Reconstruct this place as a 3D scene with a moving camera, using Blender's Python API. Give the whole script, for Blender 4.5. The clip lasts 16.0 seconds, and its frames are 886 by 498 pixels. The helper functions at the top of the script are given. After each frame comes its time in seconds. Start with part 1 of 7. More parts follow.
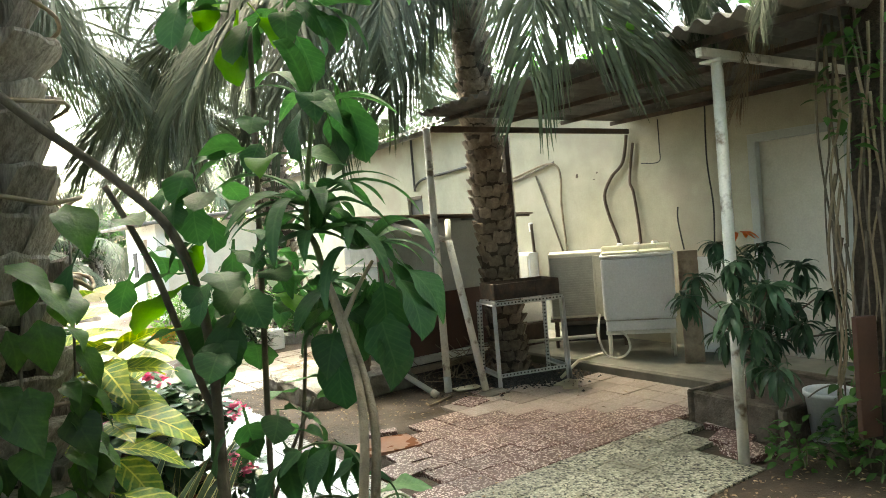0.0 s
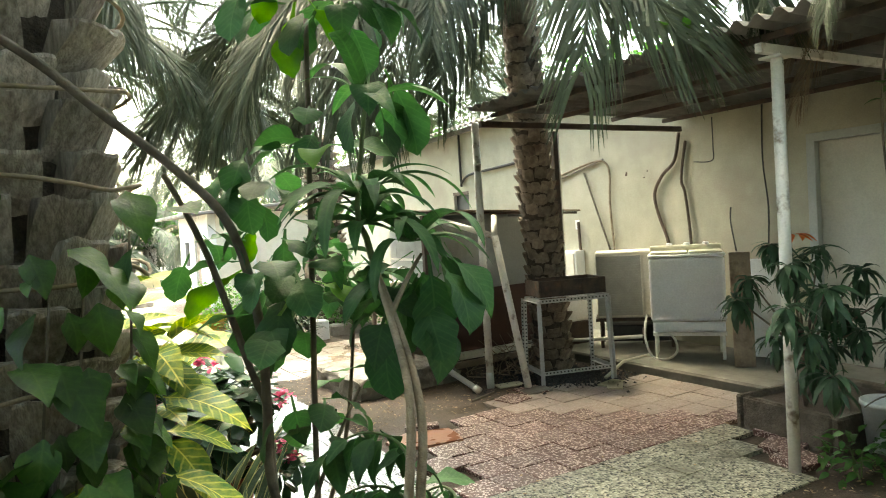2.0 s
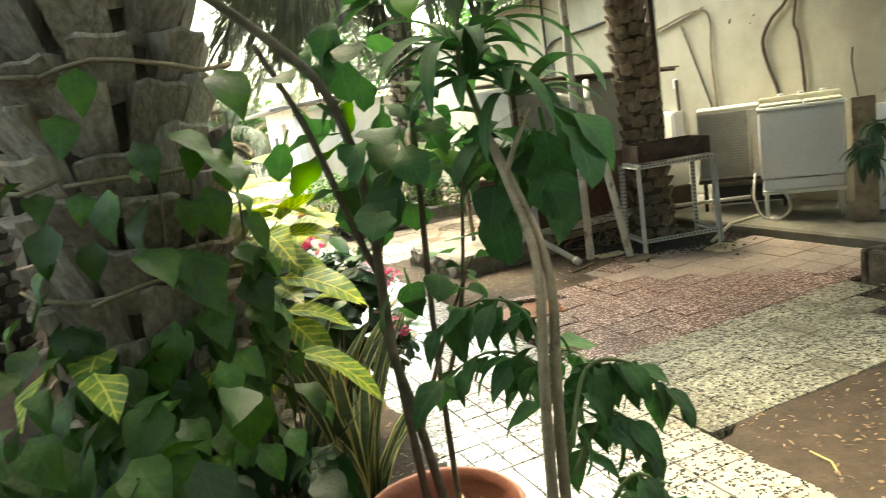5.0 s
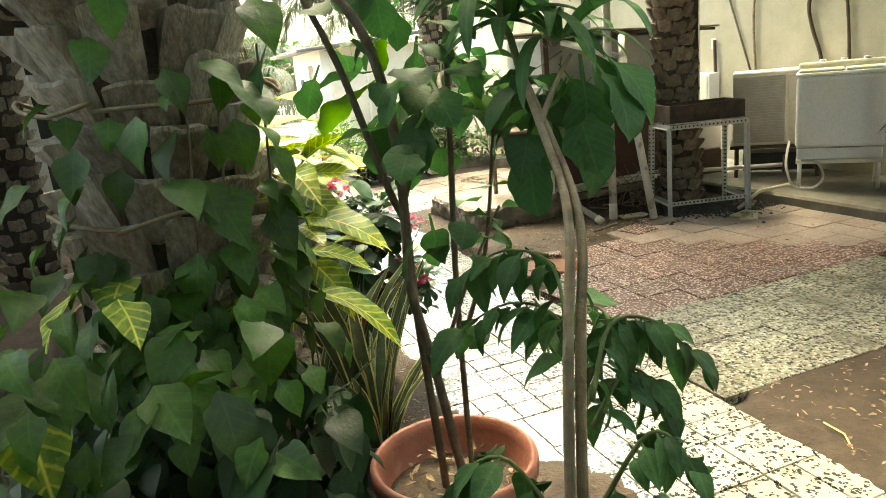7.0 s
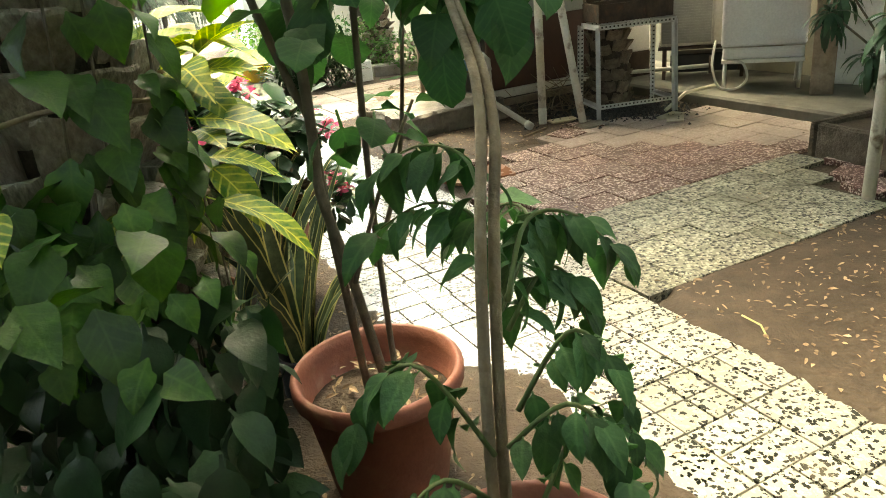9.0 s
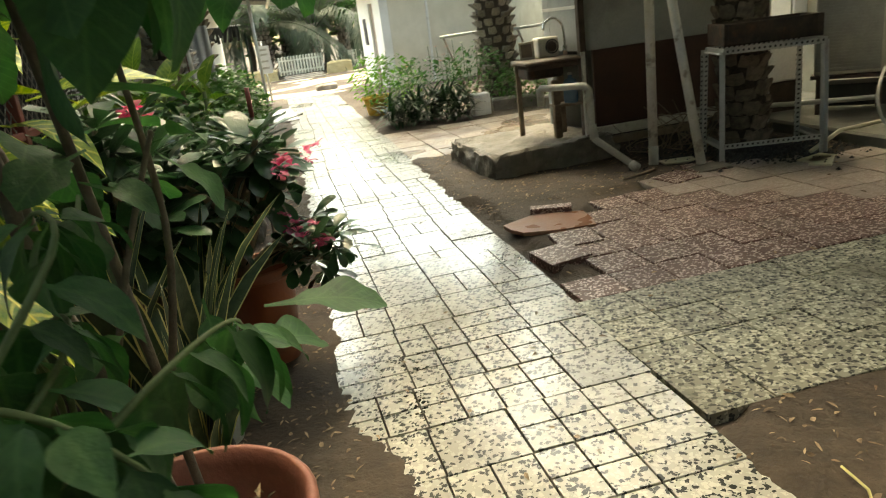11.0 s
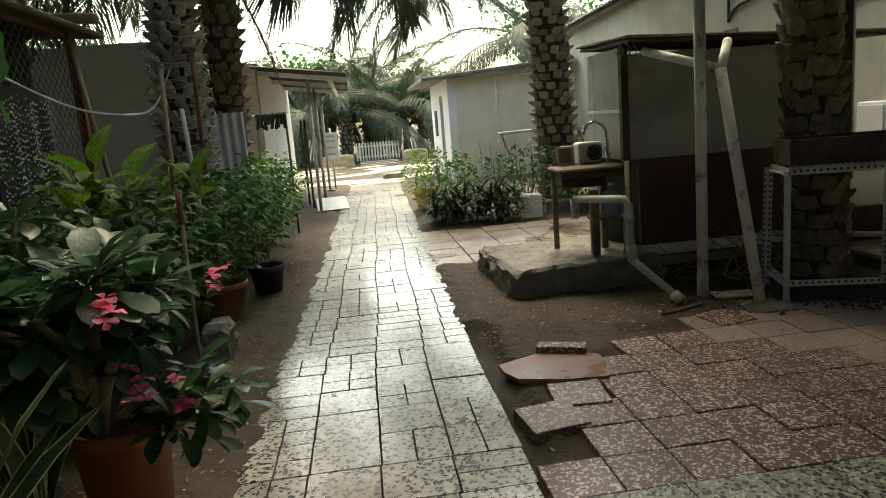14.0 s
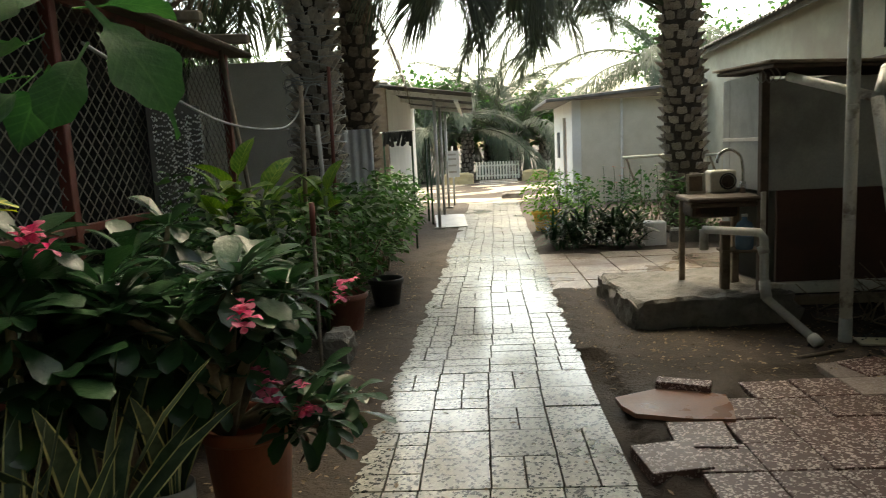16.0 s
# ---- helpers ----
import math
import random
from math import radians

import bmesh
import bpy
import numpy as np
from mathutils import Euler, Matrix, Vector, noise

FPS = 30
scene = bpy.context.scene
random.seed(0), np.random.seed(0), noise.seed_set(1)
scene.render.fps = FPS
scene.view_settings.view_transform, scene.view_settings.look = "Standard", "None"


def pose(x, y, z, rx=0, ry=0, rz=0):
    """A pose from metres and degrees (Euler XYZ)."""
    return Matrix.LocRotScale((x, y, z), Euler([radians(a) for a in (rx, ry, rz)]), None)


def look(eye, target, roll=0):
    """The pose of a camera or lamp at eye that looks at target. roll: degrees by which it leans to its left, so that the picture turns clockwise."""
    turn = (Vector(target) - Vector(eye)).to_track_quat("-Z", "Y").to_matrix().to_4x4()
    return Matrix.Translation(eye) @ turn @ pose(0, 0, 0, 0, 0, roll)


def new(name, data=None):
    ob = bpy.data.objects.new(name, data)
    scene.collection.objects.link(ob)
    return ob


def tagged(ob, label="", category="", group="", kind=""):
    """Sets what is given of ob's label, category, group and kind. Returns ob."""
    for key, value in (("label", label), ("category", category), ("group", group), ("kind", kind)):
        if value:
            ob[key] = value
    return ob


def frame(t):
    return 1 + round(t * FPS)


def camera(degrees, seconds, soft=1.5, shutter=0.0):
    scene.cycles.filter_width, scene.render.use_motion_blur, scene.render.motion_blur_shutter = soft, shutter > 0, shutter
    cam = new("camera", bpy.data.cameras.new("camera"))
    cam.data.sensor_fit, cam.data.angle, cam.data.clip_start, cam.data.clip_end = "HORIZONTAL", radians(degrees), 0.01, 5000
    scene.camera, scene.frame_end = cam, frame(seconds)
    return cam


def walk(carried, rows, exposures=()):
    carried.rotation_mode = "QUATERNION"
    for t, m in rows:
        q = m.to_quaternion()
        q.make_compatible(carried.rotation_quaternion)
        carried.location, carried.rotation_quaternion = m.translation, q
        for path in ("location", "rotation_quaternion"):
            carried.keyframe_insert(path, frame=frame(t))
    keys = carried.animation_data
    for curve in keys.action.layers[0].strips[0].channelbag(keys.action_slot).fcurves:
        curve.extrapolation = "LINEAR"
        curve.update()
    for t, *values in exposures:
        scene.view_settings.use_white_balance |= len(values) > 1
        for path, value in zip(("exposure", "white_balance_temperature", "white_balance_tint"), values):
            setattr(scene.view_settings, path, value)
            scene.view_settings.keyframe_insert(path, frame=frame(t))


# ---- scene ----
cam = camera(65.0, 16.0, 0.9, 0.25)
PATH = [
    (0, (-0.126, 0.251, 1.572), (0.196, 2.223, 1.502), -4.8),
    (0.5, (-0.124, 0.25, 1.573), (0.176, 2.226, 1.495), -4.4),
    (1, (-0.124, 0.249, 1.574), (0.163, 2.227, 1.486), -3.9),
    (1.5, (-0.127, 0.252, 1.573), (0.149, 2.23, 1.468), -4.3),
    (2, (-0.137, 0.257, 1.568), (0.058, 2.246, 1.495), -3.6),
    (2.5, (-0.151, 0.266, 1.563), (-0.02, 2.262, 1.518), -4.6),
    (3, (-0.172, 0.293, 1.56), (-0.05, 2.289, 1.517), -4.3),
    (3.5, (-0.184, 0.333, 1.552), (-0.058, 2.327, 1.462), -3.9),
    (4, (-0.184, 0.379, 1.544), (-0.058, 2.367, 1.37), -5.7),
    (4.5, (-0.181, 0.382, 1.525), (-0.056, 2.359, 1.246), -6.9),
    (5, (-0.192, 0.352, 1.519), (-0.282, 2.313, 1.137), -8.6),
    (5.2, (-0.202, 0.347, 1.52), (-0.379, 2.3, 1.127), -8.2),
    (7.3, (-0.212, 0.371, 1.499), (-0.358, 2.297, 0.977), -5.4),
    (7.5, (-0.213, 0.371, 1.495), (-0.345, 2.294, 0.961), -5.3),
    (8, (-0.199, 0.363, 1.484), (-0.25, 2.259, 0.848), -6.6),
    (8.5, (-0.19, 0.388, 1.462), (-0.231, 2.249, 0.731), -8.1),
    (8.7, (-0.189, 0.411, 1.454), (-0.177, 2.257, 0.684), -6.3),
    (10.8, (0.341, 1.142, 1.27), (-0.001, 3.017, 0.663), -6.6),
    (11, (0.412, 1.206, 1.247), (-0.024, 3.057, 0.626), -7.5),
    (11.5, (0.559, 1.354, 1.208), (-0.071, 3.081, 0.42), -4.8),
    (12, (0.586, 1.586, 1.202), (-0.151, 3.331, 0.559), -2.5),
    (12.1, (0.594, 1.623, 1.194), (-0.182, 3.351, 0.551), -3.6),
    (12.2, (0.603, 1.662, 1.199), (-0.104, 3.43, 0.587), -3.1),
    (12.5, (0.625, 1.775, 1.218), (-0.046, 3.58, 0.678), -7.2),
    (13, (0.682, 1.942, 1.24), (0.005, 3.788, 0.875), -4.7),
    (13.5, (0.716, 2.006, 1.239), (0.042, 3.853, 0.874), -3.6),
    (14, (0.732, 2.029, 1.244), (0.086, 3.886, 0.884), -4.7),
    (14.5, (0.73, 2.022, 1.254), (0.045, 3.879, 0.967), -3.1),
    (15, (0.73, 2.021, 1.258), (0.001, 3.868, 1.014), -1.7),
    (15.5, (0.717, 2.013, 1.264), (-0.085, 3.829, 1.022), -1.9),
    (16, (0.699, 2.023, 1.256), (-0.246, 3.762, 0.971), -2.9),
]
EXPOSURES = [(0.0, 4.25, 8200, -5), (5.0, 4.32, 9300, -5), (8.5, 4.4, 9600, -5), (11.0, 3.1, 9400, -5), (12.0, 2.8, 9300, -4), (13.0, 2.42, 8700, -2), (16.0, 2.35, 8300, -1)]
walk(cam, [(t, look(eye, target, roll)) for t, eye, target, roll in PATH], EXPOSURES)

# ---- daylight: bright overcast ----
world = bpy.data.worlds.new("sky")
scene.world = world
world.use_nodes = True
wn = world.node_tree
sky = wn.nodes.new("ShaderNodeTexSky")
sky.sky_type = "NISHITA"
sky.sun_disc = False
sky.sun_elevation, sky.sun_rotation = radians(62), radians(-25)
sky.dust_density, sky.air_density, sky.ozone_density = 3.5, 1.0, 0.5
wn.nodes["Background"].inputs["Strength"].default_value = 0.15
wn.links.new(sky.outputs[0], wn.nodes["Background"].inputs[0])
sun = new("sun", bpy.data.lights.new("sun", "SUN"))
sun.data.energy, sun.data.angle, sun.data.color = 0.35, radians(35), (1.0, 0.97, 0.92)
sun.matrix_world = look((-2.4, 9.1, 10.6), (0, 4, 0))

# ---- tools ----
RNG = random.Random(7)
AX = 25.5                     # the walkway's turn from the world's y axis
U, V, O = Vector((-0.43, 0.903, 0)), Vector((0.903, 0.43, 0)), Vector((0.23, 4.26, 0))


def place(u, v, z=0.0):
    """World place from metres along the walkway (u) and to its right (v)."""
    return O + U * u + V * v + Vector((0, 0, z))


def along(u, v, z=0.0, turn=0.0, rx=0.0, ry=0.0):
    """A pose whose y runs along the walkway and x across it to the right."""
    p = place(u, v, z)
    return pose(p.x, p.y, p.z, rx, ry, AX + turn)


def mesh_of(name, verts, faces, material=None, smooth=False):
    me = bpy.data.meshes.new(name)
    me.from_pydata([tuple(v) for v in verts], [], [tuple(f) for f in faces])
    if material:
        me.materials.append(material)
    if smooth:
        me.shade_smooth()
    me.update()
    return me


def thing(name, label, category, m=None, group="", kind=""):
    """An Empty that holds the parts of a thing."""
    ob = new(name)
    ob.empty_display_size = 0.1
    if m is not None:
        ob.matrix_basis = m
    return tagged(ob, label, category, group, kind)


def child(name, me, parent, m=None, label=""):
    ob = new(name, me)
    ob.parent = parent
    if m is not None:
        ob.matrix_basis = m
    return tagged(ob, label)


def done(bm, name, material, smooth=False):
    me = bpy.data.meshes.new(name)
    bm.to_mesh(me)
    bm.free()
    me.materials.append(material)
    if smooth:
        me.shade_smooth()
    return me


def part(name, bm, material, parent, label="", smooth=False, m=None):
    return child(name, done(bm, name, material, smooth), parent, m, label)


def box(bm, x0, x1, y0, y1, z0, z1, bevel=0.0, m=None, seg=1):
    """A bevelled block into bm."""
    r = bmesh.ops.create_cube(bm, size=1)
    vs = r["verts"]
    for v in vs:
        v.co = Vector((x0 + (v.co.x + .5) * (x1 - x0), y0 + (v.co.y + .5) * (y1 - y0), z0 + (v.co.z + .5) * (z1 - z0)))
    if bevel:
        es = list({e for v in vs for e in v.link_edges})
        r = bmesh.ops.bevel(bm, geom=es, offset=bevel, segments=seg, affect="EDGES", profile=0.5)
        vs = list({v for f in r["faces"] for v in f.verts} | {v for v in vs if v.is_valid})
    if m is not None:
        for v in vs:
            v.co = m @ v.co
    return bm


def block(x0, x1, y0, y1, z0, z1, bevel=0.0, m=None, seg=1):
    return box(bmesh.new(), x0, x1, y0, y1, z0, z1, bevel, m, seg)


class Buf:
    """Gathers many small pieces into one mesh."""
    def __init__(self):
        self.v, self.f = [], []

    def add(self, verts, faces, m=None):
        n = len(self.v)
        if m is not None:
            verts = [m @ Vector(p) for p in verts]
        self.v += [tuple(p) for p in verts]
        self.f += [tuple(i + n for i in f) for f in faces]

    def tube(self, pts, radii, sides=8, caps=True):
        """A round tube along points."""
        pts = [Vector(p) for p in pts]
        if not hasattr(radii, "__len__"):
            radii = [radii] * len(pts)
        vs, fs = [], []
        side = None
        for i, p in enumerate(pts):
            d = (pts[min(i + 1, len(pts) - 1)] - pts[max(i - 1, 0)]).normalized()
            if side is None:
                side = d.orthogonal().normalized()
            side = (side - d * side.dot(d))
            side = side.normalized() if side.length > 1e-5 else d.orthogonal().normalized()
            b = d.cross(side)
            for k in range(sides):
                a = 2 * math.pi * k / sides
                vs.append(p + (side * math.cos(a) + b * math.sin(a)) * radii[i])
        for i in range(len(pts) - 1):
            for k in range(sides):
                k2 = (k + 1) % sides
                fs.append((i * sides + k, i * sides + k2, (i + 1) * sides + k2, (i + 1) * sides + k))
        if caps:
            fs.append(tuple(range(sides))[::-1])
            fs.append(tuple((len(pts) - 1) * sides + k for k in range(sides)))
        self.add(vs, fs)
        return self

    def mesh(self, name, material, smooth=False):
        return mesh_of(name, self.v, self.f, material, smooth)


def smooth_line(pts, n=4):
    """Points of a smooth curve through the given ones."""
    pts = [Vector(p) for p in pts]
    out = []
    for i in range(len(pts) - 1):
        a, b, c, d = pts[max(i - 1, 0)], pts[i], pts[i + 1], pts[min(i + 2, len(pts) - 1)]
        for k in range(n):
            t = k / n
            out.append(0.5 * ((2 * b) + (c - a) * t + (2 * a - 5 * b + 4 * c - d) * t * t + (3 * b - a - 3 * c + d) * t ** 3))
    return out + [pts[-1]]


def tube_part(name, pts, radius, material, parent, sides=8, label="", n=1):
    line = smooth_line(pts, n) if n > 1 else pts
    r = radius
    if hasattr(radius, "__len__"):
        r = [radius[0] + (radius[1] - radius[0]) * i / (len(line) - 1) for i in range(len(line))]
    return child(name, Buf().tube(line, r, sides).mesh(name, material, True), parent, None, label)


def lathe(profile, sides=24):
    """A turned shape from (radius, height) pairs."""
    b = Buf()
    vs = [(r * math.cos(2 * math.pi * k / sides), r * math.sin(2 * math.pi * k / sides), z) for r, z in profile for k in range(sides)]
    fs = [(i * sides + k, i * sides + (k + 1) % sides, (i + 1) * sides + (k + 1) % sides, (i + 1) * sides + k)
          for i in range(len(profile) - 1) for k in range(sides)]
    b.add(vs, fs)
    return b


# ---- materials ----
def material(name, c1, c2, scale=6.0, rough=0.7, bump=0.2, c3=None, stain=1.2, stain_at=0.55, metal=0.0, fine=60.0, rough2=None, island=0.0, coat=0.0, thin=0.0, distance=0.01, veins=None, stretch=None):
    """A surface with two colours in grain, a third in large stains, fine relief and uneven gloss."""
    mt = bpy.data.materials.new(name)
    mt.use_nodes = True
    nt = mt.node_tree
    N, L = nt.nodes.new, nt.links.new
    bs = nt.nodes["Principled BSDF"]
    geo = N("ShaderNodeNewGeometry")
    spot = geo.outputs["Position"]
    if stretch:     # fibres along z
        squash = N("ShaderNodeVectorMath")
        squash.operation = "MULTIPLY"
        squash.inputs[1].default_value = (1.0, 1.0, stretch)
        L(spot, squash.inputs[0])
        spot = squash.outputs[0]

    def noise_at(s, detail=5.0):
        n = N("ShaderNodeTexNoise")
        n.inputs["Scale"].default_value, n.inputs["Detail"].default_value, n.inputs["Roughness"].default_value = s, detail, 0.62
        L(spot, n.inputs["Vector"])
        return n

    def ramp(src, lo, hi):
        r = N("ShaderNodeMapRange")
        r.inputs["From Min"].default_value, r.inputs["From Max"].default_value = lo, hi
        L(src, r.inputs["Value"])
        return r.outputs[0]

    def mix(fac, a, b):
        x = N("ShaderNodeMix")
        x.data_type = "RGBA"
        for sock, val in ((x.inputs["Factor"], fac), (x.inputs[6], a), (x.inputs[7], b)):
            if isinstance(val, tuple):
                sock.default_value = (*val, 1)
            elif isinstance(val, float):
                sock.default_value = val
            else:
                L(val, sock)
        return x.outputs[2]
    n1 = noise_at(scale)
    col = mix(ramp(n1.outputs[0], 0.35, 0.65), c1, c2)
    n2 = noise_at(stain, 4.0)
    if c3:
        col = mix(ramp(n2.outputs[0], stain_at, stain_at + 0.14), col, c3)
    if veins:       # (colour, strength, ribs per radian): a midrib and slanting side ribs along the leaf's own y
        vt = N("ShaderNodeVectorTransform")
        vt.vector_type, vt.convert_from, vt.convert_to = "POINT", "WORLD", "OBJECT"
        L(geo.outputs["Position"], vt.inputs[0])
        axes = N("ShaderNodeSeparateXYZ")
        L(vt.outputs[0], axes.inputs[0])

        def calc(op, a, b=None):
            q = N("ShaderNodeMath")
            q.operation = op
            for sock, v in zip(q.inputs, (a, b)):
                if isinstance(v, float):
                    sock.default_value = v
                elif v is not None:
                    L(v, sock)
            return q.outputs[0]
        side = calc("ABSOLUTE", axes.outputs[0])
        wavy = calc("MULTIPLY", n1.outputs[0], 0.02)
        run = calc("ADD", calc("SUBTRACT", axes.outputs[1], calc("MULTIPLY", side, 0.9)), wavy)
        ribs = ramp(calc("SINE", calc("MULTIPLY", run, veins[2])), 0.55, 1.0)
        rib = calc("MAXIMUM", calc("MULTIPLY", ribs, 0.55), ramp(side, 0.0035, 0.001))
        col = mix(calc("MULTIPLY", rib, veins[1]), col, veins[0])
    n3 = noise_at(fine, 3.0)
    hsv = N("ShaderNodeHueSaturation")
    L(col, hsv.inputs["Color"])
    L(ramp(n3.outputs[0], 0.2, 0.8), hsv.inputs["Value"])
    val = N("ShaderNodeMapRange")
    L(n3.outputs[0], val.inputs["Value"])
    val.inputs["To Min"].default_value, val.inputs["To Max"].default_value = 0.8, 1.2
    if island:
        inf = N("ShaderNodeObjectInfo")
        both = N("ShaderNodeMath")
        both.operation = "ADD"
        L(geo.outputs["Random Per Island"], both.inputs[0]), L(inf.outputs["Random"], both.inputs[1])
        wrap = N("ShaderNodeMath")
        wrap.operation = "FRACT"
        L(both.outputs[0], wrap.inputs[0])
        rnd = N("ShaderNodeMapRange")
        L(wrap.outputs[0], rnd.inputs["Value"])
        rnd.inputs["To Min"].default_value, rnd.inputs["To Max"].default_value = 1 - island, 1 + island
        mul = N("ShaderNodeMath")
        mul.operation = "MULTIPLY"
        L(val.outputs[0], mul.inputs[0]), L(rnd.outputs[0], mul.inputs[1])
        L(mul.outputs[0], hsv.inputs["Value"])
    else:
        L(val.outputs[0], hsv.inputs["Value"])
    L(hsv.outputs[0], bs.inputs["Base Color"])
    if rough2 is None:
        rough2 = min(1.0, rough + 0.15)
    rr = N("ShaderNodeMapRange")
    L(n2.outputs[0], rr.inputs["Value"])
    rr.inputs["From Min"].default_value, rr.inputs["From Max"].default_value = 0.35, 0.65
    rr.inputs["To Min"].default_value, rr.inputs["To Max"].default_value = rough, rough2
    L(rr.outputs[0], bs.inputs["Roughness"])
    bs.inputs["Metallic"].default_value = metal
    bs.inputs["Coat Weight"].default_value = coat
    if bump:
        bp = N("ShaderNodeBump")
        bp.inputs["Strength"].default_value, bp.inputs["Distance"].default_value = bump, distance
        add = N("ShaderNodeMath")
        add.operation = "ADD"
        L(n1.outputs[0], add.inputs[0]), L(n3.outputs[0], add.inputs[1])
        L(add.outputs[0], bp.inputs["Height"])
        L(bp.outputs[0], bs.inputs["Normal"])
    if thin:
        tr = N("ShaderNodeBsdfTranslucent")
        hs2 = N("ShaderNodeHueSaturation")
        hs2.inputs["Value"].default_value, hs2.inputs["Saturation"].default_value = 1.6, 1.15
        L(hsv.outputs[0], hs2.inputs["Color"]), L(hs2.outputs[0], tr.inputs["Color"])
        ms = N("ShaderNodeMixShader")
        ms.inputs[0].default_value = thin
        L(bs.outputs[0], ms.inputs[1]), L(tr.outputs[0], ms.inputs[2])
        L(ms.outputs[0], nt.nodes["Material Output"].inputs["Surface"])
    return mt


def terrazzo(name, matrix, chips, dark, scale, share, rough, rough2, dirt, dirt_at=0.56, film=0.0):
    """Ground stone chips in cement, worn and wet in patches."""
    mt = bpy.data.materials.new(name)
    mt.use_nodes = True
    nt = mt.node_tree
    N, L = nt.nodes.new, nt.links.new
    bs = nt.nodes["Principled BSDF"]
    geo, inf = N("ShaderNodeNewGeometry"), N("ShaderNodeObjectInfo")
    warp = N("ShaderNodeTexNoise")
    warp.inputs["Scale"].default_value = 60
    L(geo.outputs["Position"], warp.inputs["Vector"])
    sc = N("ShaderNodeVectorMath")
    sc.operation = "SCALE"
    sc.inputs["Scale"].default_value = 0.03
    L(warp.outputs["Color"], sc.inputs[0])
    ad = N("ShaderNodeVectorMath")
    L(geo.outputs["Position"], ad.inputs[0]), L(sc.outputs[0], ad.inputs[1])
    vo = N("ShaderNodeTexVoronoi")
    vo.inputs["Scale"].default_value = scale
    L(ad.outputs[0], vo.inputs["Vector"])
    sep = N("ShaderNodeSeparateColor")
    L(vo.outputs["Color"], sep.inputs[0])
    cells = N("ShaderNodeMath")
    cells.operation = "LESS_THAN"
    cells.inputs[1].default_value = share
    L(sep.outputs[0], cells.inputs[0])
    core = N("ShaderNodeMath")
    core.operation = "LESS_THAN"
    core.inputs[1].default_value = 0.5
    L(vo.outputs["Distance"], core.inputs[0])

    def mix(fac, a, b):
        x = N("ShaderNodeMix")
        x.data_type = "RGBA"
        for sock, v in ((x.inputs["Factor"], fac), (x.inputs[6], a), (x.inputs[7], b)):
            if isinstance(v, tuple):
                sock.default_value = (*v, 1)
            else:
                L(v, sock)
        return x.outputs[2]
    chip = mix(cells.outputs[0], chips, dark)
    col = mix(core.outputs[0], matrix, chip)
    big = N("ShaderNodeTexNoise")
    big.inputs["Scale"].default_value, big.inputs["Detail"].default_value = 1.7, 6
    L(geo.outputs["Position"], big.inputs["Vector"])
    dr = N("ShaderNodeMapRange")
    dr.inputs["From Min"].default_value, dr.inputs["From Max"].default_value = dirt_at, dirt_at + 0.16
    dr.inputs["To Max"].default_value = 0.85
    L(big.outputs[0], dr.inputs["Value"])
    col = mix(dr.outputs[0], col, dirt)
    hsv = N("ShaderNodeHueSaturation")
    rnd = N("ShaderNodeMapRange")
    rnd.inputs["To Min"].default_value, rnd.inputs["To Max"].default_value = 0.82, 1.12
    L(inf.outputs["Random"], rnd.inputs["Value"]), L(rnd.outputs[0], hsv.inputs["Value"]), L(col, hsv.inputs["Color"])
    L(hsv.outputs[0], bs.inputs["Base Color"])
    wet = N("ShaderNodeTexNoise")
    wet.inputs["Scale"].default_value, wet.inputs["Detail"].default_value = 0.9, 5
    L(geo.outputs["Position"], wet.inputs["Vector"])
    rr = N("ShaderNodeMapRange")
    rr.inputs["From Min"].default_value, rr.inputs["From Max"].default_value = 0.38, 0.62
    rr.inputs["To Min"].default_value, rr.inputs["To Max"].default_value = rough, rough2
    L(wet.outputs[0], rr.inputs["Value"]), L(rr.outputs[0], bs.inputs["Roughness"])
    if film:
        wf = N("ShaderNodeMapRange")
        wf.inputs["From Min"].default_value, wf.inputs["From Max"].default_value = 0.72, 0.5
        wf.inputs["To Max"].default_value = film
        L(wet.outputs[0], wf.inputs["Value"]), L(wf.outputs[0], bs.inputs["Coat Weight"])
        bs.inputs["Coat Roughness"].default_value = 0.15
        bs.inputs["Coat IOR"].default_value, bs.inputs["Specular IOR Level"].default_value = 1.8, 0.3
    bp = N("ShaderNodeBump")
    bp.inputs["Strength"].default_value, bp.inputs["Distance"].default_value = 0.06 if film else 0.2, 0.003
    L(warp.outputs[0], bp.inputs["Height"]), L(bp.outputs[0], bs.inputs["Normal"])
    return mt


SOIL = material("wet_soil", (0.043, 0.029, 0.019), (0.07, 0.048, 0.031), 7, 0.75, 0.5, (0.035, 0.023, 0.015), 0.8, 0.52, fine=55, rough2=0.9, distance=0.02)
WHITE_TILE = terrazzo("white_terrazzo", (0.42, 0.4, 0.345), (0.54, 0.52, 0.45), (0.01, 0.012, 0.009), 58, 0.5, 0.25, 0.45, (0.24, 0.21, 0.15), 0.58, 0.62)
PAVING_TILE = terrazzo("dull_white_terrazzo", (0.26, 0.25, 0.19), (0.5, 0.48, 0.38), (0.012, 0.013, 0.01), 54, 0.52, 0.35, 0.62, (0.12, 0.115, 0.08), 0.52)
PINK_TILE = terrazzo("pink_terrazzo", (0.1, 0.045, 0.037), (0.58, 0.46, 0.41), (0.13, 0.058, 0.048), 70, 0.46, 0.32, 0.58, (0.15, 0.09, 0.065), 0.6)
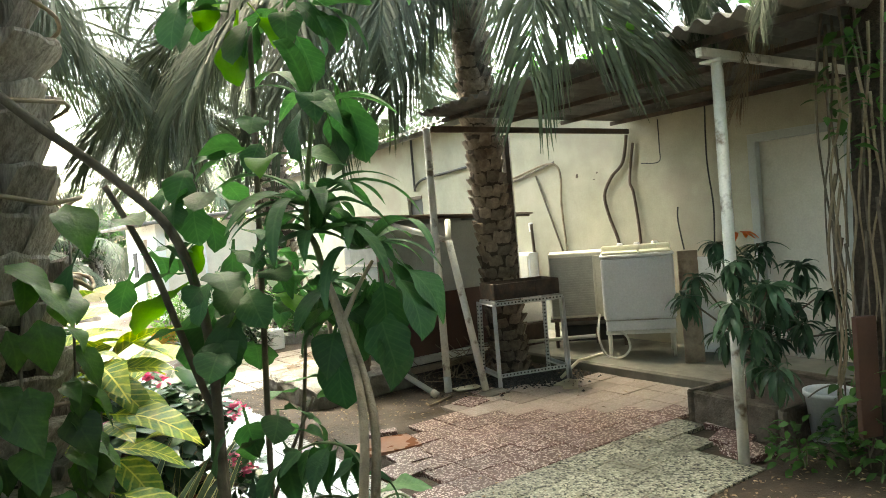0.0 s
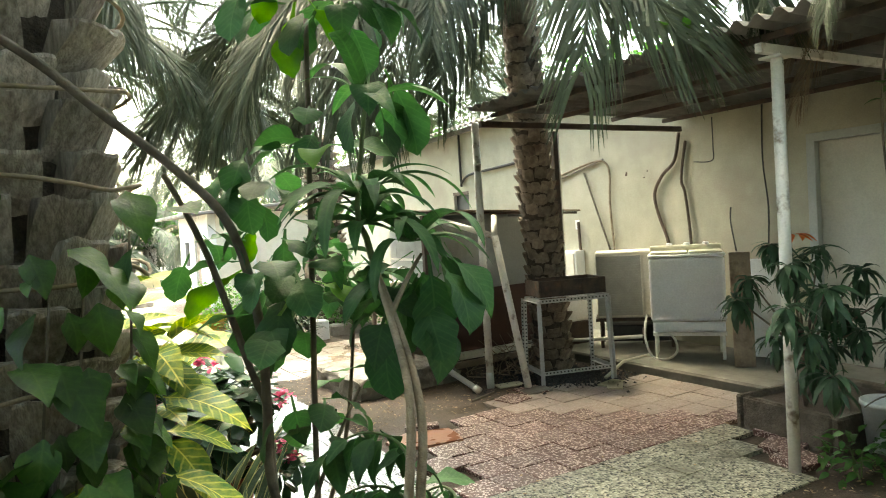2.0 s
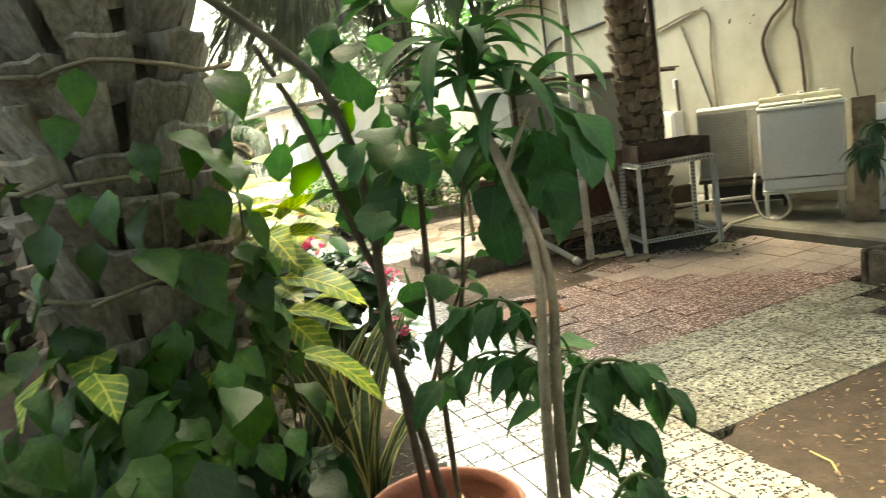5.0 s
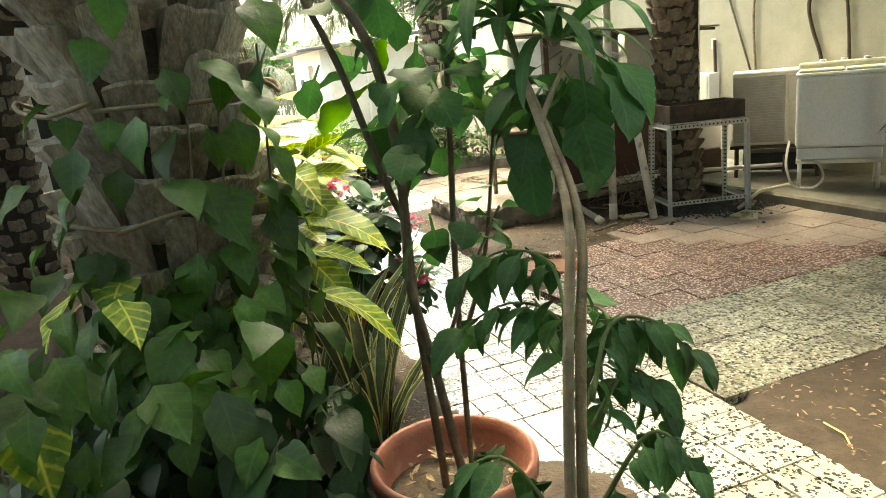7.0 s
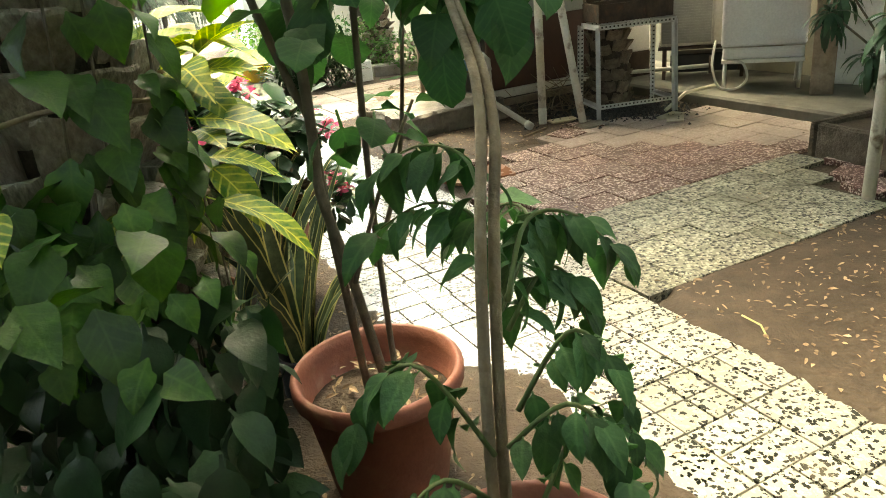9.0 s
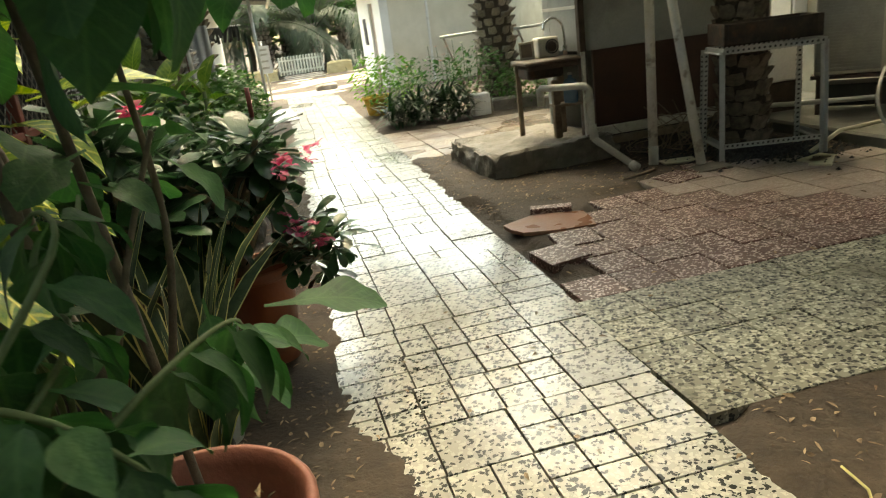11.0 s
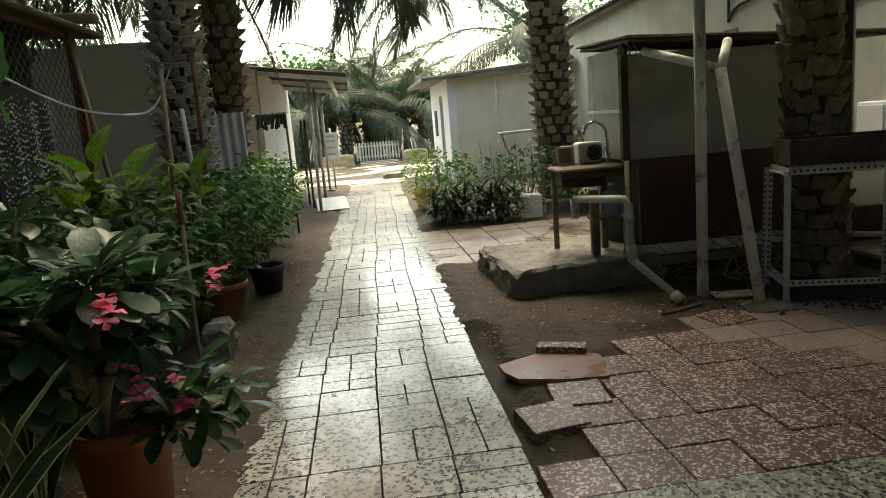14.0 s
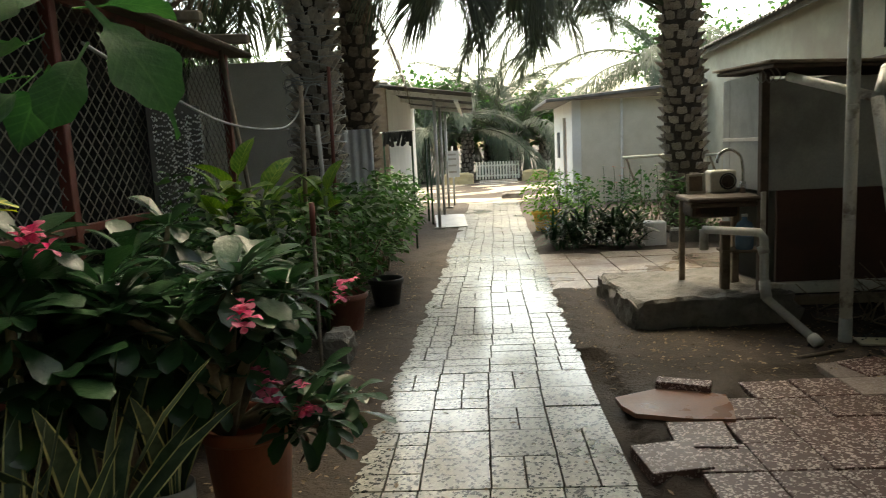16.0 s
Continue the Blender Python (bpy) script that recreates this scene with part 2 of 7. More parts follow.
DUSTY_TILE = terrazzo("dusty_terrazzo", (0.29, 0.23, 0.205), (0.38, 0.32, 0.285), (0.25, 0.19, 0.165), 70, 0.3, 0.4, 0.7, (0.24, 0.2, 0.17), 0.5)
SIDE_TILE = terrazzo("sandy_terrazzo", (0.38, 0.31, 0.24), (0.5, 0.43, 0.35), (0.3, 0.22, 0.17), 40, 0.3, 0.25, 0.6, (0.19, 0.13, 0.095), 0.43)
DARK_SHEET = material("dark_roof_sheet", (0.035, 0.034, 0.033), (0.06, 0.058, 0.055), 4, 0.6, 0.15, (0.09, 0.07, 0.055), 1.5, 0.55)
PLASTER = material("cream_plaster", (0.35, 0.335, 0.255), (0.43, 0.41, 0.32), 3, 0.8, 0.2, (0.34, 0.305, 0.24), 0.7, 0.54, fine=80)
CREAM_WALL = material("pale_cream_plaster", (0.62, 0.57, 0.45), (0.7, 0.65, 0.53), 3, 0.8, 0.12, (0.52, 0.47, 0.37), 0.6, 0.6, fine=80)
WHITE_WALL = material("white_plaster", (0.68, 0.68, 0.64), (0.76, 0.76, 0.72), 3, 0.8, 0.12, (0.55, 0.54, 0.5), 0.5, 0.62, fine=80)
CONCRETE = material("weathered_concrete", (0.14, 0.128, 0.11), (0.26, 0.24, 0.21), 6, 0.6, 0.5, (0.13, 0.115, 0.095), 2.2, 0.5, fine=45, distance=0.02)
STAINED = material("stained_rough_concrete", (0.07, 0.056, 0.042), (0.14, 0.115, 0.088), 9, 0.85, 0.7, (0.05, 0.045, 0.03), 4, 0.54, fine=50, distance=0.02)
SLAB = material("grey_cement_slab", (0.14, 0.137, 0.115), (0.19, 0.185, 0.158), 5, 0.7, 0.25, (0.1, 0.097, 0.08), 1.3, 0.52)
SHEET = material("weathered_roof_sheet", (0.13, 0.127, 0.118), (0.2, 0.195, 0.18), 4, 0.55, 0.15, (0.09, 0.078, 0.065), 1.5, 0.55, metal=0.3)
GALV = material("galvanised_sheet", (0.42, 0.43, 0.43), (0.52, 0.53, 0.53), 5, 0.4, 0.1, (0.3, 0.27, 0.24), 2, 0.6, metal=0.6)
PIPE_WHITE = material("peeling_white_paint", (0.66, 0.65, 0.6), (0.74, 0.73, 0.69), 9, 0.5, 0.3, (0.22, 0.17, 0.13), 7, 0.57, fine=70)
PVC = material("grey_plastic_pipe", (0.46, 0.46, 0.43), (0.54, 0.54, 0.5), 6, 0.45, 0.1, (0.3, 0.28, 0.24), 5, 0.58)
ANGLE = material("light_grey_steel", (0.46, 0.48, 0.5), (0.55, 0.57, 0.58), 12, 0.45, 0.15, (0.3, 0.28, 0.26), 6, 0.6, metal=0.4)
RUST = material("rusty_black_steel", (0.035, 0.028, 0.024), (0.075, 0.05, 0.038), 14, 0.7, 0.5, (0.12, 0.065, 0.04), 6, 0.58)
WOOD_GREY = material("weathered_wood", (0.2, 0.15, 0.11), (0.3, 0.24, 0.18), 10, 0.75, 0.4, (0.12, 0.085, 0.06), 4, 0.55)
DARK_WOOD = material("dark_wood", (0.06, 0.04, 0.03), (0.1, 0.07, 0.05), 10, 0.6, 0.3)
GREY_PANEL = material("grey_painted_panel", (0.34, 0.36, 0.35), (0.4, 0.42, 0.41), 2.5, 0.45, 0.08, (0.24, 0.25, 0.24), 1.2, 0.56)
MAROON = material("maroon_painted_panel", (0.06, 0.026, 0.019), (0.09, 0.04, 0.028), 3, 0.5, 0.12, (0.06, 0.03, 0.022), 1.5, 0.54)
PLASTIC = material("white_plastic", (0.70, 0.71, 0.72), (0.75, 0.76, 0.77), 2, 0.35, 0.03, (0.62, 0.62, 0.6), 2.5, 0.6)
CREAM = material("yellowed_plastic", (0.58, 0.56, 0.45), (0.64, 0.62, 0.51), 3, 0.4, 0.05)
BEIGE = material("beige_painted_steel", (0.56, 0.54, 0.47), (0.62, 0.6, 0.53), 4, 0.45, 0.08, (0.42, 0.38, 0.3), 2, 0.6)
GRILLE = material("grey_fins", (0.3, 0.3, 0.28), (0.37, 0.37, 0.34), 6, 0.5, 0.1)
BLACK = material("black_plastic", (0.02, 0.02, 0.022), (0.03, 0.03, 0.03), 5, 0.5, 0.1)
TERRACOTTA = material("terracotta", (0.24, 0.085, 0.06), (0.3, 0.115, 0.08), 5, 0.55, 0.2, (0.42, 0.24, 0.18), 3, 0.6)
ORANGE_POT = material("orange_plastic", (0.22, 0.06, 0.028), (0.27, 0.08, 0.036), 3, 0.45, 0.1, (0.3, 0.1, 0.05), 3, 0.58)
GREY_POT = material("dusty_grey_plastic", (0.38, 0.38, 0.35), (0.45, 0.45, 0.42), 5, 0.6, 0.1, (0.25, 0.22, 0.18), 4, 0.55)
YELLOW_POT = material("yellow_plastic", (0.6, 0.33, 0.03), (0.66, 0.4, 0.06), 3, 0.5, 0.1)
RED_SLAB = material("red_clay_slab", (0.25, 0.11, 0.062), (0.31, 0.14, 0.082), 4, 0.15, 0.1, (0.3, 0.13, 0.08), 2, 0.55, rough2=0.5)
BARK = material("palm_leaf_base", (0.23, 0.198, 0.165), (0.47, 0.415, 0.36), 60, 0.85, 0.7, (0.14, 0.09, 0.068), 7, 0.58, fine=140, island=0.35, distance=0.015, stretch=0.2)
BARK_SCALY = material("scaly_palm_bark", (0.15, 0.12, 0.095), (0.28, 0.235, 0.19), 18, 0.85, 0.6, (0.11, 0.075, 0.055), 4, 0.56, fine=90, island=0.25, distance=0.02)
BARK_PALE = material("ragged_pale_leaf_base", (0.45, 0.41, 0.36), (0.65, 0.6, 0.53), 22, 0.85, 0.6, (0.14, 0.1, 0.075), 5, 0.55, fine=90, island=0.3, distance=0.02)
# brown fibre, toned low so the colour also deepens shade between leaf bases
BARK_CORE = material("palm_fibre", (0.045, 0.034, 0.026), (0.085, 0.066, 0.052), 30, 0.95, 0.8, fine=120, distance=0.02)
STEM_PALE = material("pale_bark", (0.2, 0.155, 0.105), (0.3, 0.245, 0.17), 18, 0.8, 0.5, (0.13, 0.1, 0.07), 9, 0.55)
STEM_DARK = material("dark_bark", (0.095, 0.08, 0.062), (0.17, 0.145, 0.112), 18, 0.8, 0.5)
STEM_GREEN = material("green_stem", (0.07, 0.11, 0.035), (0.1, 0.14, 0.05), 18, 0.6, 0.2)
LEAF_SHRUB = material("deep_green_leaf", (0.024, 0.08, 0.027), (0.045, 0.125, 0.038), 12, 0.56, 0.25, island=0.35, thin=0.28, veins=((0.08, 0.18, 0.06), 0.4, 330.0))
LEAF_BRIGHT = material("bright_green_leaf", (0.07, 0.19, 0.02), (0.11, 0.25, 0.03), 9, 0.55, 0.25, island=0.3, thin=0.35)
LEAF_VINE = material("heart_leaf", (0.024, 0.072, 0.014), (0.055, 0.14, 0.022), 14, 0.42, 0.25, (0.1, 0.2, 0.035), 7, 0.62, island=0.4, thin=0.3, veins=((0.09, 0.19, 0.04), 0.3, 280.0))
LEAF_VARIEG = material("yellow_green_leaf", (0.28, 0.36, 0.045), (0.05, 0.16, 0.02), 24, 0.42, 0.2, (0.5, 0.52, 0.08), 16, 0.62, island=0.2, thin=0.2, veins=((0.72, 0.7, 0.13), 0.9, 210.0))
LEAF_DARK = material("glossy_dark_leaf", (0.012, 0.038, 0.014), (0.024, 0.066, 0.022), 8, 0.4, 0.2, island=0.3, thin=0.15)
LEAF_ROSE = material("leathery_leaf", (0.016, 0.05, 0.02), (0.032, 0.082, 0.03), 8, 0.24, 0.2, island=0.3, thin=0.15)
LEAF_MANGO = material("mango_leaf", (0.026, 0.066, 0.033), (0.042, 0.095, 0.046), 9, 0.4, 0.25, island=0.3, thin=0.25)
LEAF_HEDGE = material("hedge_leaf", (0.032, 0.098, 0.02), (0.06, 0.145, 0.03), 9, 0.48, 0.25, island=0.35, thin=0.3)
LEAF_CANE = material("speckled_cane_leaf", (0.045, 0.14, 0.02), (0.17, 0.27, 0.05), 26, 0.42, 0.2, (0.06, 0.16, 0.03), 8, 0.56, island=0.2, thin=0.35, veins=((0.4, 0.48, 0.12), 0.7, 240.0))
LEAF_SNAKE = material("snake_plant_leaf", (0.03, 0.06, 0.028), (0.075, 0.115, 0.06), 26, 0.45, 0.2, island=0.2)
LEAF_EDGE = material("pale_leaf_margin", (0.55, 0.5, 0.2), (0.64, 0.6, 0.28), 10, 0.5, 0.1, island=0.15)
FROND = material("date_frond", (0.036, 0.053, 0.028), (0.066, 0.087, 0.047), 5, 0.6, 0.2, (0.1, 0.11, 0.055), 1.5, 0.6, island=0.3, thin=0.12)
FROND_DRY = material("dry_frond", (0.15, 0.115, 0.075), (0.21, 0.165, 0.11), 6, 0.7, 0.2, island=0.3, thin=0.15)
PINK_PETAL = material("pink_petal", (0.5, 0.045, 0.13), (0.66, 0.2, 0.3), 30, 0.5, 0.1, island=0.25, thin=0.3)
ORANGE_LEAF = material("orange_leaf", (0.55, 0.1, 0.03), (0.6, 0.16, 0.05), 12, 0.5, 0.1, thin=0.3)
LITTER = material("leaf_litter", (0.12, 0.075, 0.045), (0.36, 0.27, 0.17), 20, 0.8, 0.2, island=0.6)
CHARCOAL = material("ash_and_charcoal", (0.022, 0.022, 0.024), (0.06, 0.06, 0.062), 30, 0.85, 0.6, island=0.5)
RED_PAINT = material("dark_red_paint", (0.13, 0.03, 0.022), (0.18, 0.045, 0.03), 6, 0.5, 0.2, (0.08, 0.04, 0.03), 5, 0.56)
WIRE = material("old_wire", (0.16, 0.15, 0.13), (0.24, 0.22, 0.2), 20, 0.6, 0.1, metal=0.4)
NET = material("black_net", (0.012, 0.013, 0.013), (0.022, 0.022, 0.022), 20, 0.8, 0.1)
CHROME = material("chrome", (0.6, 0.6, 0.6), (0.65, 0.65, 0.65), 10, 0.15, 0.0, metal=1.0)
SAND = material("pale_sand", (0.42, 0.34, 0.25), (0.5, 0.42, 0.32), 4, 0.7, 0.3, (0.3, 0.22, 0.15), 0.9, 0.55)
BLUE_WATER = material("blue_bottle_plastic", (0.12, 0.22, 0.36), (0.16, 0.27, 0.42), 6, 0.2, 0.05)
YELLOW_WALL = material("ochre_render", (0.42, 0.33, 0.17), (0.5, 0.41, 0.23), 5, 0.8, 0.3, (0.3, 0.22, 0.12), 2.5, 0.55)
PAPER = material("yellowish_paper", (0.55, 0.5, 0.36), (0.62, 0.57, 0.43), 12, 0.8, 0.2)

# ---- ground ----
def soil_height(x, y):
    """The soil: just under the paving's edges, lapping unevenly over the walkway's sides, dug out under tiles."""
    q = Vector((x, y, 0))
    z = -0.006 + 0.012 * noise.noise(q * 0.9) + 0.007 * noise.noise(q * 4.3) + 0.005 * noise.noise(q * 11.0)
    r = q - O
    u, v = r.dot(U), r.dot(V)
    w = v - 0.028 * u
    if -3.3 < u < 13.6:
        ragged = 0.07 * noise.noise(q * 5.1) + 0.03 * noise.noise(q * 14.0)
        left = -1.06 + max(0.0, min(0.34, (-0.75 - u) * 0.45)) + ragged
        right = -0.03 - 0.6 * ragged
        if w < 0.12:
            z = max(-0.045, min(z + 0.014, 0.5 * (left - w), 0.014)) if w < -0.5 else \
                max(-0.045, min(z + 0.014, 0.5 * (w - right))) if u < -1.25 or u > 1.9 else -0.045
    if (-1.15 < u < 1.5 and 0.05 < v < 2.95) or (3.8 < u < 5.7 and 0.1 < v < 2.35):
        if u > 3 or v > 0.05 + 0.55 * max(0.0, u):
            return -0.03
    return z


def ground():
    xs = np.concatenate([[-700, -120, -40], np.arange(-20, -5, 0.8), np.arange(-5, 4, 0.05), np.arange(4, 20, 0.8), [40, 120, 700]])
    ys = np.concatenate([[-700, -120, -30], np.arange(-10, 0, 0.8), np.arange(0, 9, 0.05), np.arange(9, 40, 0.8), [60, 140, 700]])
    vs, fs = [], []
    for y in ys:
        for x in xs:
            vs.append((float(x), float(y), soil_height(float(x), float(y))))
    w = len(xs)
    for j in range(len(ys) - 1):
        for i in range(w - 1):
            a = j * w + i
            fs.append((a, a + 1, a + w + 1, a + w))
    return tagged(new("ground", mesh_of("ground", vs, fs, SOIL, True)), "brown damp bare soil with scattered litter", "ground", kind="structure")


ground()


def wall(name, m, length, height, thick, material_, label, openings=(), top=None):
    """A wall along local y, from 0 to length, thickness in x, with openings (y0, y1, z0, z1); top: height at its far end."""
    bm = bmesh.new()
    end = height if top is None else top
    cuts = sorted({0.0, length, *[c for o in openings for c in o[:2]]})
    for a, b in zip(cuts, cuts[1:]):
        hole = [o for o in openings if o[0] <= a + 1e-6 and o[1] >= b - 1e-6]
        spans = [(0.0, 9.0)]
        if hole:
            spans = [(0.0, hole[0][2]), (hole[0][3], 9.0)]
        for z0, z1 in spans:
            if z1 - z0 < 0.01:
                continue
            box(bm, 0, thick, a, b, z0, z1)
    for v in bm.verts:
        if v.co.z > 8.9:
            v.co.z = height + (end - height) * v.co.y / length
    ob = new(name, done(bm, name, material_))
    ob.matrix_basis = m
    return tagged(ob, label, "wall", kind="structure")


# ---- long house on the right ----
HOUSE = wall("wall_house", along(-5.5, 4.2), 18.2, 3.3, 0.2, PLASTER, "cream plastered long house wall with stains and conduits",
             [(4.9, 5.75, 0.0, 2.13), (11.5, 11.95, 1.72, 2.07)], 2.88)
wall("wall_house_end", along(12.7, 4.4, 0, -90), 5.0, 2.88, 0.2, PLASTER, "plain cream plastered end wall of the long house", (), 3.4)
door = thing("door_1", "pale painted closed metal door with a grey frame", "door", along(-0.6, 4.2), kind="structure")
part("door_leaf", block(0.06, 0.1, 0.002, 0.848, 0.005, 2.128, 0.004), BEIGE, door)
for nm, b in (("door_frame", (-0.025, 0.05, -0.05, 0.03, 0.0, 2.13)), ("door_frame", (-0.025, 0.05, 0.82, 0.9, 0.0, 2.13)), ("door_frame", (-0.025, 0.05, -0.05, 0.9, 2.1, 2.18))):
    part(nm, block(*b, 0.004), GREY_PANEL, door)
win = thing("window_1", "small dark high window with a brown frame", "window", along(6.0, 4.2), kind="structure")
part("window_frame", block(-0.02, 0.03, 0.0, 0.45, 1.72, 1.77, 0.004), DARK_WOOD, win)
part("window_frame", block(-0.02, 0.03, 0.0, 0.45, 2.02, 2.07, 0.004), DARK_WOOD, win)
part("pane", block(0.05, 0.06, 0.0, 0.45, 1.77, 2.02), BLACK, win)


def corrugated(length, depth, pitch=0.076, amp=0.012, thick=0.004, drop=0.0):
    """A wavy sheet: waves along x, ridges along y, far side lower by drop."""
    n = int(length / pitch * 6)
    vs, fs = [], []
    for j, y in enumerate((0.0, depth)):
        for k in (0, 1):
            for i in range(n + 1):
                x = length * i / n
                vs.append((x, y, amp * math.sin(2 * math.pi * x / pitch) - k * thick - drop * y / depth))
    w = n + 1
    for i in range(n):
        fs.append((i, i + 1, 2 * w + i + 1, 2 * w + i))
        fs.append((w + i, 3 * w + i, 3 * w + i + 1, w + i + 1))
        fs.append((i, w + i, w + i + 1, i + 1))
        fs.append((2 * w + i, 2 * w + i + 1, 3 * w + i + 1, 3 * w + i))
    fs += [(0, 2 * w, 3 * w, w), (n, w + n, 3 * w + n, 2 * w + n)]
    return vs, fs


# house roof, seen along its eave
roof = thing("house_roof", "weathered corrugated roof sheets over the long house", "roof", along(-5.5, 4.0, 3.31, 0, -1.3), kind="structure")
vs, fs = corrugated(19.0, 2.6, 0.15, 0.022)
child("roof_sheet", mesh_of("roof_sheet", [(y * 0.95 - 0.12, x, z + y * 0.28) for x, y, z in vs], [f[::-1] for f in fs], SHEET), roof)
part("fascia", block(0.02, 0.05, 0, 19.0, -0.08, 0.0, 0.005), SHEET, roof)

# ---- porch ----
porch = thing("porch_roof", "wavy grey corrugated porch roof on white steel frame", "porch roof", along(-1.8, 1.42, 2.57), kind="structure")
vs, fs = corrugated(3.56, 2.8, 0.13, 0.026)
child("roof_sheet", mesh_of("roof_sheet", [(y, x, z) for x, y, z in vs], [f[::-1] for f in fs], SHEET, True), porch)
# purlins and far rafter: shade under the roof is put into their dark colours
for x in (0.25, 1.0, 1.75, 2.5):
    part("purlin", block(x - 0.016, x + 0.016, 0, 3.52, -0.075, -0.035, 0.004), DARK_WOOD if x > 0.5 else RUST, porch)
for y in (0.75, 3.5):
    part("rafter", block(0.1, 2.75, y - 0.022, y + 0.022, -0.165, -0.11, 0.004), PIPE_WHITE if y < 3 else DARK_WOOD, porch)
post = thing("porch_post", "white painted steel porch post with chipped paint", "post", along(-1.05, 1.69), kind="structure")
tube_part("pole", [(0, 0, -0.05), (0, 0, 2.41)], 0.034, PIPE_WHITE, post, 14)
part("cap_plate", block(-0.07, 0.07, -0.07, 0.07, 2.385, 2.4, 0.003), PIPE_WHITE, post)

# cement slab by the wall
bm = block(2.98, 4.2, -4.5, 3.4, -0.1, 0.09, 0.02)
ob = new("cement_slab", done(bm, "cement_slab", SLAB))
ob.matrix_basis = along(0, 0)
tagged(ob, "grey stained cement slab along the house wall", "floor slab", kind="structure")

# ---- low house at the end of the walkway ----
def far_house():
    h = thing("outbuilding", "small cream plastered outbuilding with a dark low roof", "house", along(12.4, 1.46))
    b = bmesh.new()
    for q in ((0, 0.18, 0, 0.9, 0, 2.1), (0, 0.18, 1.5, 3.2, 0, 2.1), (0, 0.18, 0.9, 1.5, 1.8, 2.1)):
        box(b, *q)
    # same paint on both walls: the sunlit side's brightness is put into its whiter colour
    part("wall", b, WHITE_WALL, h)
    part("wall", block(0.18, 2.75, -0.02, 0.16, 0, 2.1), CREAM_WALL, h)
    part("door", block(0.05, 0.09, 0.9, 1.5, 0, 1.8, 0.004), WOOD_GREY, h)
    part("window", block(-0.02, 0.01, 2.1, 2.5, 0.9, 1.5, 0.004), BLACK, h)
    part("roof", block(-0.4, 2.8, -0.3, 3.4, 2.1, 2.17, 0.01, Matrix.Rotation(radians(-4), 4, "Y")), SHEET, h, "dark sheet roof with an overhang")
    part("downpipe", block(0.98, 1.03, -0.06, -0.021, 0, 2.1, 0.01), PIPE_WHITE, h)
    return h


far_house()

# the wall behind is unseen, added to close the yard and block sky light
wall("wall_behind", along(-6.2, 4.4, 0, 90), 12.0, 3.4, 0.2, PLASTER, "unseen plain plastered wall added to close and shade the yard behind")
wall("wall_far_left", along(-6.2, -6.2), 13.0, 2.6, 0.2, PLASTER, "plain plastered wall closing the garden on one side")

# ---- left side: white wall, canopy building, chain-link pen ----
wall("wall_left", along(6.0, -2.05, 0, 90), 3.0, 2.36, 0.18, WHITE_WALL, "grey-white plastered garden wall in shade")
def canopy_house():
    h = thing("left_building", "white building with a brown end wall beside the walkway", "house", along(8.5, -1.85))
    part("wall", block(-0.2, 0, 0, 4.6, 0, 2.2), WHITE_WALL, h)
    part("end_wall", block(-2.6, 0, -0.18, -0.005, 0, 2.2), WOOD_GREY, h)
    part("back_wall", block(-2.6, 0, 4.61, 4.8, 0, 2.2), WHITE_WALL, h)
    part("roof", block(-2.6, 0.05, -0.2, 4.8, 2.2, 2.28, 0.01), SHEET, h)
    c = thing("canopy", "dark corrugated canopy on thin steel posts", "canopy", along(8.1, -1.9, 2.2, 0, 0, 8))
    vs2, fs2 = corrugated(5.0, 1.35, 0.12, 0.016)
    child("roof_sheet", mesh_of("roof_sheet", [(y, x, z + 0.02) for x, y, z in vs2], [f[::-1] for f in fs2], DARK_SHEET, True), c)
    for y in (0.5, 2.4, 4.4):
        part("rafter", block(0, 1.35, y - 0.025, y + 0.025, -0.07, -0.002, 0.003), PIPE_WHITE, c)
    part("purlin", block(1.1, 1.15, 0.05, 4.9, -0.12, -0.073, 0.003), PIPE_WHITE, c)
    for u in (8.7, 10.4, 12.6):
        p = thing("canopy_post", "grey galvanised canopy post beside the walkway", "post", along(u, -1.15, 0), "canopy posts")
        tube_part("pole", [(0, 0, -0.04), (0, 0, 2.0)], 0.026, GALV, p, 10)
        part("foot", block(-0.09, 0.09, -0.09, 0.09, -0.02, 0.03, 0.01), CONCRETE, p)


canopy_house()

# ---- yard things on the right ----
def rough_block(x, y, z, jag=0.03, cells=8, seed=1):
    """A worn block: a box with a fine top, its edges broken unevenly."""
    bm = bmesh.new()
    bmesh.ops.create_cube(bm, size=1)
    bmesh.ops.subdivide_edges(bm, edges=bm.edges[:], cuts=cells, use_grid_fill=True)
    for v in bm.verts:
        c = Vector(v.co)
        edge = sum(abs(abs(a) - 0.5) < 1e-4 for a in c)
        p = Vector((c.x * x, c.y * y, (c.z + 0.5) * z))
        q = p * 3.1 + Vector((seed, seed * 2, 0))
        off = noise.noise_vector(q) * jag + noise.noise_vector(q * 4.3) * jag * 0.7
        if edge >= 2 and c.z > 0:
            p -= Vector((c.x * x * 0.05, c.y * y * 0.05, z * 0.12 * (edge - 1)))
        v.co = p + Vector((off.x, off.y, off.z * 0.5 if c.z > -0.49 else 0))
    return bm


ob = new("concrete_block", done(rough_block(1.12, 1.1, 0.22, 0.04, 21, 3), "concrete_block", CONCRETE))
ob.matrix_basis = along(2.95, 1.0, -0.04, 4)
tagged(ob, "worn grey concrete block with broken edges on the soil", "concrete block")

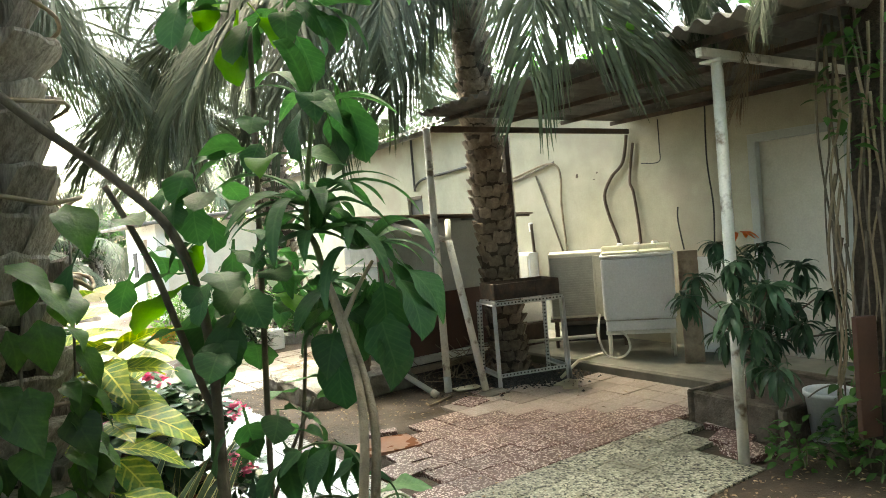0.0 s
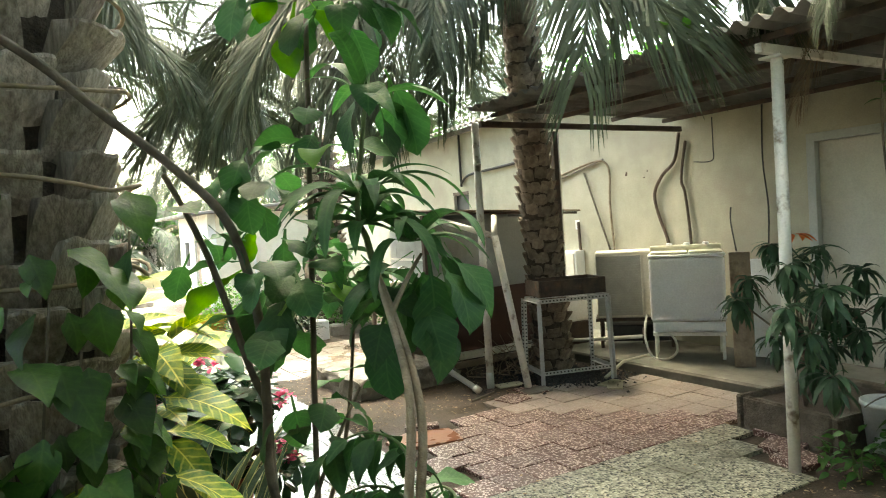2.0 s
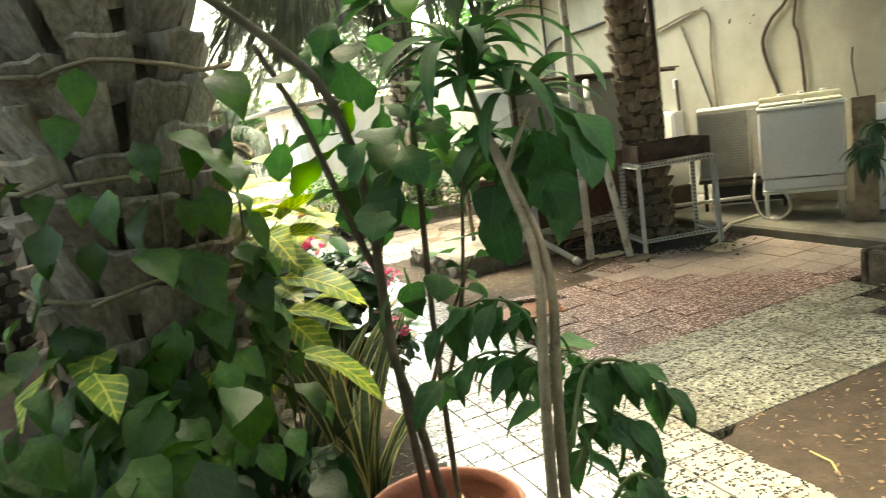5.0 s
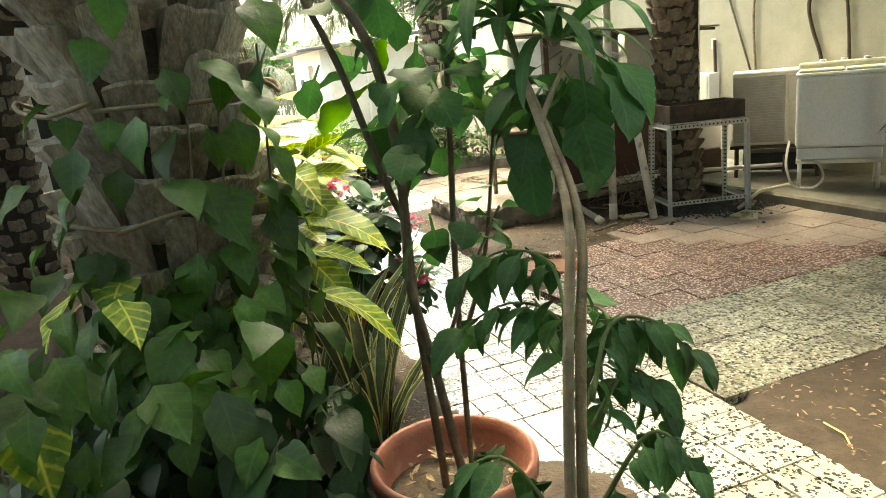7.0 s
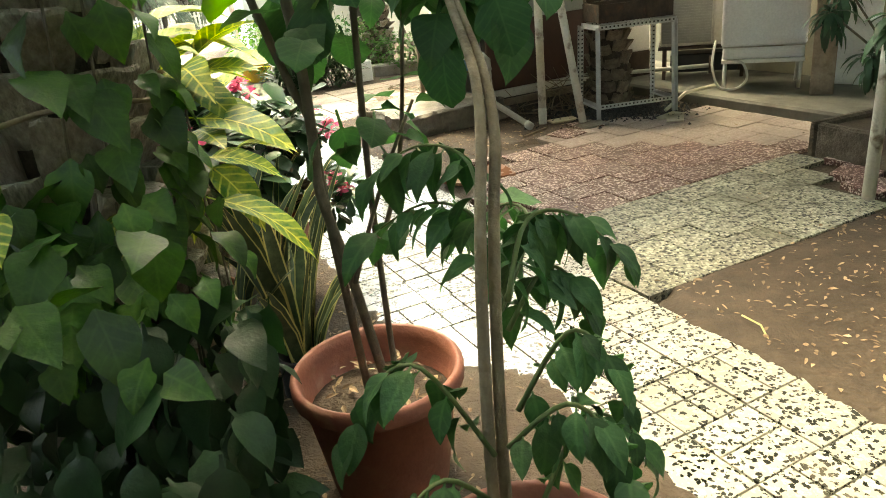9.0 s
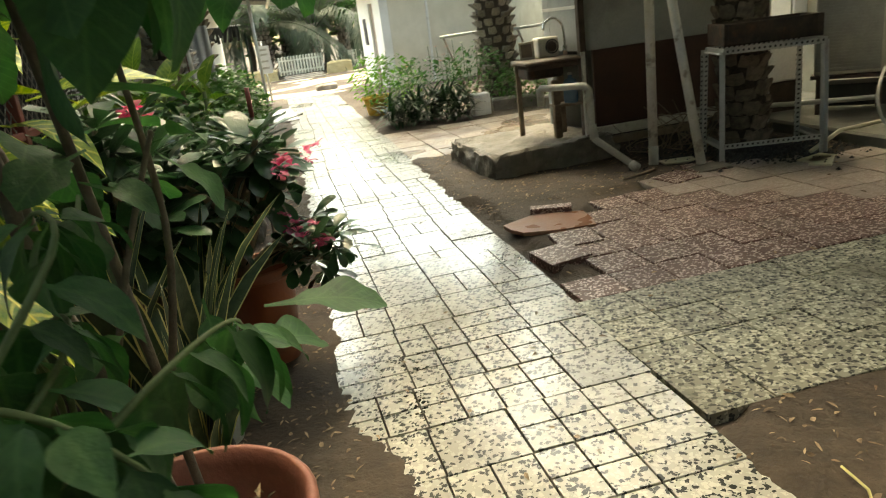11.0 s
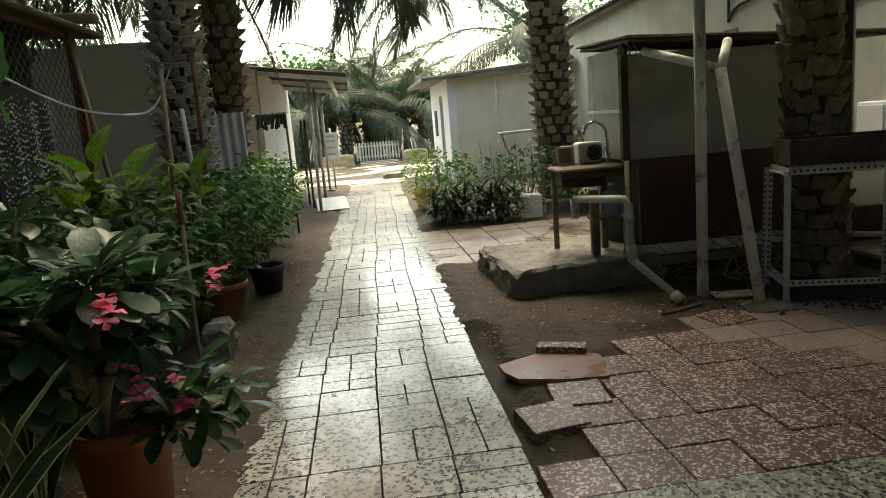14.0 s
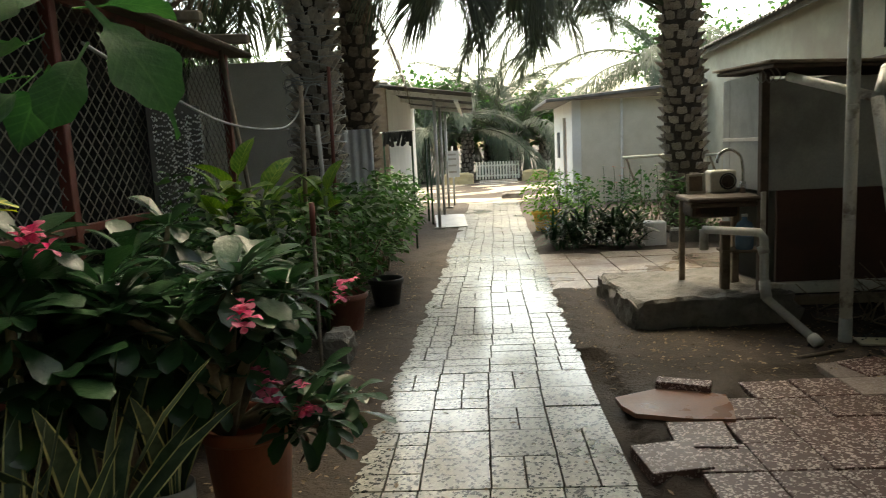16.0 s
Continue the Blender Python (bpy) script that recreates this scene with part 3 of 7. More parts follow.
bm = bmesh.new()
outline = [(-0.27, -0.02), (-0.22, -0.12), (-0.14, -0.2), (0.1, -0.185), (0.28, -0.13), (0.26, 0.02), (0.22, 0.17), (0.06, 0.185), (-0.09, 0.17)]
f = bm.faces.new([bm.verts.new((x, y, 0)) for x, y in outline])
r = bmesh.ops.extrude_face_region(bm, geom=[f])
bmesh.ops.translate(bm, verts=[v for v in r["geom"] if isinstance(v, bmesh.types.BMVert)], vec=(0, 0, 0.022))
bmesh.ops.recalc_face_normals(bm, faces=bm.faces)
ob = new("clay_slab", done(bm, "clay_slab", RED_SLAB))
ob.matrix_basis = pose(0.12, 5.3, -0.008, 0, 0, 3)
tagged(ob, "wet reddish clay slab lying on the soil", "slab")
ob = new("loose_tile", done(block(-0.13, 0.13, -0.045, 0.045, 0, 0.04, 0.004), "loose_tile", PINK_TILE))
ob.matrix_basis = pose(0.13, 5.52, 0.006, 0, 0, 4)
tagged(ob, "broken strip of terrazzo tile lying on the clay slab", "tile")


def slotted(parent, a, b, w=0.038, m=ANGLE):
    """Slotted angle steel from a to b: two flanges with slots marked by dark insets."""
    a, b = Vector(a), Vector(b)
    d = (b - a)
    n = d.length
    q = d.to_track_quat("Z", "Y").to_matrix().to_4x4()
    bm = bmesh.new()
    box(bm, -w / 2, w / 2, -w / 2, -w / 2 + 0.004, 0, n)
    box(bm, -w / 2, -w / 2 + 0.004, -w / 2 + 0.0045, w / 2, 0, n)
    ob = part("angle_bar", bm, m, parent, "", False, Matrix.Translation(a) @ q)
    k = 0.025
    bm = bmesh.new()
    while k < n - 0.02:
        box(bm, -0.007, 0.009, -w / 2 - 0.0025, -w / 2 - 0.0005, k, k + 0.014)
        box(bm, -w / 2 - 0.0025, -w / 2 - 0.0005, -0.005, 0.009, k, k + 0.014)
        k += 0.036
    tagged(part("slot_strip", bm, BLACK, ob, "row of dark slots"), kind="stuff")
    return ob


def grill_stand():
    s = thing("grill_stand", "light grey slotted angle steel stand on ash", "stand", pose(1.65, 6.78, -0.01, 0, 0, 9))
    X, Y, Z = 0.35, 0.19, 0.8
    for x, y in ((-X, -Y), (X, -Y), (X, Y), (-X, Y)):
        slotted(s, (x * 1.03, y * 1.15, 0), (x, y, Z))
    for z in (Z, 0.13):
        for a, b in (((-X, -Y), (X, -Y)), ((-X, Y), (X, Y)), ((-X, -Y), (-X, Y)), ((X, -Y), (X, Y))):
            if z < 0.2 and a[1] > 0 and b[1] > 0:
                continue
            slotted(s, (*a, z), (*b, z))
    g = thing("charcoal_grill", "rusty black steel charcoal grill tray on the stand", "grill", pose(1.66, 6.8, 0.822, 0, 0, 9))
    part("tray_floor", block(-0.33, 0.33, -0.17, 0.17, 0, 0.01), RUST, g)
    for q in ((-0.34, 0.34, -0.18, -0.165, 0, 0.15), (-0.34, 0.34, 0.165, 0.18, 0, 0.15), (-0.34, -0.325, -0.164, 0.164, 0, 0.15), (0.325, 0.34, -0.164, 0.164, 0, 0.15)):
        part("tray_side", block(*q, 0.003), RUST, g)
    for x in (-0.3, -0.1, 0.1, 0.3):
        part("rib", block(x - 0.012, x + 0.012, -0.187, -0.1805, 0.005, 0.145), RUST, g)
    b = Buf()
    rr = random.Random(3)
    for _ in range(60):
        m = Matrix.Translation((rr.uniform(-.3, .3), rr.uniform(-.15, .15), 0.02 + rr.random() * 0.03)) @ Euler((rr.random() * 3, rr.random() * 3, rr.random() * 3)).to_matrix().to_4x4()
        k = rr.uniform(0.01, 0.025)
        b.add([(-k, -k, -k), (k, -k, -k), (k, k, -k), (-k, k, -k), (-k, -k, k), (k, -k, k), (k, k, k), (-k, k, k)],
              [(0, 3, 2, 1), (4, 5, 6, 7), (0, 1, 5, 4), (1, 2, 6, 5), (2, 3, 7, 6), (3, 0, 4, 7)], m)
    tagged(new("charcoal", b.mesh("charcoal", CHARCOAL)), "dark charcoal pieces lying in the grill tray", "charcoal", kind="stuff").matrix_basis = pose(1.66, 6.8, 0.83, 0, 0, 9)


grill_stand()

pole = thing("support_pole", "peeling white steel pole with a rusty foot", "pole", pose(0.865, 6.7, -0.02))
tube_part("pipe", [(0, 0, 0.16), (0, 0.01, 2.5)], 0.035, PIPE_WHITE, pole, 14)
tube_part("foot", [(0, 0, -0.02), (0, 0, 0.159)], 0.037, PVC, pole, 14, "grey bare foot")
for z in (0.75, 1.38, 2.1):
    part("clamp", block(-0.03, 0.03, -0.045, -0.034, z, z + 0.03, 0.003), PIPE_WHITE, pole)
prop = thing("leaning_prop", "white painted forked pipe prop leaning under the shed roof", "prop")
tube_part("pipe", [(1.19, 6.5, -0.02), (0.98, 6.66, 1.42)], 0.034, PIPE_WHITE, prop, 12)
tube_part("arm", [(0.98, 6.67, 1.42), (0.52, 7.08, 1.6)], 0.029, PIPE_WHITE, prop, 12)
tube_part("arm", [(0.98, 6.67, 1.40), (1.04, 6.98, 1.6)], 0.029, PIPE_WHITE, prop, 12)
part("base_stone", rough_block(0.28, 0.2, 0.06, 0.02, 4, 5), CONCRETE, prop, "flat grey stone", False, pose(1.22, 6.42, -0.04, 0, 0, 20))


def shed():
    A = (0.37, 7.25)
    s = thing("kitchen_shed", "small shed of grey panels over maroon boards", "shed", pose(*A, 0, 0, 0, AX))
    W, D, z0, zm, z1 = 1.6, 0.75, 0.2, 0.86, 1.66
    part("front_panel", block(0.03, W, 0, 0.03, zm, z1 - 0.06, 0.003), GREY_PANEL, s)
    part("board", block(0.1, W, 0.01, 0.04, z0 + 0.02, zm - 0.004, 0.003), MAROON, s)
    part("side_panel", block(-0.006, 0.02, 0.05, 0.62, zm, z1, 0.003), GREY_PANEL, s)
    part("side_panel", block(-0.006, 0.02, 0.62 + 0.004, D, zm - 0.5, z1, 0.003), GREY_PANEL, s)
    part("batten", block(-0.016, -0.007, 0.05, D, 1.2, 1.225, 0.002), PIPE_WHITE, s)
    part("corner_post", block(-0.03, 0.025, -0.03, 0.025, 0.0, z1, 0.004), DARK_WOOD, s)
    part("corner_strip", block(-0.03, 0.0, -0.06, -0.031, 0.1, zm, 0.004), PIPE_WHITE, s)
    part("bottom_rail", block(0.03, W, -0.02, 0.04, z0 - 0.06, z0 + 0.015, 0.005), PIPE_WHITE, s)
    part("bottom_rail", block(0.03, 1.1, -0.12, -0.06, 0.08, 0.14, 0.005), WOOD_GREY, s)
    part("back_panel", block(0, W, D, D + 0.03, 0, z1, 0.003), GREY_PANEL, s)
    part("right_panel", block(W + 0.001, W + 0.03, 0, D, 0, z1, 0.003), GREY_PANEL, s)
    part("roof_board", block(-0.12, W + 0.15, -0.2, D + 0.1, z1 + 0.005, z1 + 0.03, 0.006, Matrix.Rotation(radians(2.3), 4, "Y") @ Matrix.Rotation(radians(2.2), 4, "X")), DARK_WOOD, s, "dark sagging roof board")
    part("roof_sheet", block(-0.15, W + 0.18, -0.22, D + 0.12, z1 + 0.034, z1 + 0.052, 0.004, Matrix.Rotation(radians(2.3), 4, "Y") @ Matrix.Rotation(radians(2.2), 4, "X")), WOOD_GREY, s)
    for x in (-0.1, -0.05, -0.01):
        tube_part("hook", [(x, -0.2, z1), (x + 0.03, -0.2, z1 - 0.05), (x, -0.2, z1 - 0.09), (x - 0.03, -0.2, z1 - 0.05)], 0.004, WIRE, s, 5, n=3)


shed()


def sink():
    s = thing("outdoor_sink", "weathered counter with a sink tap and pipes", "sink", pose(0.36, 7.22, 0, 0, 0, AX - 4))
    part("counter", block(-0.48, 0.03, -0.02, 0.42, 0.8, 0.83, 0.01), DARK_WOOD, s)
    part("apron", block(-0.46, -0.02, 0.0, 0.03, 0.76, 0.799, 0.01), DARK_WOOD, s)
    part("basin", block(-0.44, -0.12, 0.08, 0.4, 0.68, 0.795, 0.03, None, 2), RUST, s)
    part("shelf", block(-0.25, 0.02, 0.0, 0.16, 0.44, 0.46, 0.004), WOOD_GREY, s)
    part("leg", block(-0.25, -0.19, 0.02, 0.08, 0.18, 0.66, 0.006), WOOD_GREY, s)
    part("leg", block(-0.1, -0.05, 0.3, 0.35, 0.0, 0.78, 0.006), WOOD_GREY, s)
    part("leg", block(-0.46, -0.42, 0.36, 0.4, 0.0, 0.79, 0.006), WOOD_GREY, s)
    tube_part("tap", smooth_line([(-0.06, 0.2, 0.84), (-0.06, 0.2, 1.0), (-0.08, 0.2, 1.1), (-0.15, 0.2, 1.15), (-0.22, 0.2, 1.12), (-0.24, 0.2, 1.06)], 4), 0.011, CHROME, s, 8, "curved chrome tap")
    tube_part("tap_valve", [(-0.06, 0.2, 0.84), (-0.06, 0.2, 0.92)], 0.022, CHROME, s, 8)
    d = thing("waste_pipe", "grey plastic waste pipe running down to the soil", "pipe")
    line = [(0.02, 7.02, 0.62), (0.38, 6.83, 0.63), (0.41, 6.78, 0.6), (0.415, 6.78, 0.26), (0.43, 6.76, 0.22), (0.72, 6.5, 0.03)]
    tube_part("pipe", line, 0.027, PVC, d, 10)
    tube_part("elbow", [(0.4, 6.79, 0.55), (0.414, 6.78, 0.5)], 0.034, PVC, d, 10)
    tube_part("elbow", [(0.415, 6.78, 0.33), (0.43, 6.765, 0.22)], 0.034, PVC, d, 10)
    tube_part("socket", [(0.69, 6.53, 0.05), (0.73, 6.49, 0.02)], 0.035, PVC, d, 10)
    tube_part("stub", [(0.02, 7.02, 0.62), (0.02, 7.03, 0.48)], 0.03, PVC, d, 10)
    b = thing("small_washer", "white boxy appliance with a round dark door", "appliance", pose(0.09, 7.5, 0.832, 0, 0, AX))
    part("body", block(-0.09, 0.1, 0, 0.17, 0, 0.165, 0.02, None, 2), BEIGE, b)
    child("door_ring", lathe([(0.045, -0.004), (0.058, -0.006), (0.062, 0.004), (0.05, 0.006)], 20).mesh("door_ring", BLACK, True), b, Matrix.Translation((0.03, -0.004, 0.085)) @ Matrix.Rotation(radians(90), 4, "X"), "round black door ring")
    child("door_glass", lathe([(0.046, 0.0), (0.03, 0.006), (0, 0.008)], 20).mesh("door_glass", RUST, True), b, Matrix.Translation((0.03, -0.004, 0.085)) @ Matrix.Rotation(radians(90), 4, "X"))
    f = thing("picture_stand", "small white frame leaning on the sink counter", "frame", pose(-0.09, 7.44, 0.832, -8, 0, AX))
    for q in ((-0.07, -0.05, 0, 0.015, 0, 0.15), (0.05, 0.07, 0, 0.015, 0, 0.15), (-0.0495, 0.0495, 0, 0.015, 0, 0.02), (-0.0495, 0.0495, 0, 0.015, 0.13, 0.15)):
        part("frame_bar", block(*q, 0.003), BEIGE, f)
    part("backing", block(-0.049, 0.049, 0.008, 0.013, 0.0205, 0.1295), WOOD_GREY, f)
    k = thing("water_bottle", "blue water bottle under the counter", "bottle", pose(0.26, 7.2, 0.462))
    k.scale = (0.6, 0.6, 0.6)
    child("bottle", lathe([(0, 0), (0.09, 0.005), (0.1, 0.05), (0.1, 0.14), (0.095, 0.15), (0.1, 0.16), (0.1, 0.26), (0.08, 0.31), (0.03, 0.34), (0.03, 0.38), (0, 0.38)], 16).mesh("bottle", BLUE_WATER, True), k)
    child("cap", lathe([(0, 0.381), (0.034, 0.381), (0.034, 0.41), (0, 0.412)], 12).mesh("cap", PLASTIC), k)


sink()


def washer():
    yaw = -24
    w = thing("washing_machine", "white twin-tub washing machine with yellowed lid", "washing machine", pose(2.85, 6.72, 0, 0, 0, yaw))
    part("body", block(-0.35, 0.35, 0, 0.44, 0.47, 1.09, 0.03, None, 3), PLASTIC, w)
    bm = block(-0.335, 0.335, 0.015, 0.425, 0.36, 0.465, 0.02, None, 2)
    part("base", bm, PLASTIC, w, "grooved white base")
    part("groove", block(-0.34, 0.34, 0.004, 0.4, 0.462, 0.474, 0.003), GREY_POT, w, "grey seam")
    part("top_rim", block(-0.36, 0.36, -0.015, 0.455, 1.094, 1.125, 0.015, None, 2), PLASTIC, w)
    part("lid", block(-0.335, 0.02, 0.02, 0.3, 1.127, 1.15, 0.012, None, 2), CREAM, w, "yellowed lid")
    part("lid", block(0.03, 0.335, 0.02, 0.3, 1.127, 1.15, 0.012, None, 2), CREAM, w, "yellowed lid")
    part("control_panel", block(-0.345, 0.345, 0.31, 0.44, 1.127, 1.2, 0.02, None, 2), CREAM, w)
    for x in (-0.15, 0.02, 0.2):
        child("knob", lathe([(0.03, 0), (0.03, 0.02), (0.024, 0.026), (0, 0.026)], 12).mesh("knob", PLASTIC), w, pose(x, 0.36, 1.198))
    st = thing("washer_stand", "white steel stand under the washing machine", "stand", pose(2.85, 6.72, 0.08, 0, 0, yaw))
    for x in (-0.31, 0.31):
        for y in (0.03, 0.41):
            tube_part("leg", [(x, y, 0), (x, y, 0.245)], 0.016, PIPE_WHITE, st, 8)
    for q in ((-0.34, 0.34, 0.0, 0.035, 0.246, 0.279), (-0.34, 0.34, 0.4, 0.435, 0.246, 0.279), (-0.34, -0.305, 0.036, 0.399, 0.246, 0.279), (0.305, 0.34, 0.036, 0.399, 0.246, 0.279)):
        part("rail", block(*q, 0.003), PIPE_WHITE, st)
    h = thing("drain_hose", "grey looped drain hose beside the washing machine", "hose")
    pts = [(2.58, 7.1, 0.5), (2.5, 6.95, 0.42), (2.46, 6.86, 0.3), (2.5, 6.8, 0.14), (2.62, 6.72, 0.12), (2.72, 6.72, 0.2), (2.7, 6.78, 0.33), (2.58, 6.84, 0.36)]
    tube_part("hose", pts, 0.011, PVC, h, 8, n=6)
    h = thing("ground_pipe", "pale water pipe lying on the cement slab", "pipe")
    tube_part("pipe", [(2.55, 6.95, 0.13), (2.2, 6.8, 0.115), (1.95, 6.6, 0.02)], 0.016, CREAM, h, 8)
    h = thing("wall_water_pipe", "grey water pipe behind the grill stand", "pipe")
    tube_part("pipe", [(1.2, 7.75, 0.22), (2.0, 7.5, 0.23), (2.6, 7.2, 0.27)], 0.02, PVC, h, 8)
    tube_part("valve", [(2.58, 7.18, 0.2), (2.58, 7.18, 0.36)], 0.024, RUST, h, 8)


washer()


def aircon():
    a = thing("air_conditioner", "beige air conditioner unit with a grey grille", "air conditioner", pose(2.62, 7.52, 0, 0, 0, -20))
    part("casing", block(-0.4, 0.42, 0, 0.5, 0.42, 1.14, 0.015, None, 2), BEIGE, a)
    part("grille_back", block(-0.385, 0.08, -0.012, -0.001, 0.45, 1.1, 0.004), GRILLE, a)
    for k in range(24):
        z = 0.465 + k * 0.026
        part("fin", block(-0.375, 0.07, -0.022, -0.013, z, z + 0.012), GRILLE, a)
    part("side_panel", block(0.1, 0.4, -0.012, -0.001, 0.45, 1.1, 0.006), BEIGE, a)
    part("dial_plate", block(0.2, 0.32, -0.02, -0.0125, 1.0, 1.07, 0.004), BLACK, a)
    part("label_plate", block(0.2, 0.32, -0.016, -0.0125, 0.62, 0.78, 0.002), PLASTIC, a)
    s = thing("air_conditioner_stand", "dark steel frame under the air conditioner", "stand", pose(2.62, 7.52, 0.085, 0, 0, -20))
    for x in (-0.36, 0.38):
        for y in (0.04, 0.44):
            part("leg", block(x - 0.018, x + 0.018, y - 0.018, y + 0.018, 0, 0.3, 0.002), RUST, s)
    part("frame", block(-0.42, 0.44, -0.02, 0.52, 0.301, 0.332, 0.003), RUST, s)
    part("shelf", block(-0.3, 0.35, 0.1, 0.4, 0.06, 0.24, 0.01), BLACK, s)
    b = thing("meter_box", "grey-white electric box on the wall", "electric box", along(3.55, 4.2, 0.75))
    part("box", block(-0.16, -0.001, -0.2, 0.18, 0, 0.36, 0.01), PLASTIC, b)
    part("lid", block(-0.175, -0.161, -0.17, 0.15, 0.03, 0.33, 0.005), BEIGE, b)
    b = thing("low_tank", "white boxy tank beside the air conditioner", "tank", pose(2.05, 8.0, 0, 0, 0, 20))
    part("body", block(-0.25, 0.25, 0, 0.4, 0.35, 0.85, 0.02, None, 2), PLASTIC, b)
    part("stand", block(-0.25, 0.25, 0, 0.4, 0.08, 0.345, 0.01), DARK_WOOD, b)
    b = thing("light_switch", "small white switch plate on the wall", "switch", along(3.45, 4.2, 1.38))
    part("plate", block(-0.012, -0.001, -0.04, 0.04, 0, 0.12, 0.003), PLASTIC, b)
    part("rocker", block(-0.016, -0.0125, -0.015, 0.015, 0.035, 0.085, 0.002), BEIGE, b)


aircon()


def conduit(name, label, pts, r, mt, cat="conduit"):
    c = thing(name, label, cat)
    tube_part("tube", [place(u, 4.2 - 0.03 - (r - 0.01), z) for u, z in pts], r, mt, c, 7, n=5)


conduit("wall_vine", "dry brown creeper stem rising up the wall", [(1.9, 1.0), (1.95, 1.25), (2.05, 1.5), (2.1, 1.75), (1.98, 1.95), (1.8, 2.1), (1.72, 2.4)], 0.019, DARK_WOOD, "creeper")
conduit("wall_vine", "dark dry creeper stem rising up the wall", [(1.62, 1.0), (1.64, 1.4), (1.68, 1.75), (1.72, 1.9), (1.64, 2.3)], 0.016, DARK_WOOD, "creeper")
conduit("cable", "pale bundle of cables along the wall", [(4.2, 2.02), (3.6, 2.13), (3.1, 2.22), (2.88, 2.2), (2.8, 2.05), (2.82, 1.7), (2.8, 1.35), (2.78, 1.1)], 0.013, STEM_PALE, "cable")
conduit("cable", "thin pale cable along the wall", [(4.1, 1.98), (3.3, 2.15), (2.9, 2.24)], 0.01, WIRE, "cable")
conduit("rod", "thin dark rod leaning on the wall", [(3.25, 2.1), (2.85, 1.1)], 0.012, STEM_DARK, "rod")
conduit("rod", "dark wooden stick against the wall", [(3.4, 1.48), (3.38, 1.05)], 0.02, DARK_WOOD, "stick")
conduit("cable", "thin black cable down the wall", [(0.72, 2.6), (0.74, 2.0), (0.7, 1.5), (0.74, 0.9)], 0.008, BLACK, "cable")
conduit("cable", "thin black looped cable on the wall", [(1.3, 2.5), (1.3, 2.2), (1.32, 2.05), (1.55, 2.06)], 0.006, BLACK, "cable")
conduit("cable", "thin black cable with a dark end", [(1.12, 1.55), (1.13, 1.4), (1.08, 1.1)], 0.008, BLACK, "cable")
conduit("conduit", "black pipe bending over the upper wall", [(6.15, 2.15), (6.15, 2.9), (6.1, 3.02), (5.8, 3.05)], 0.02, BLACK)
conduit("conduit", "black pipe bending along the wall", [(6.15, 2.2), (5.9, 2.32), (5.2, 2.36), (4.2, 2.4)], 0.02, BLACK)
for u, z in ((2.55, 2.0), (2.28, 1.95), (2.22, 2.02), (2.3, 1.9)):
    m = thing("wall_mark", "small dark chip in the wall plaster", "chip", along(u, 4.2, z), "plaster chips")
    part("chip", rough_block(0.012, 0.03, 0.05, 0.01, 2, u), DARK_WOOD, m)
steel = thing("steel_upright", "dark steel upright carrying the porch beam", "post", along(2.15, 2.75))
part("bar", block(-0.03, 0.03, -0.03, 0.03, -0.03, 2.45, 0.004), RUST, steel)
part("bar", block(0.04, 0.055, -0.02, 0.02, -0.03, 2.45, 0.002), PIPE_WHITE, steel)
wb = thing("wood_plank", "brown wooden plank leaning behind the mango shrub", "plank", pose(3.15, 6.25, 0.09, -4, 0, -20))
part("board", block(-0.09, 0.09, 0, 0.03, 0, 1.05, 0.004), WOOD_GREY, wb)
wb = thing("white_board", "white board leaning against the wall", "board", pose(3.5, 6.6, 0.09, -6, 0, -50))
part("board", block(-0.25, 0.25, 0, 0.03, 0, 0.95, 0.004), PLASTIC, wb)
for x, y, a in ((1.05, 6.72, 15), (1.95, 6.45, 40), (1.95, 6.35, 70)):
    t = thing("loose_board", "flat yellowish scrap of board on the soil", "board", pose(x, y, -0.005, 0, 0, a))
    part("board", block(-0.13, 0.13, -0.07, 0.07, 0, 0.015, 0.004), PAPER, t)
stick = thing("stick", "dry stick lying on the soil", "stick")
tube_part("stem", [(0.62, 6.25, 0.0), (0.85, 6.45, 0.012)], 0.012, WOOD_GREY, stick, 6)

# concrete planter, bucket and pot by the porch post
pl = thing("planter", "rough concrete planter box full of soil", "planter", along(-0.72, 2.68, 0, -6))
for q in ((-0.5, 0.5, -0.4, -0.34, -0.05, 0.22), (-0.5, 0.5, 0.34, 0.4, -0.05, 0.22), (-0.5, -0.44, -0.339, 0.339, -0.05, 0.22), (0.44, 0.5, -0.339, 0.339, -0.05, 0.22)):
    part("side", block(*q, 0.015), STAINED, pl)
part("soil", block(-0.439, 0.439, -0.339, 0.339, -0.04, 0.18), SOIL, pl)
bk = thing("bucket", "white plastic bucket with a wire handle in the planting", "bucket", pose(2.95, 4.22, -0.02))
child("shell", lathe([(0, 0), (0.12, 0), (0.15, 0.3), (0.16, 0.3), (0.16, 0.33), (0.15, 0.33), (0.145, 0.31), (0.115, 0.02), (0, 0.02)], 20).mesh("shell", PLASTIC, True), bk)
tube_part("handle", [(-0.16, 0, 0.3), (-0.13, -0.1, 0.38), (0, -0.16, 0.42), (0.13, -0.1, 0.38), (0.16, 0, 0.3)], 0.005, WIRE, bk, 6, n=4)


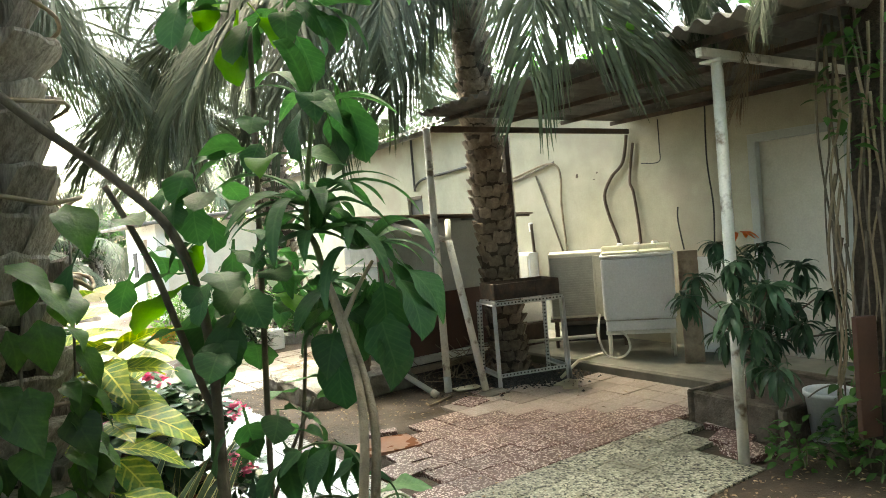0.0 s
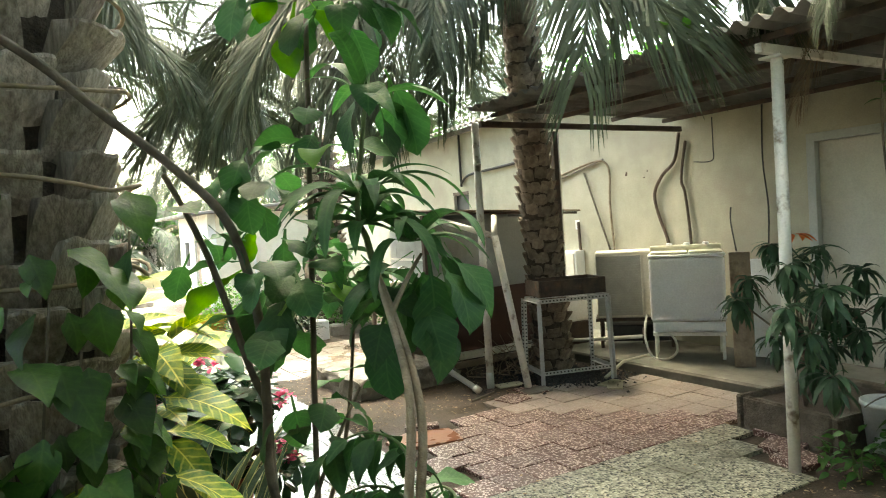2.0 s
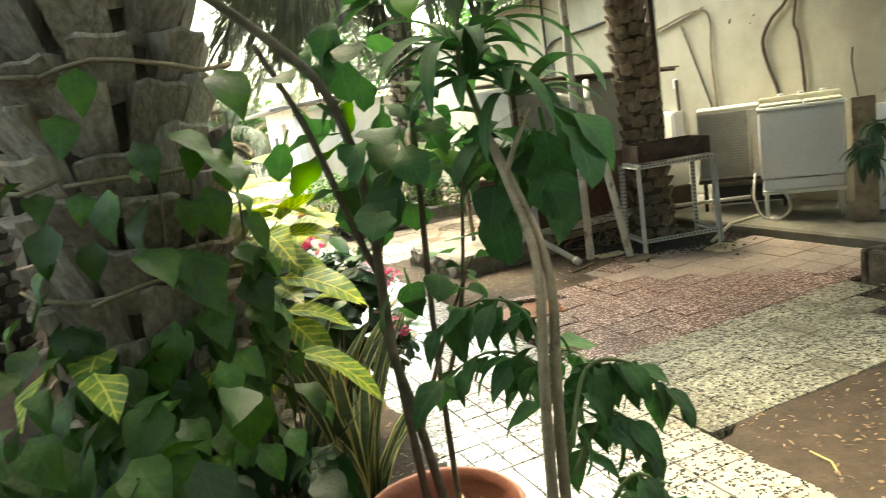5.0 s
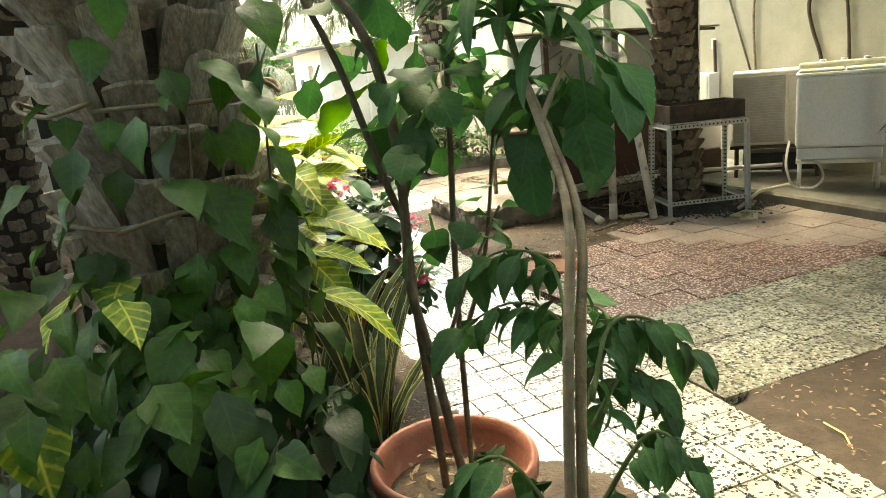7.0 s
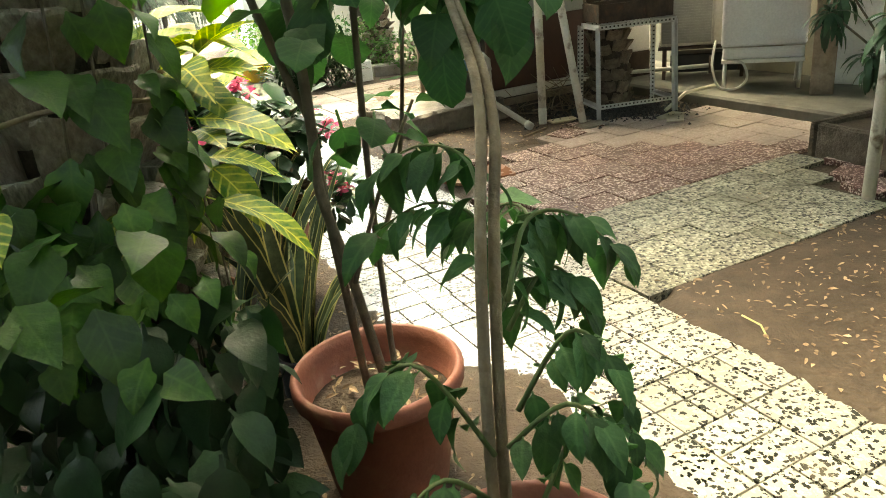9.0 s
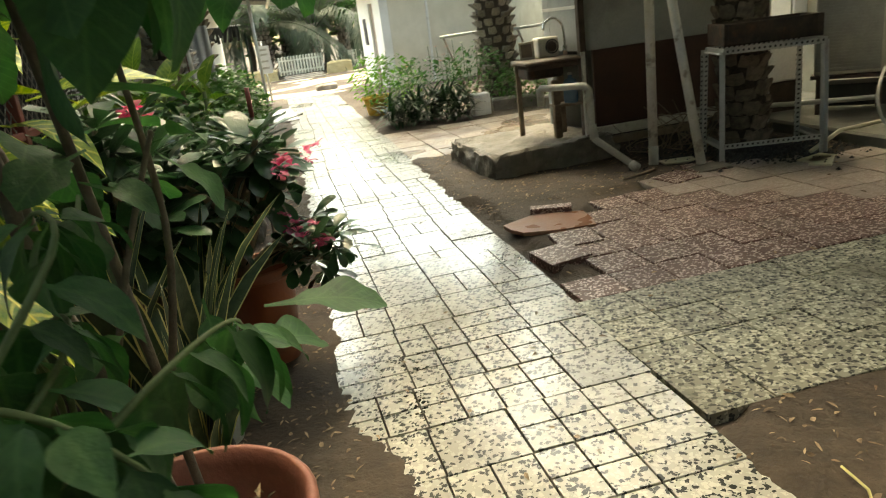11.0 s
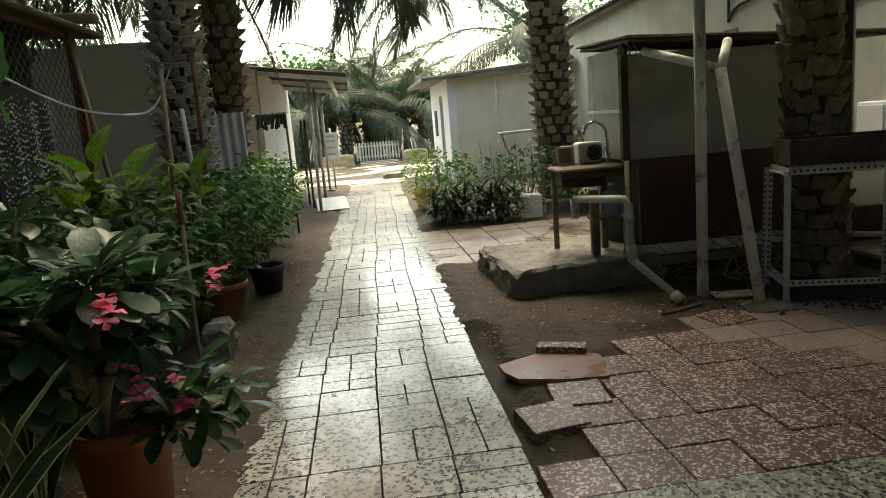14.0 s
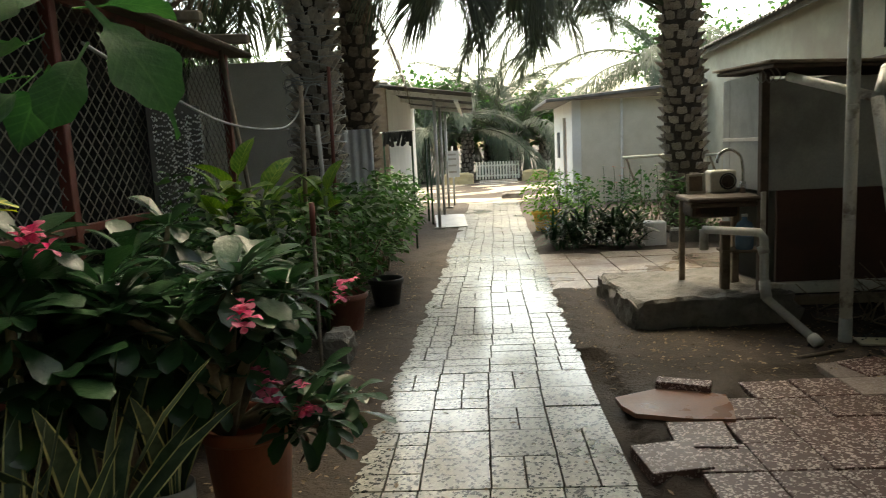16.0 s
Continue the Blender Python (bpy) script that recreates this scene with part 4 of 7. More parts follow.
def pot(name, label, m, r, h, mt, rim=0.03, soil=True):
    p = thing(name, label, "plant pot", m)
    k = 0.72
    child("shell", lathe([(0, 0), (r * k, 0), (r * k, 0.01), (r * 0.95, h - rim * 1.6), (r, h - rim * 1.6), (r * 1.06, h - rim * 1.2), (r * 1.06, h - rim * 0.3), (r * 1.02, h), (r * 0.97, h - 0.004),
                          (r * 0.93, h - rim), (r * 0.88, h - 0.09 - rim), (0, h - 0.09 - rim)], 32).mesh("shell", mt, True), p)
    if soil:
        child("soil", lathe([(0, h - 0.07 - rim), (r * 0.5, h - 0.065 - rim), (r * 0.885, h - 0.08 - rim)][::-1], 24).mesh("soil", SOIL), p)
    return p


def drum(name, label, m, r, h, mt):
    p = thing(name, label, "plant pot", m)
    child("shell", lathe([(0, 0), (r, 0), (r * 1.02, 0.01), (r, h * 0.5), (r * 1.03, h - 0.01), (r * 1.03, h), (r * 0.96, h), (r * 0.94, h - 0.08), (0, h - 0.08)], 24).mesh("shell", mt, True), p)
    return p


pot("plant_pot", "large wide-rimmed terracotta pot on the soil", pose(-0.39, 2.19, -0.03), 0.235, 0.43, TERRACOTTA, 0.04)
pot("plant_pot", "large terracotta pot holding the pale-stemmed shrub", pose(-0.06, 1.42, -0.03), 0.23, 0.43, TERRACOTTA, 0.04)
pot("plant_pot", "orange plastic pot of the desert rose", pose(-0.93, 3.62, -0.03), 0.15, 0.45, ORANGE_POT)
pot("plant_pot", "orange plastic pot under the tall desert rose", pose(-1.2, 3.12, -0.03), 0.17, 0.3, ORANGE_POT)
drum("plant_pot", "dusty white plastic drum with a snake plant", pose(-0.98, 3.33, -0.03), 0.075, 0.34, GREY_POT)
drum("plant_pot", "dusty grey tin with a snake plant", pose(-0.86, 3.02, -0.03), 0.075, 0.3, GREY_POT)
pot("plant_pot", "reddish clay pot in the row of plants", pose(-2.3, 6.0, -0.03), 0.17, 0.3, TERRACOTTA)
pot("plant_pot", "black plastic pot in the row of plants", pose(-2.42, 6.75, -0.03), 0.14, 0.26, BLACK)
pot("plant_pot", "yellow plastic pot with green flowering plants", pose(-2.75, 11.6, -0.03), 0.22, 0.32, YELLOW_POT)
drum("plant_pot", "black plastic nursery pot with a snake plant", pose(-0.72, 2.72, -0.03), 0.09, 0.2, BLACK)
ob = new("white_stone", done(rough_block(0.14, 0.2, 0.26, 0.03, 5, 9), "white_stone", CONCRETE))
ob.matrix_basis = pose(-1.83, 5.3, -0.04, 0, 0, 20)
tagged(ob, "pale rough upright stone by the walkway", "stone")
ob = new("white_planter", done(block(-0.12, 0.12, -0.12, 0.12, 0, 0.3, 0.02, None, 2), "white_planter", PLASTIC))
ob.matrix_basis = pose(-1.02, 10.55, -0.03, 0, 0, 20)
tagged(ob, "small white square planter beside the flower bed", "planter")
for x, y, w in ((-0.55, 10.9, 0.7), (0.05, 10.6, 0.5)):
    ob = new("trough", done(block(-w / 2, w / 2, -0.13, 0.13, 0, 0.18, 0.02), "trough", CONCRETE))
    ob.matrix_basis = pose(x, y, -0.03, 0, 0, 12)
    tagged(ob, "low concrete planting trough by the wall", "planter")
ob = new("tin_sheet", done(block(-0.25, 0.25, -0.5, 0.5, 0, 0.012, 0.003, Matrix.Rotation(radians(6), 4, "X")), "tin_sheet", GALV))
p = place(9.3, -1.0, 0.06)
ob.matrix_basis = pose(p.x, p.y, p.z, 0, 0, 30)
tagged(ob, "bent shiny tin sheet lying by the canopy", "sheet metal")
ob = new("step_stone", done(rough_block(0.5, 0.4, 0.16, 0.03, 5, 6), "step_stone", CONCRETE))
ob.matrix_basis = along(14.8, 0.3, -0.03)
tagged(ob, "dark wet step stone at the walkway's end", "step")


# ---- gate and low fence at the far end ----
def gate():
    g = thing("garden_gate", "low white picket gate at the end of the path", "gate", along(22.6, -0.55, 0))
    for k in range(15):
        part("picket", block(k * 0.105, k * 0.105 + 0.055, 0, 0.03, 0.1, 0.72, 0.006), CREAM, g)
    for z in (0.2, 0.56):
        part("rail", block(0, 1.53, 0.031, 0.06, z, z + 0.05, 0.004), CREAM, g)
    for v0, n in ((1.9, 9), (-7.2, 30)):
        f = thing("picket_fence", "low white picket fence beside the gate", "fence", along(22.7, v0, 0), "fences at the far end")
        for k in range(n):
            part("picket", block(k * 0.13, k * 0.13 + 0.07, 0, 0.03, 0.05, 0.66, 0.006), CREAM, f)
        for z in (0.18, 0.5):
            part("rail", block(0, n * 0.13, 0.031, 0.06, z, z + 0.06, 0.004), CREAM, f)
    for v0, w in ((-1.75, 1.1), (1.05, 0.85)):
        k = new("yellow_low_wall", done(rough_block(w, 0.3, 0.42, 0.02, 5, v0), "yellow_low_wall", YELLOW_WALL))
        k.matrix_basis = along(22.2, v0 + w / 2, -0.03)
        tagged(k, "low yellowish rendered wall beside the gate", "low wall", kind="structure")
    for k in range(3):
        st = new("gate_step", done(block(-0.65, 0.65, 0, 0.4, -0.05, 0.03 + 0.035 * k, 0.015), "gate_step", CONCRETE))
        st.matrix_basis = along(20.9 + 0.42 * k, 0.2)
        tagged(st, "grey concrete step before the picket gate", "step", "steps to the gate")
    n = thing("notice_board", "pale notice board on a post beside the canopy", "sign", along(13.2, -1.05, 0))
    tube_part("post", [(0, 0, -0.03), (0, 0, 1.3)], 0.02, GALV, n, 8)
    part("board", block(-0.14, 0.14, -0.035, -0.021, 0.62, 1.2, 0.004), PLASTIC, n, "pale board with grey marks")
    for z in (0.72, 0.86, 1.0, 1.1):
        part("mark", block(-0.1, 0.08, -0.038, -0.0355, z, z + 0.04), GREY_POT, n)


gate()

# ---- chain-link pen on the left ----
def pen():
    m = along(-0.3, -2.2)
    p = thing("chain_link_pen", "dark red framed chain-link pen with shade net", "pen", m)
    Lp, Hp = 2.8, 1.95
    for y in (0, 0.85, 1.66, Lp):
        part("post", block(-0.025, 0.025, y - 0.025, y + 0.025, -0.03, Hp, 0.004), RED_PAINT, p)
    for z in (0.45, 0.98, Hp - 0.03):
        part("rail", block(-0.02, 0.02, 0.026, Lp - 0.026, z, z + 0.035, 0.003), RED_PAINT, p)
    b = Buf()
    step = 0.075
    n = int((Lp + Hp) / step)
    for k in range(n + 1):
        s = k * step
        for sign in (1, -1):
            y0, z0 = (s, 0.0) if s <= Lp else (Lp, s - Lp)
            t = min(y0, Hp - z0)
            a, c = (y0, z0), (y0 - t, z0 + t)
            if t < 0.05:
                continue
            if sign < 0:
                a, c = (Lp - a[0], a[1]), (Lp - c[0], c[1])
            b.tube([(0.03 * sign * 0.2, a[0], a[1]), (0.03 * sign * 0.2, c[0], c[1])], 0.0028, 4, False)
    tagged(child("wire_mesh", b.mesh("wire_mesh", WIRE), p), "old grey chain-link wire", kind="stuff")
    bt = Buf()
    rr = random.Random(5)
    for k in range(34):
        y = 1.56 + 0.019 * k + rr.uniform(-.004, .004)
        z = 1.52 + rr.uniform(-.05, .03)
        while z > 0.45:
            r = rr.uniform(0.003, 0.0065)
            x = 0.045 + 0.01 * math.sin(y * 30)
            bt.add([(x + r, y, z), (x - r, y, z), (x, y + r, z), (x, y - r, z), (x, y, z + r * 1.3), (x, y, z - r * 1.3)],
                   [(0, 2, 4), (2, 1, 4), (1, 3, 4), (3, 0, 4), (2, 0, 5), (1, 2, 5), (3, 1, 5), (0, 3, 5)])
            z -= rr.uniform(0.024, 0.044)
    tagged(child("bead_curtain", bt.mesh("bead_curtain", PLASTIC), p), "strings of pale beads", kind="stuff")
    # black sheet added as a dark ground behind the beads
    part("bead_backing", block(0.022, 0.028, 1.54, 2.24, 0.42, 1.58, 0.001), NET, p, "black backing sheet behind the beads")
    # net drawn as a full-length black board that also paints the pen's dim interior
    part("back_board", block(-0.3, -0.26, 0.06, Lp, -0.03, Hp, 0.004), NET, p, "dark net back of the pen, standing in for its shaded inside")
    part("roof", block(-2.0, 0.04, -0.2, Lp + 0.2, Hp + 0.0, Hp + 0.035, 0.01, Matrix.Rotation(radians(3), 4, "Y")), DARK_WOOD, p, "dark sagging roof of old boards")
    for y in (0.4, 1.1, 1.9, 2.7):
        part("roof_beam", block(-1.9, 0.1, y, y + 0.07, Hp + 0.06, Hp + 0.12, 0.01, Matrix.Rotation(radians(3), 4, "Y")), WOOD_GREY, p)
    for u, v, h, mt, lean in ((2.5, -1.75, 1.75, WOOD_GREY, 2), (2.75, -1.6, 1.5, PVC, -2), (3.6, -1.75, 2.0, RED_PAINT, 1), (2.3, -1.9, 2.0, WOOD_GREY, -7)):
        s = thing("stake", "thin upright garden stake among the plants", "stake", along(u, v, -0.03, 0, 0, lean), "garden stakes")
        tube_part("rod", [(0, 0, 0), (0, 0, h)], 0.016, mt, s, 7)
    s = thing("stake", "short red stake among the shrubs", "stake", pose(-1.19, 4.33, -0.03), "garden stakes")
    tube_part("rod", [(0, 0, 0), (0.017, 0, 0.95)], 0.008, STEM_DARK, s, 8)
    tube_part("tip", [(0.017, 0, 0.951), (0.02, 0, 1.09)], 0.012, RED_PAINT, s, 8, "red painted tip")
    r = thing("drying_rail", "thin green rail with a bunch of black cloths", "drying rail")
    tube_part("rail", [(-4.35, 9.75, 1.5), (-3.75, 9.6, 1.5)], 0.01, GALV, r, 6)
    for x in (-4.3, -3.8):
        tube_part("leg", [(x, 9.75 - 0.25 * (x + 4.3), 1.5), (x, 9.75 - 0.25 * (x + 4.3), -0.03)], 0.014, LEAF_DARK, r, 6)
    q = random.Random(2)
    for k in range(15):
        c = Vector((-4.28 + k * 0.034, 9.73 - k * 0.008, 1.5))
        n = q.uniform(0.08, 0.2)
        part("cloth", block(-0.02, 0.02, -0.012, 0.012, -n, 0.012, 0.008), NET, r, "", False, Matrix.Translation(c) @ Euler((q.uniform(-.2, .2), q.uniform(-.5, .5), q.random())).to_matrix().to_4x4())
    w = thing("hanging_cable", "slack pale cable between pen and palm", "cable")
    tube_part("cable", [place(0.6, -2.1, 1.75), place(1.8, -2.05, 1.5), place(2.6, -1.95, 1.45), place(3.3, -1.95, 1.55), place(4.0, -1.95, 1.95)], 0.008, GALV, w, 6, n=5)
    s = thing("corrugated_panel", "upright galvanised corrugated panel behind the palms", "panel", along(5.1, -1.97, 0, 2))
    vs2, fs2 = corrugated(0.36, 1.5, 0.09, 0.014)
    child("sheet", mesh_of("sheet", [(x, z, y) for x, y, z in vs2], fs2, GALV, True), s)
    for k, y in enumerate((9.4, 9.9)):
        s = thing("rack_post", "thin dark green post of a rack by the canopy", "post", along(y, -1.3 - 0.1 * k), "rack posts")
        tube_part("rod", [(0, 0, -0.03), (0, 0, 1.45)], 0.018, LEAF_DARK, s, 7)


pen()

# ---- plants: leaf and stem tools ----
PROFILES = {
    "lance": [(0, .06), (.12, .5), (.35, 1), (.6, .82), (.85, .38), (1, .02)],
    "ovate": [(0, .1), (.1, .62), (.32, 1), (.6, .8), (.85, .36), (1, .02)],
    "spoon": [(0, .08), (.25, .32), (.5, .72), (.75, 1), (.92, .74), (1, .12)],
    "heart": [(0, .55), (.08, .9), (.28, 1), (.55, .74), (.82, .32), (1, .02)],
    "strap": [(0, .7), (.2, .9), (.5, 1), (.75, .8), (.92, .4), (1, .03)],
    "lobed": [(0, .1), (.14, .5), (.3, .62), (.46, .9), (.6, 1), (.74, .78), (.88, .62), (1, .06)],
}


def rounded(prof, n):
    """The same outline with n steps for one, eased between its stations."""
    out = []
    for i in range(len(prof) - 1):
        a, b, c, d = (prof[max(0, min(len(prof) - 1, i + k))][1] for k in (-1, 0, 1, 2))
        for j in range(n):
            s = j / n
            w = 0.5 * (2 * b + (c - a) * s + (2 * a - 5 * b + 4 * c - d) * s * s + (3 * b - a - 3 * c + d) * s ** 3)
            out.append((prof[i][0] + (prof[i + 1][0] - prof[i][0]) * s, max(0.02, w)))
    return out + [prof[-1]]


def leaf(length, width, shape="ovate", droop=0.6, fold=0.25, stalk=0.0, wave=0.03, seed=0, fine=1):
    """A leaf along +y: droop bends it down (radians), fold raises its halves; stalk is bare at first."""
    vs, fs = [], []
    prof = PROFILES[shape]
    if fine > 1:
        prof = rounded(prof, fine)
    y = z = 0.0
    last = 0.0
    if stalk:
        w = width * 0.035
        vs += [(-w, 0, 0), (0, 0, w * .8), (w, 0, 0)]
    rows = []
    bend = -0.25 * droop
    y, z = stalk, 0.0
    for i, (t, k) in enumerate(prof):
        d = (t - last) * length
        bend += droop * (t - last) * 1.25
        y += math.cos(bend) * d
        z -= math.sin(bend) * d
        last = t
        w = k * width / 2
        wv = wave * width * math.sin(t * 11 + seed)
        rows.append([(-w, y, z + w * fold + wv), (0, y, z), (w, y, z + w * fold - wv)])
    if stalk:
        fs += [(0, 1, 4, 3), (1, 2, 5, 4)]
    n0 = len(vs)
    for r in rows:
        vs += r
    for i in range(len(rows) - 1):
        a = n0 + i * 3
        fs += [(a, a + 1, a + 4, a + 3), (a + 1, a + 2, a + 5, a + 4)]
    return vs, fs


def turn(p, azimuth, pitch=0.0, roll=0.0, size=1.0):
    """A pose at p whose y points to an azimuth (degrees from world y, left is plus) and up by pitch."""
    return Matrix.Translation(p) @ Matrix.Rotation(radians(azimuth), 4, "Z") @ Matrix.Rotation(radians(pitch), 4, "X") @ Matrix.Rotation(radians(roll), 4, "Y") @ Matrix.Scale(size, 4)


def leaf_meshes(name, mt, specs):
    out = []
    for i, sp in enumerate(specs):
        vs, fs = leaf(*sp, seed=i, fine=3)
        out.append(mesh_of(name, vs, fs, mt, True))
    return out


def cloud(rr, centre, radii):
    while True:
        q = Vector((rr.uniform(-1, 1), rr.uniform(-1, 1), rr.uniform(-1, 1)))
        if 0.25 < q.length < 1:
            return Vector(centre) + Vector((q.x * radii[0], q.y * radii[1], q.z * radii[2])), q


def whorl(buf, rr, p, n, specs, pitch=(5, 50), size=(0.8, 1.1), az0=None):
    """A rosette of leaves round a shoot's tip."""
    a = rr.uniform(0, 360)
    for i in range(n):
        vs, fs = leaf(*rr.choice(specs), seed=rr.random() * 6)
        buf.add(vs, fs, turn(p, a + i * 137.5, rr.uniform(*pitch), rr.uniform(-15, 15), rr.uniform(*size)))


def bush(name, label, base, centre, radii, n, specs, mt, stem_mt, seed, stems=6, size=(0.7, 1.15), pitch=(-35, 45), whorls=0, category="shrub", group="", stem_r=0.008):
    """A shrub: thin stems from its base into the crown, and leaves at the stems' ends and all through it."""
    rr = random.Random(seed)
    t = thing(name, label, category, None, group)
    base = Vector(base)
    tips = []
    for _ in range(stems):
        tip, q = cloud(rr, centre, [r * 0.85 for r in radii])
        mid = base.lerp(tip, 0.5) + Vector((rr.uniform(-.05, .05), rr.uniform(-.05, .05), 0.06))
        tube_part("stem", [base + Vector((rr.uniform(-.05, .05), rr.uniform(-.05, .05), 0)), mid, tip], (stem_r * 1.5, stem_r * 0.6), stem_mt, t, 6, n=4)
        tips.append(tip)
    b = Buf()
    if whorls:
        for k in range(whorls):
            p, q = cloud(rr, centre, radii)
            whorl(b, rr, p, n // whorls, specs, pitch, size)
        for tip in tips:
            whorl(b, rr, tip, 7, specs, pitch, size)
    else:
        for _ in range(n):
            p, q = cloud(rr, centre, radii)
            vs, fs = leaf(*rr.choice(specs), seed=rr.random() * 6)
            az = math.degrees(math.atan2(-q.x, q.y)) + rr.uniform(-70, 70)
            b.add(vs, fs, turn(p, az, rr.uniform(*pitch), rr.uniform(-40, 40), rr.uniform(*size)))
    tagged(child("foliage", b.mesh("foliage", mt, True), t), kind="stuff")
    return t


# ---- date palms ----
def stub_mesh(w, h, d):
    """A cut palm leaf base: a plate that leans out from the trunk, with a thick blunt top and rounded sides."""
    vs, fs = [], []
    across = (-1, -0.6, 0, 0.6, 1)
    for t, k, out in ((0.0, 0.8, 0.1), (0.3, 0.95, 0.42), (0.7, 1.0, 0.78), (0.94, 0.97, 0.97), (1.0, 0.92, 0.95)):
        for s in across:
            jag = 0.035 * h * math.sin(s * 7 + w * 90) if t > 0.9 else 0
            vs.append((s * w / 2 * k, -(out * d) + 0.1 * w * s * s, t * h + jag))
    for i in range(4):
        for j in range(4):
            a = i * 5 + j
            fs.append((a, a + 1, a + 6, a + 5))
    n = len(vs)
    for s in across:
        vs.append((s * w / 2 * 0.85, -(d * 0.3) + 0.14 * w * s * s, h * 0.96))
    for j in range(4):
        fs.append((20 + j, 21 + j, n + j + 1, n + j))
    for s in (-1, 1):
        vs.append((s * w / 2 * 0.75, 0.02, 0.1 * h))
    fs += [(0, 5, n + 5), (5, 10, n + 5), (10, 15, n, n + 5), (15, 20, n), (4, n + 6, 9), (9, n + 6, 14), (14, n + 6, n + 4, 19), (19, n + 4, 24)]
    return vs, fs


def scale_mesh(w, h, d):
    """A worn palm leaf base: a rounded wedge that leaves the trunk upwards, with a ragged top."""
    vs, fs = [], []
    for i, (t, k, out) in enumerate(((0.0, 0.75, 0.0), (0.35, 1.0, 0.35), (0.75, 0.92, 0.8), (1.0, 0.8, 1.0))):
        for s in (-1, -0.5, 0, 0.5, 1):
            jag = 0.07 * h * math.sin(s * 5 + w * 90) if t == 1.0 else 0
            vs.append((s * w / 2 * k, -(out * d) + 0.13 * w * s * s, t * h + jag))
    for i in range(3):
        for j in range(4):
            a = i * 5 + j
            fs.append((a, a + 1, a + 6, a + 5))
    n = len(vs)
    for s in (-1, -0.5, 0, 0.5, 1):
        vs.append((s * w / 2 * 0.75, -(d * 0.25) + 0.22 * w * s * s, h * 0.93))
    for j in range(4):
        fs.append((15 + j, 16 + j, n + j + 1, n + j))
    for s in (-1, 1):
        vs.append((s * w / 2 * 0.7, 0.02, 0.1 * h))
    fs += [(0, 5, n + 5), (5, 10, n, n + 5), (10, 15, n), (4, n + 6, 9), (9, n + 6, n + 4, 14), (14, n + 4, 19)]
    return vs, fs


def frond_mesh(name, length, rise, fall, pairs, leaflet, mt, seed, hang=0.4):
    """A date frond along +y: its rachis starts at rise degrees and bends by fall; leaflets in two ranks."""
    rr = random.Random(seed)
    b = Buf()
    pts, e, p = [], radians(rise), Vector((0, 0, 0))
    n = 14
    for i in range(n + 1):
        pts.append(p.copy())
        e -= radians(fall) / n * (0.5 + i / n)
        p = p + Vector((0, math.cos(e), math.sin(e))) * (length / n)
    b.tube(pts, [0.02 * (1 - 0.85 * i / n) + 0.003 for i in range(n + 1)], 5)
    for k in range(pairs):
        t = 0.14 + 0.86 * k / (pairs - 1)
        f = t * n
        i = min(int(f), n - 1)
        q = pts[i].lerp(pts[i + 1], f - i)
        d = (pts[i + 1] - pts[i]).normalized()
        up = Vector((1, 0, 0)).cross(d).normalized()
        size = leaflet * (math.sin(math.pi * (0.12 + 0.8 * t)) ** 0.6) * rr.uniform(0.85, 1.1)
        for s in (-1, 1):
            a = radians(52 - 26 * t + rr.uniform(-7, 7))
            way = (d * math.cos(a) + Vector((s, 0, 0)) * math.sin(a) + up * rr.uniform(0.0, 0.3)).normalized()
            drop = Vector((0, 0, -1)) * hang * size
            side = way.cross(up).normalized() * 0.0075
            m = q + way * size * 0.55 + drop * 0.25
            tip = q + way * size * 0.9 + drop
            b.add([q - side * 0.5, q + side * 0.5, m + side, m - side, tip + side * .12, tip - side * .12], [(0, 1, 2, 3), (3, 2, 4, 5)])
    return b.mesh(name, mt)


FRONDS = [frond_mesh("frond", 2.7, 50, 105, 124, 0.5, FROND, 1), frond_mesh("frond", 2.9, 30, 110, 128, 0.52, FROND, 2, 0.6), frond_mesh("frond", 2.5, 68, 75, 118, 0.45, FROND, 3),
          frond_mesh("frond", 3.1, 8, 85, 136, 0.55, FROND, 4, 0.75), frond_mesh("frond", 2.6, -25, 55, 80, 0.5, FROND_DRY, 5, 0.8), frond_mesh("frond", 2.8, 34, 62, 110, 0.5, FROND, 6, 0.2)]


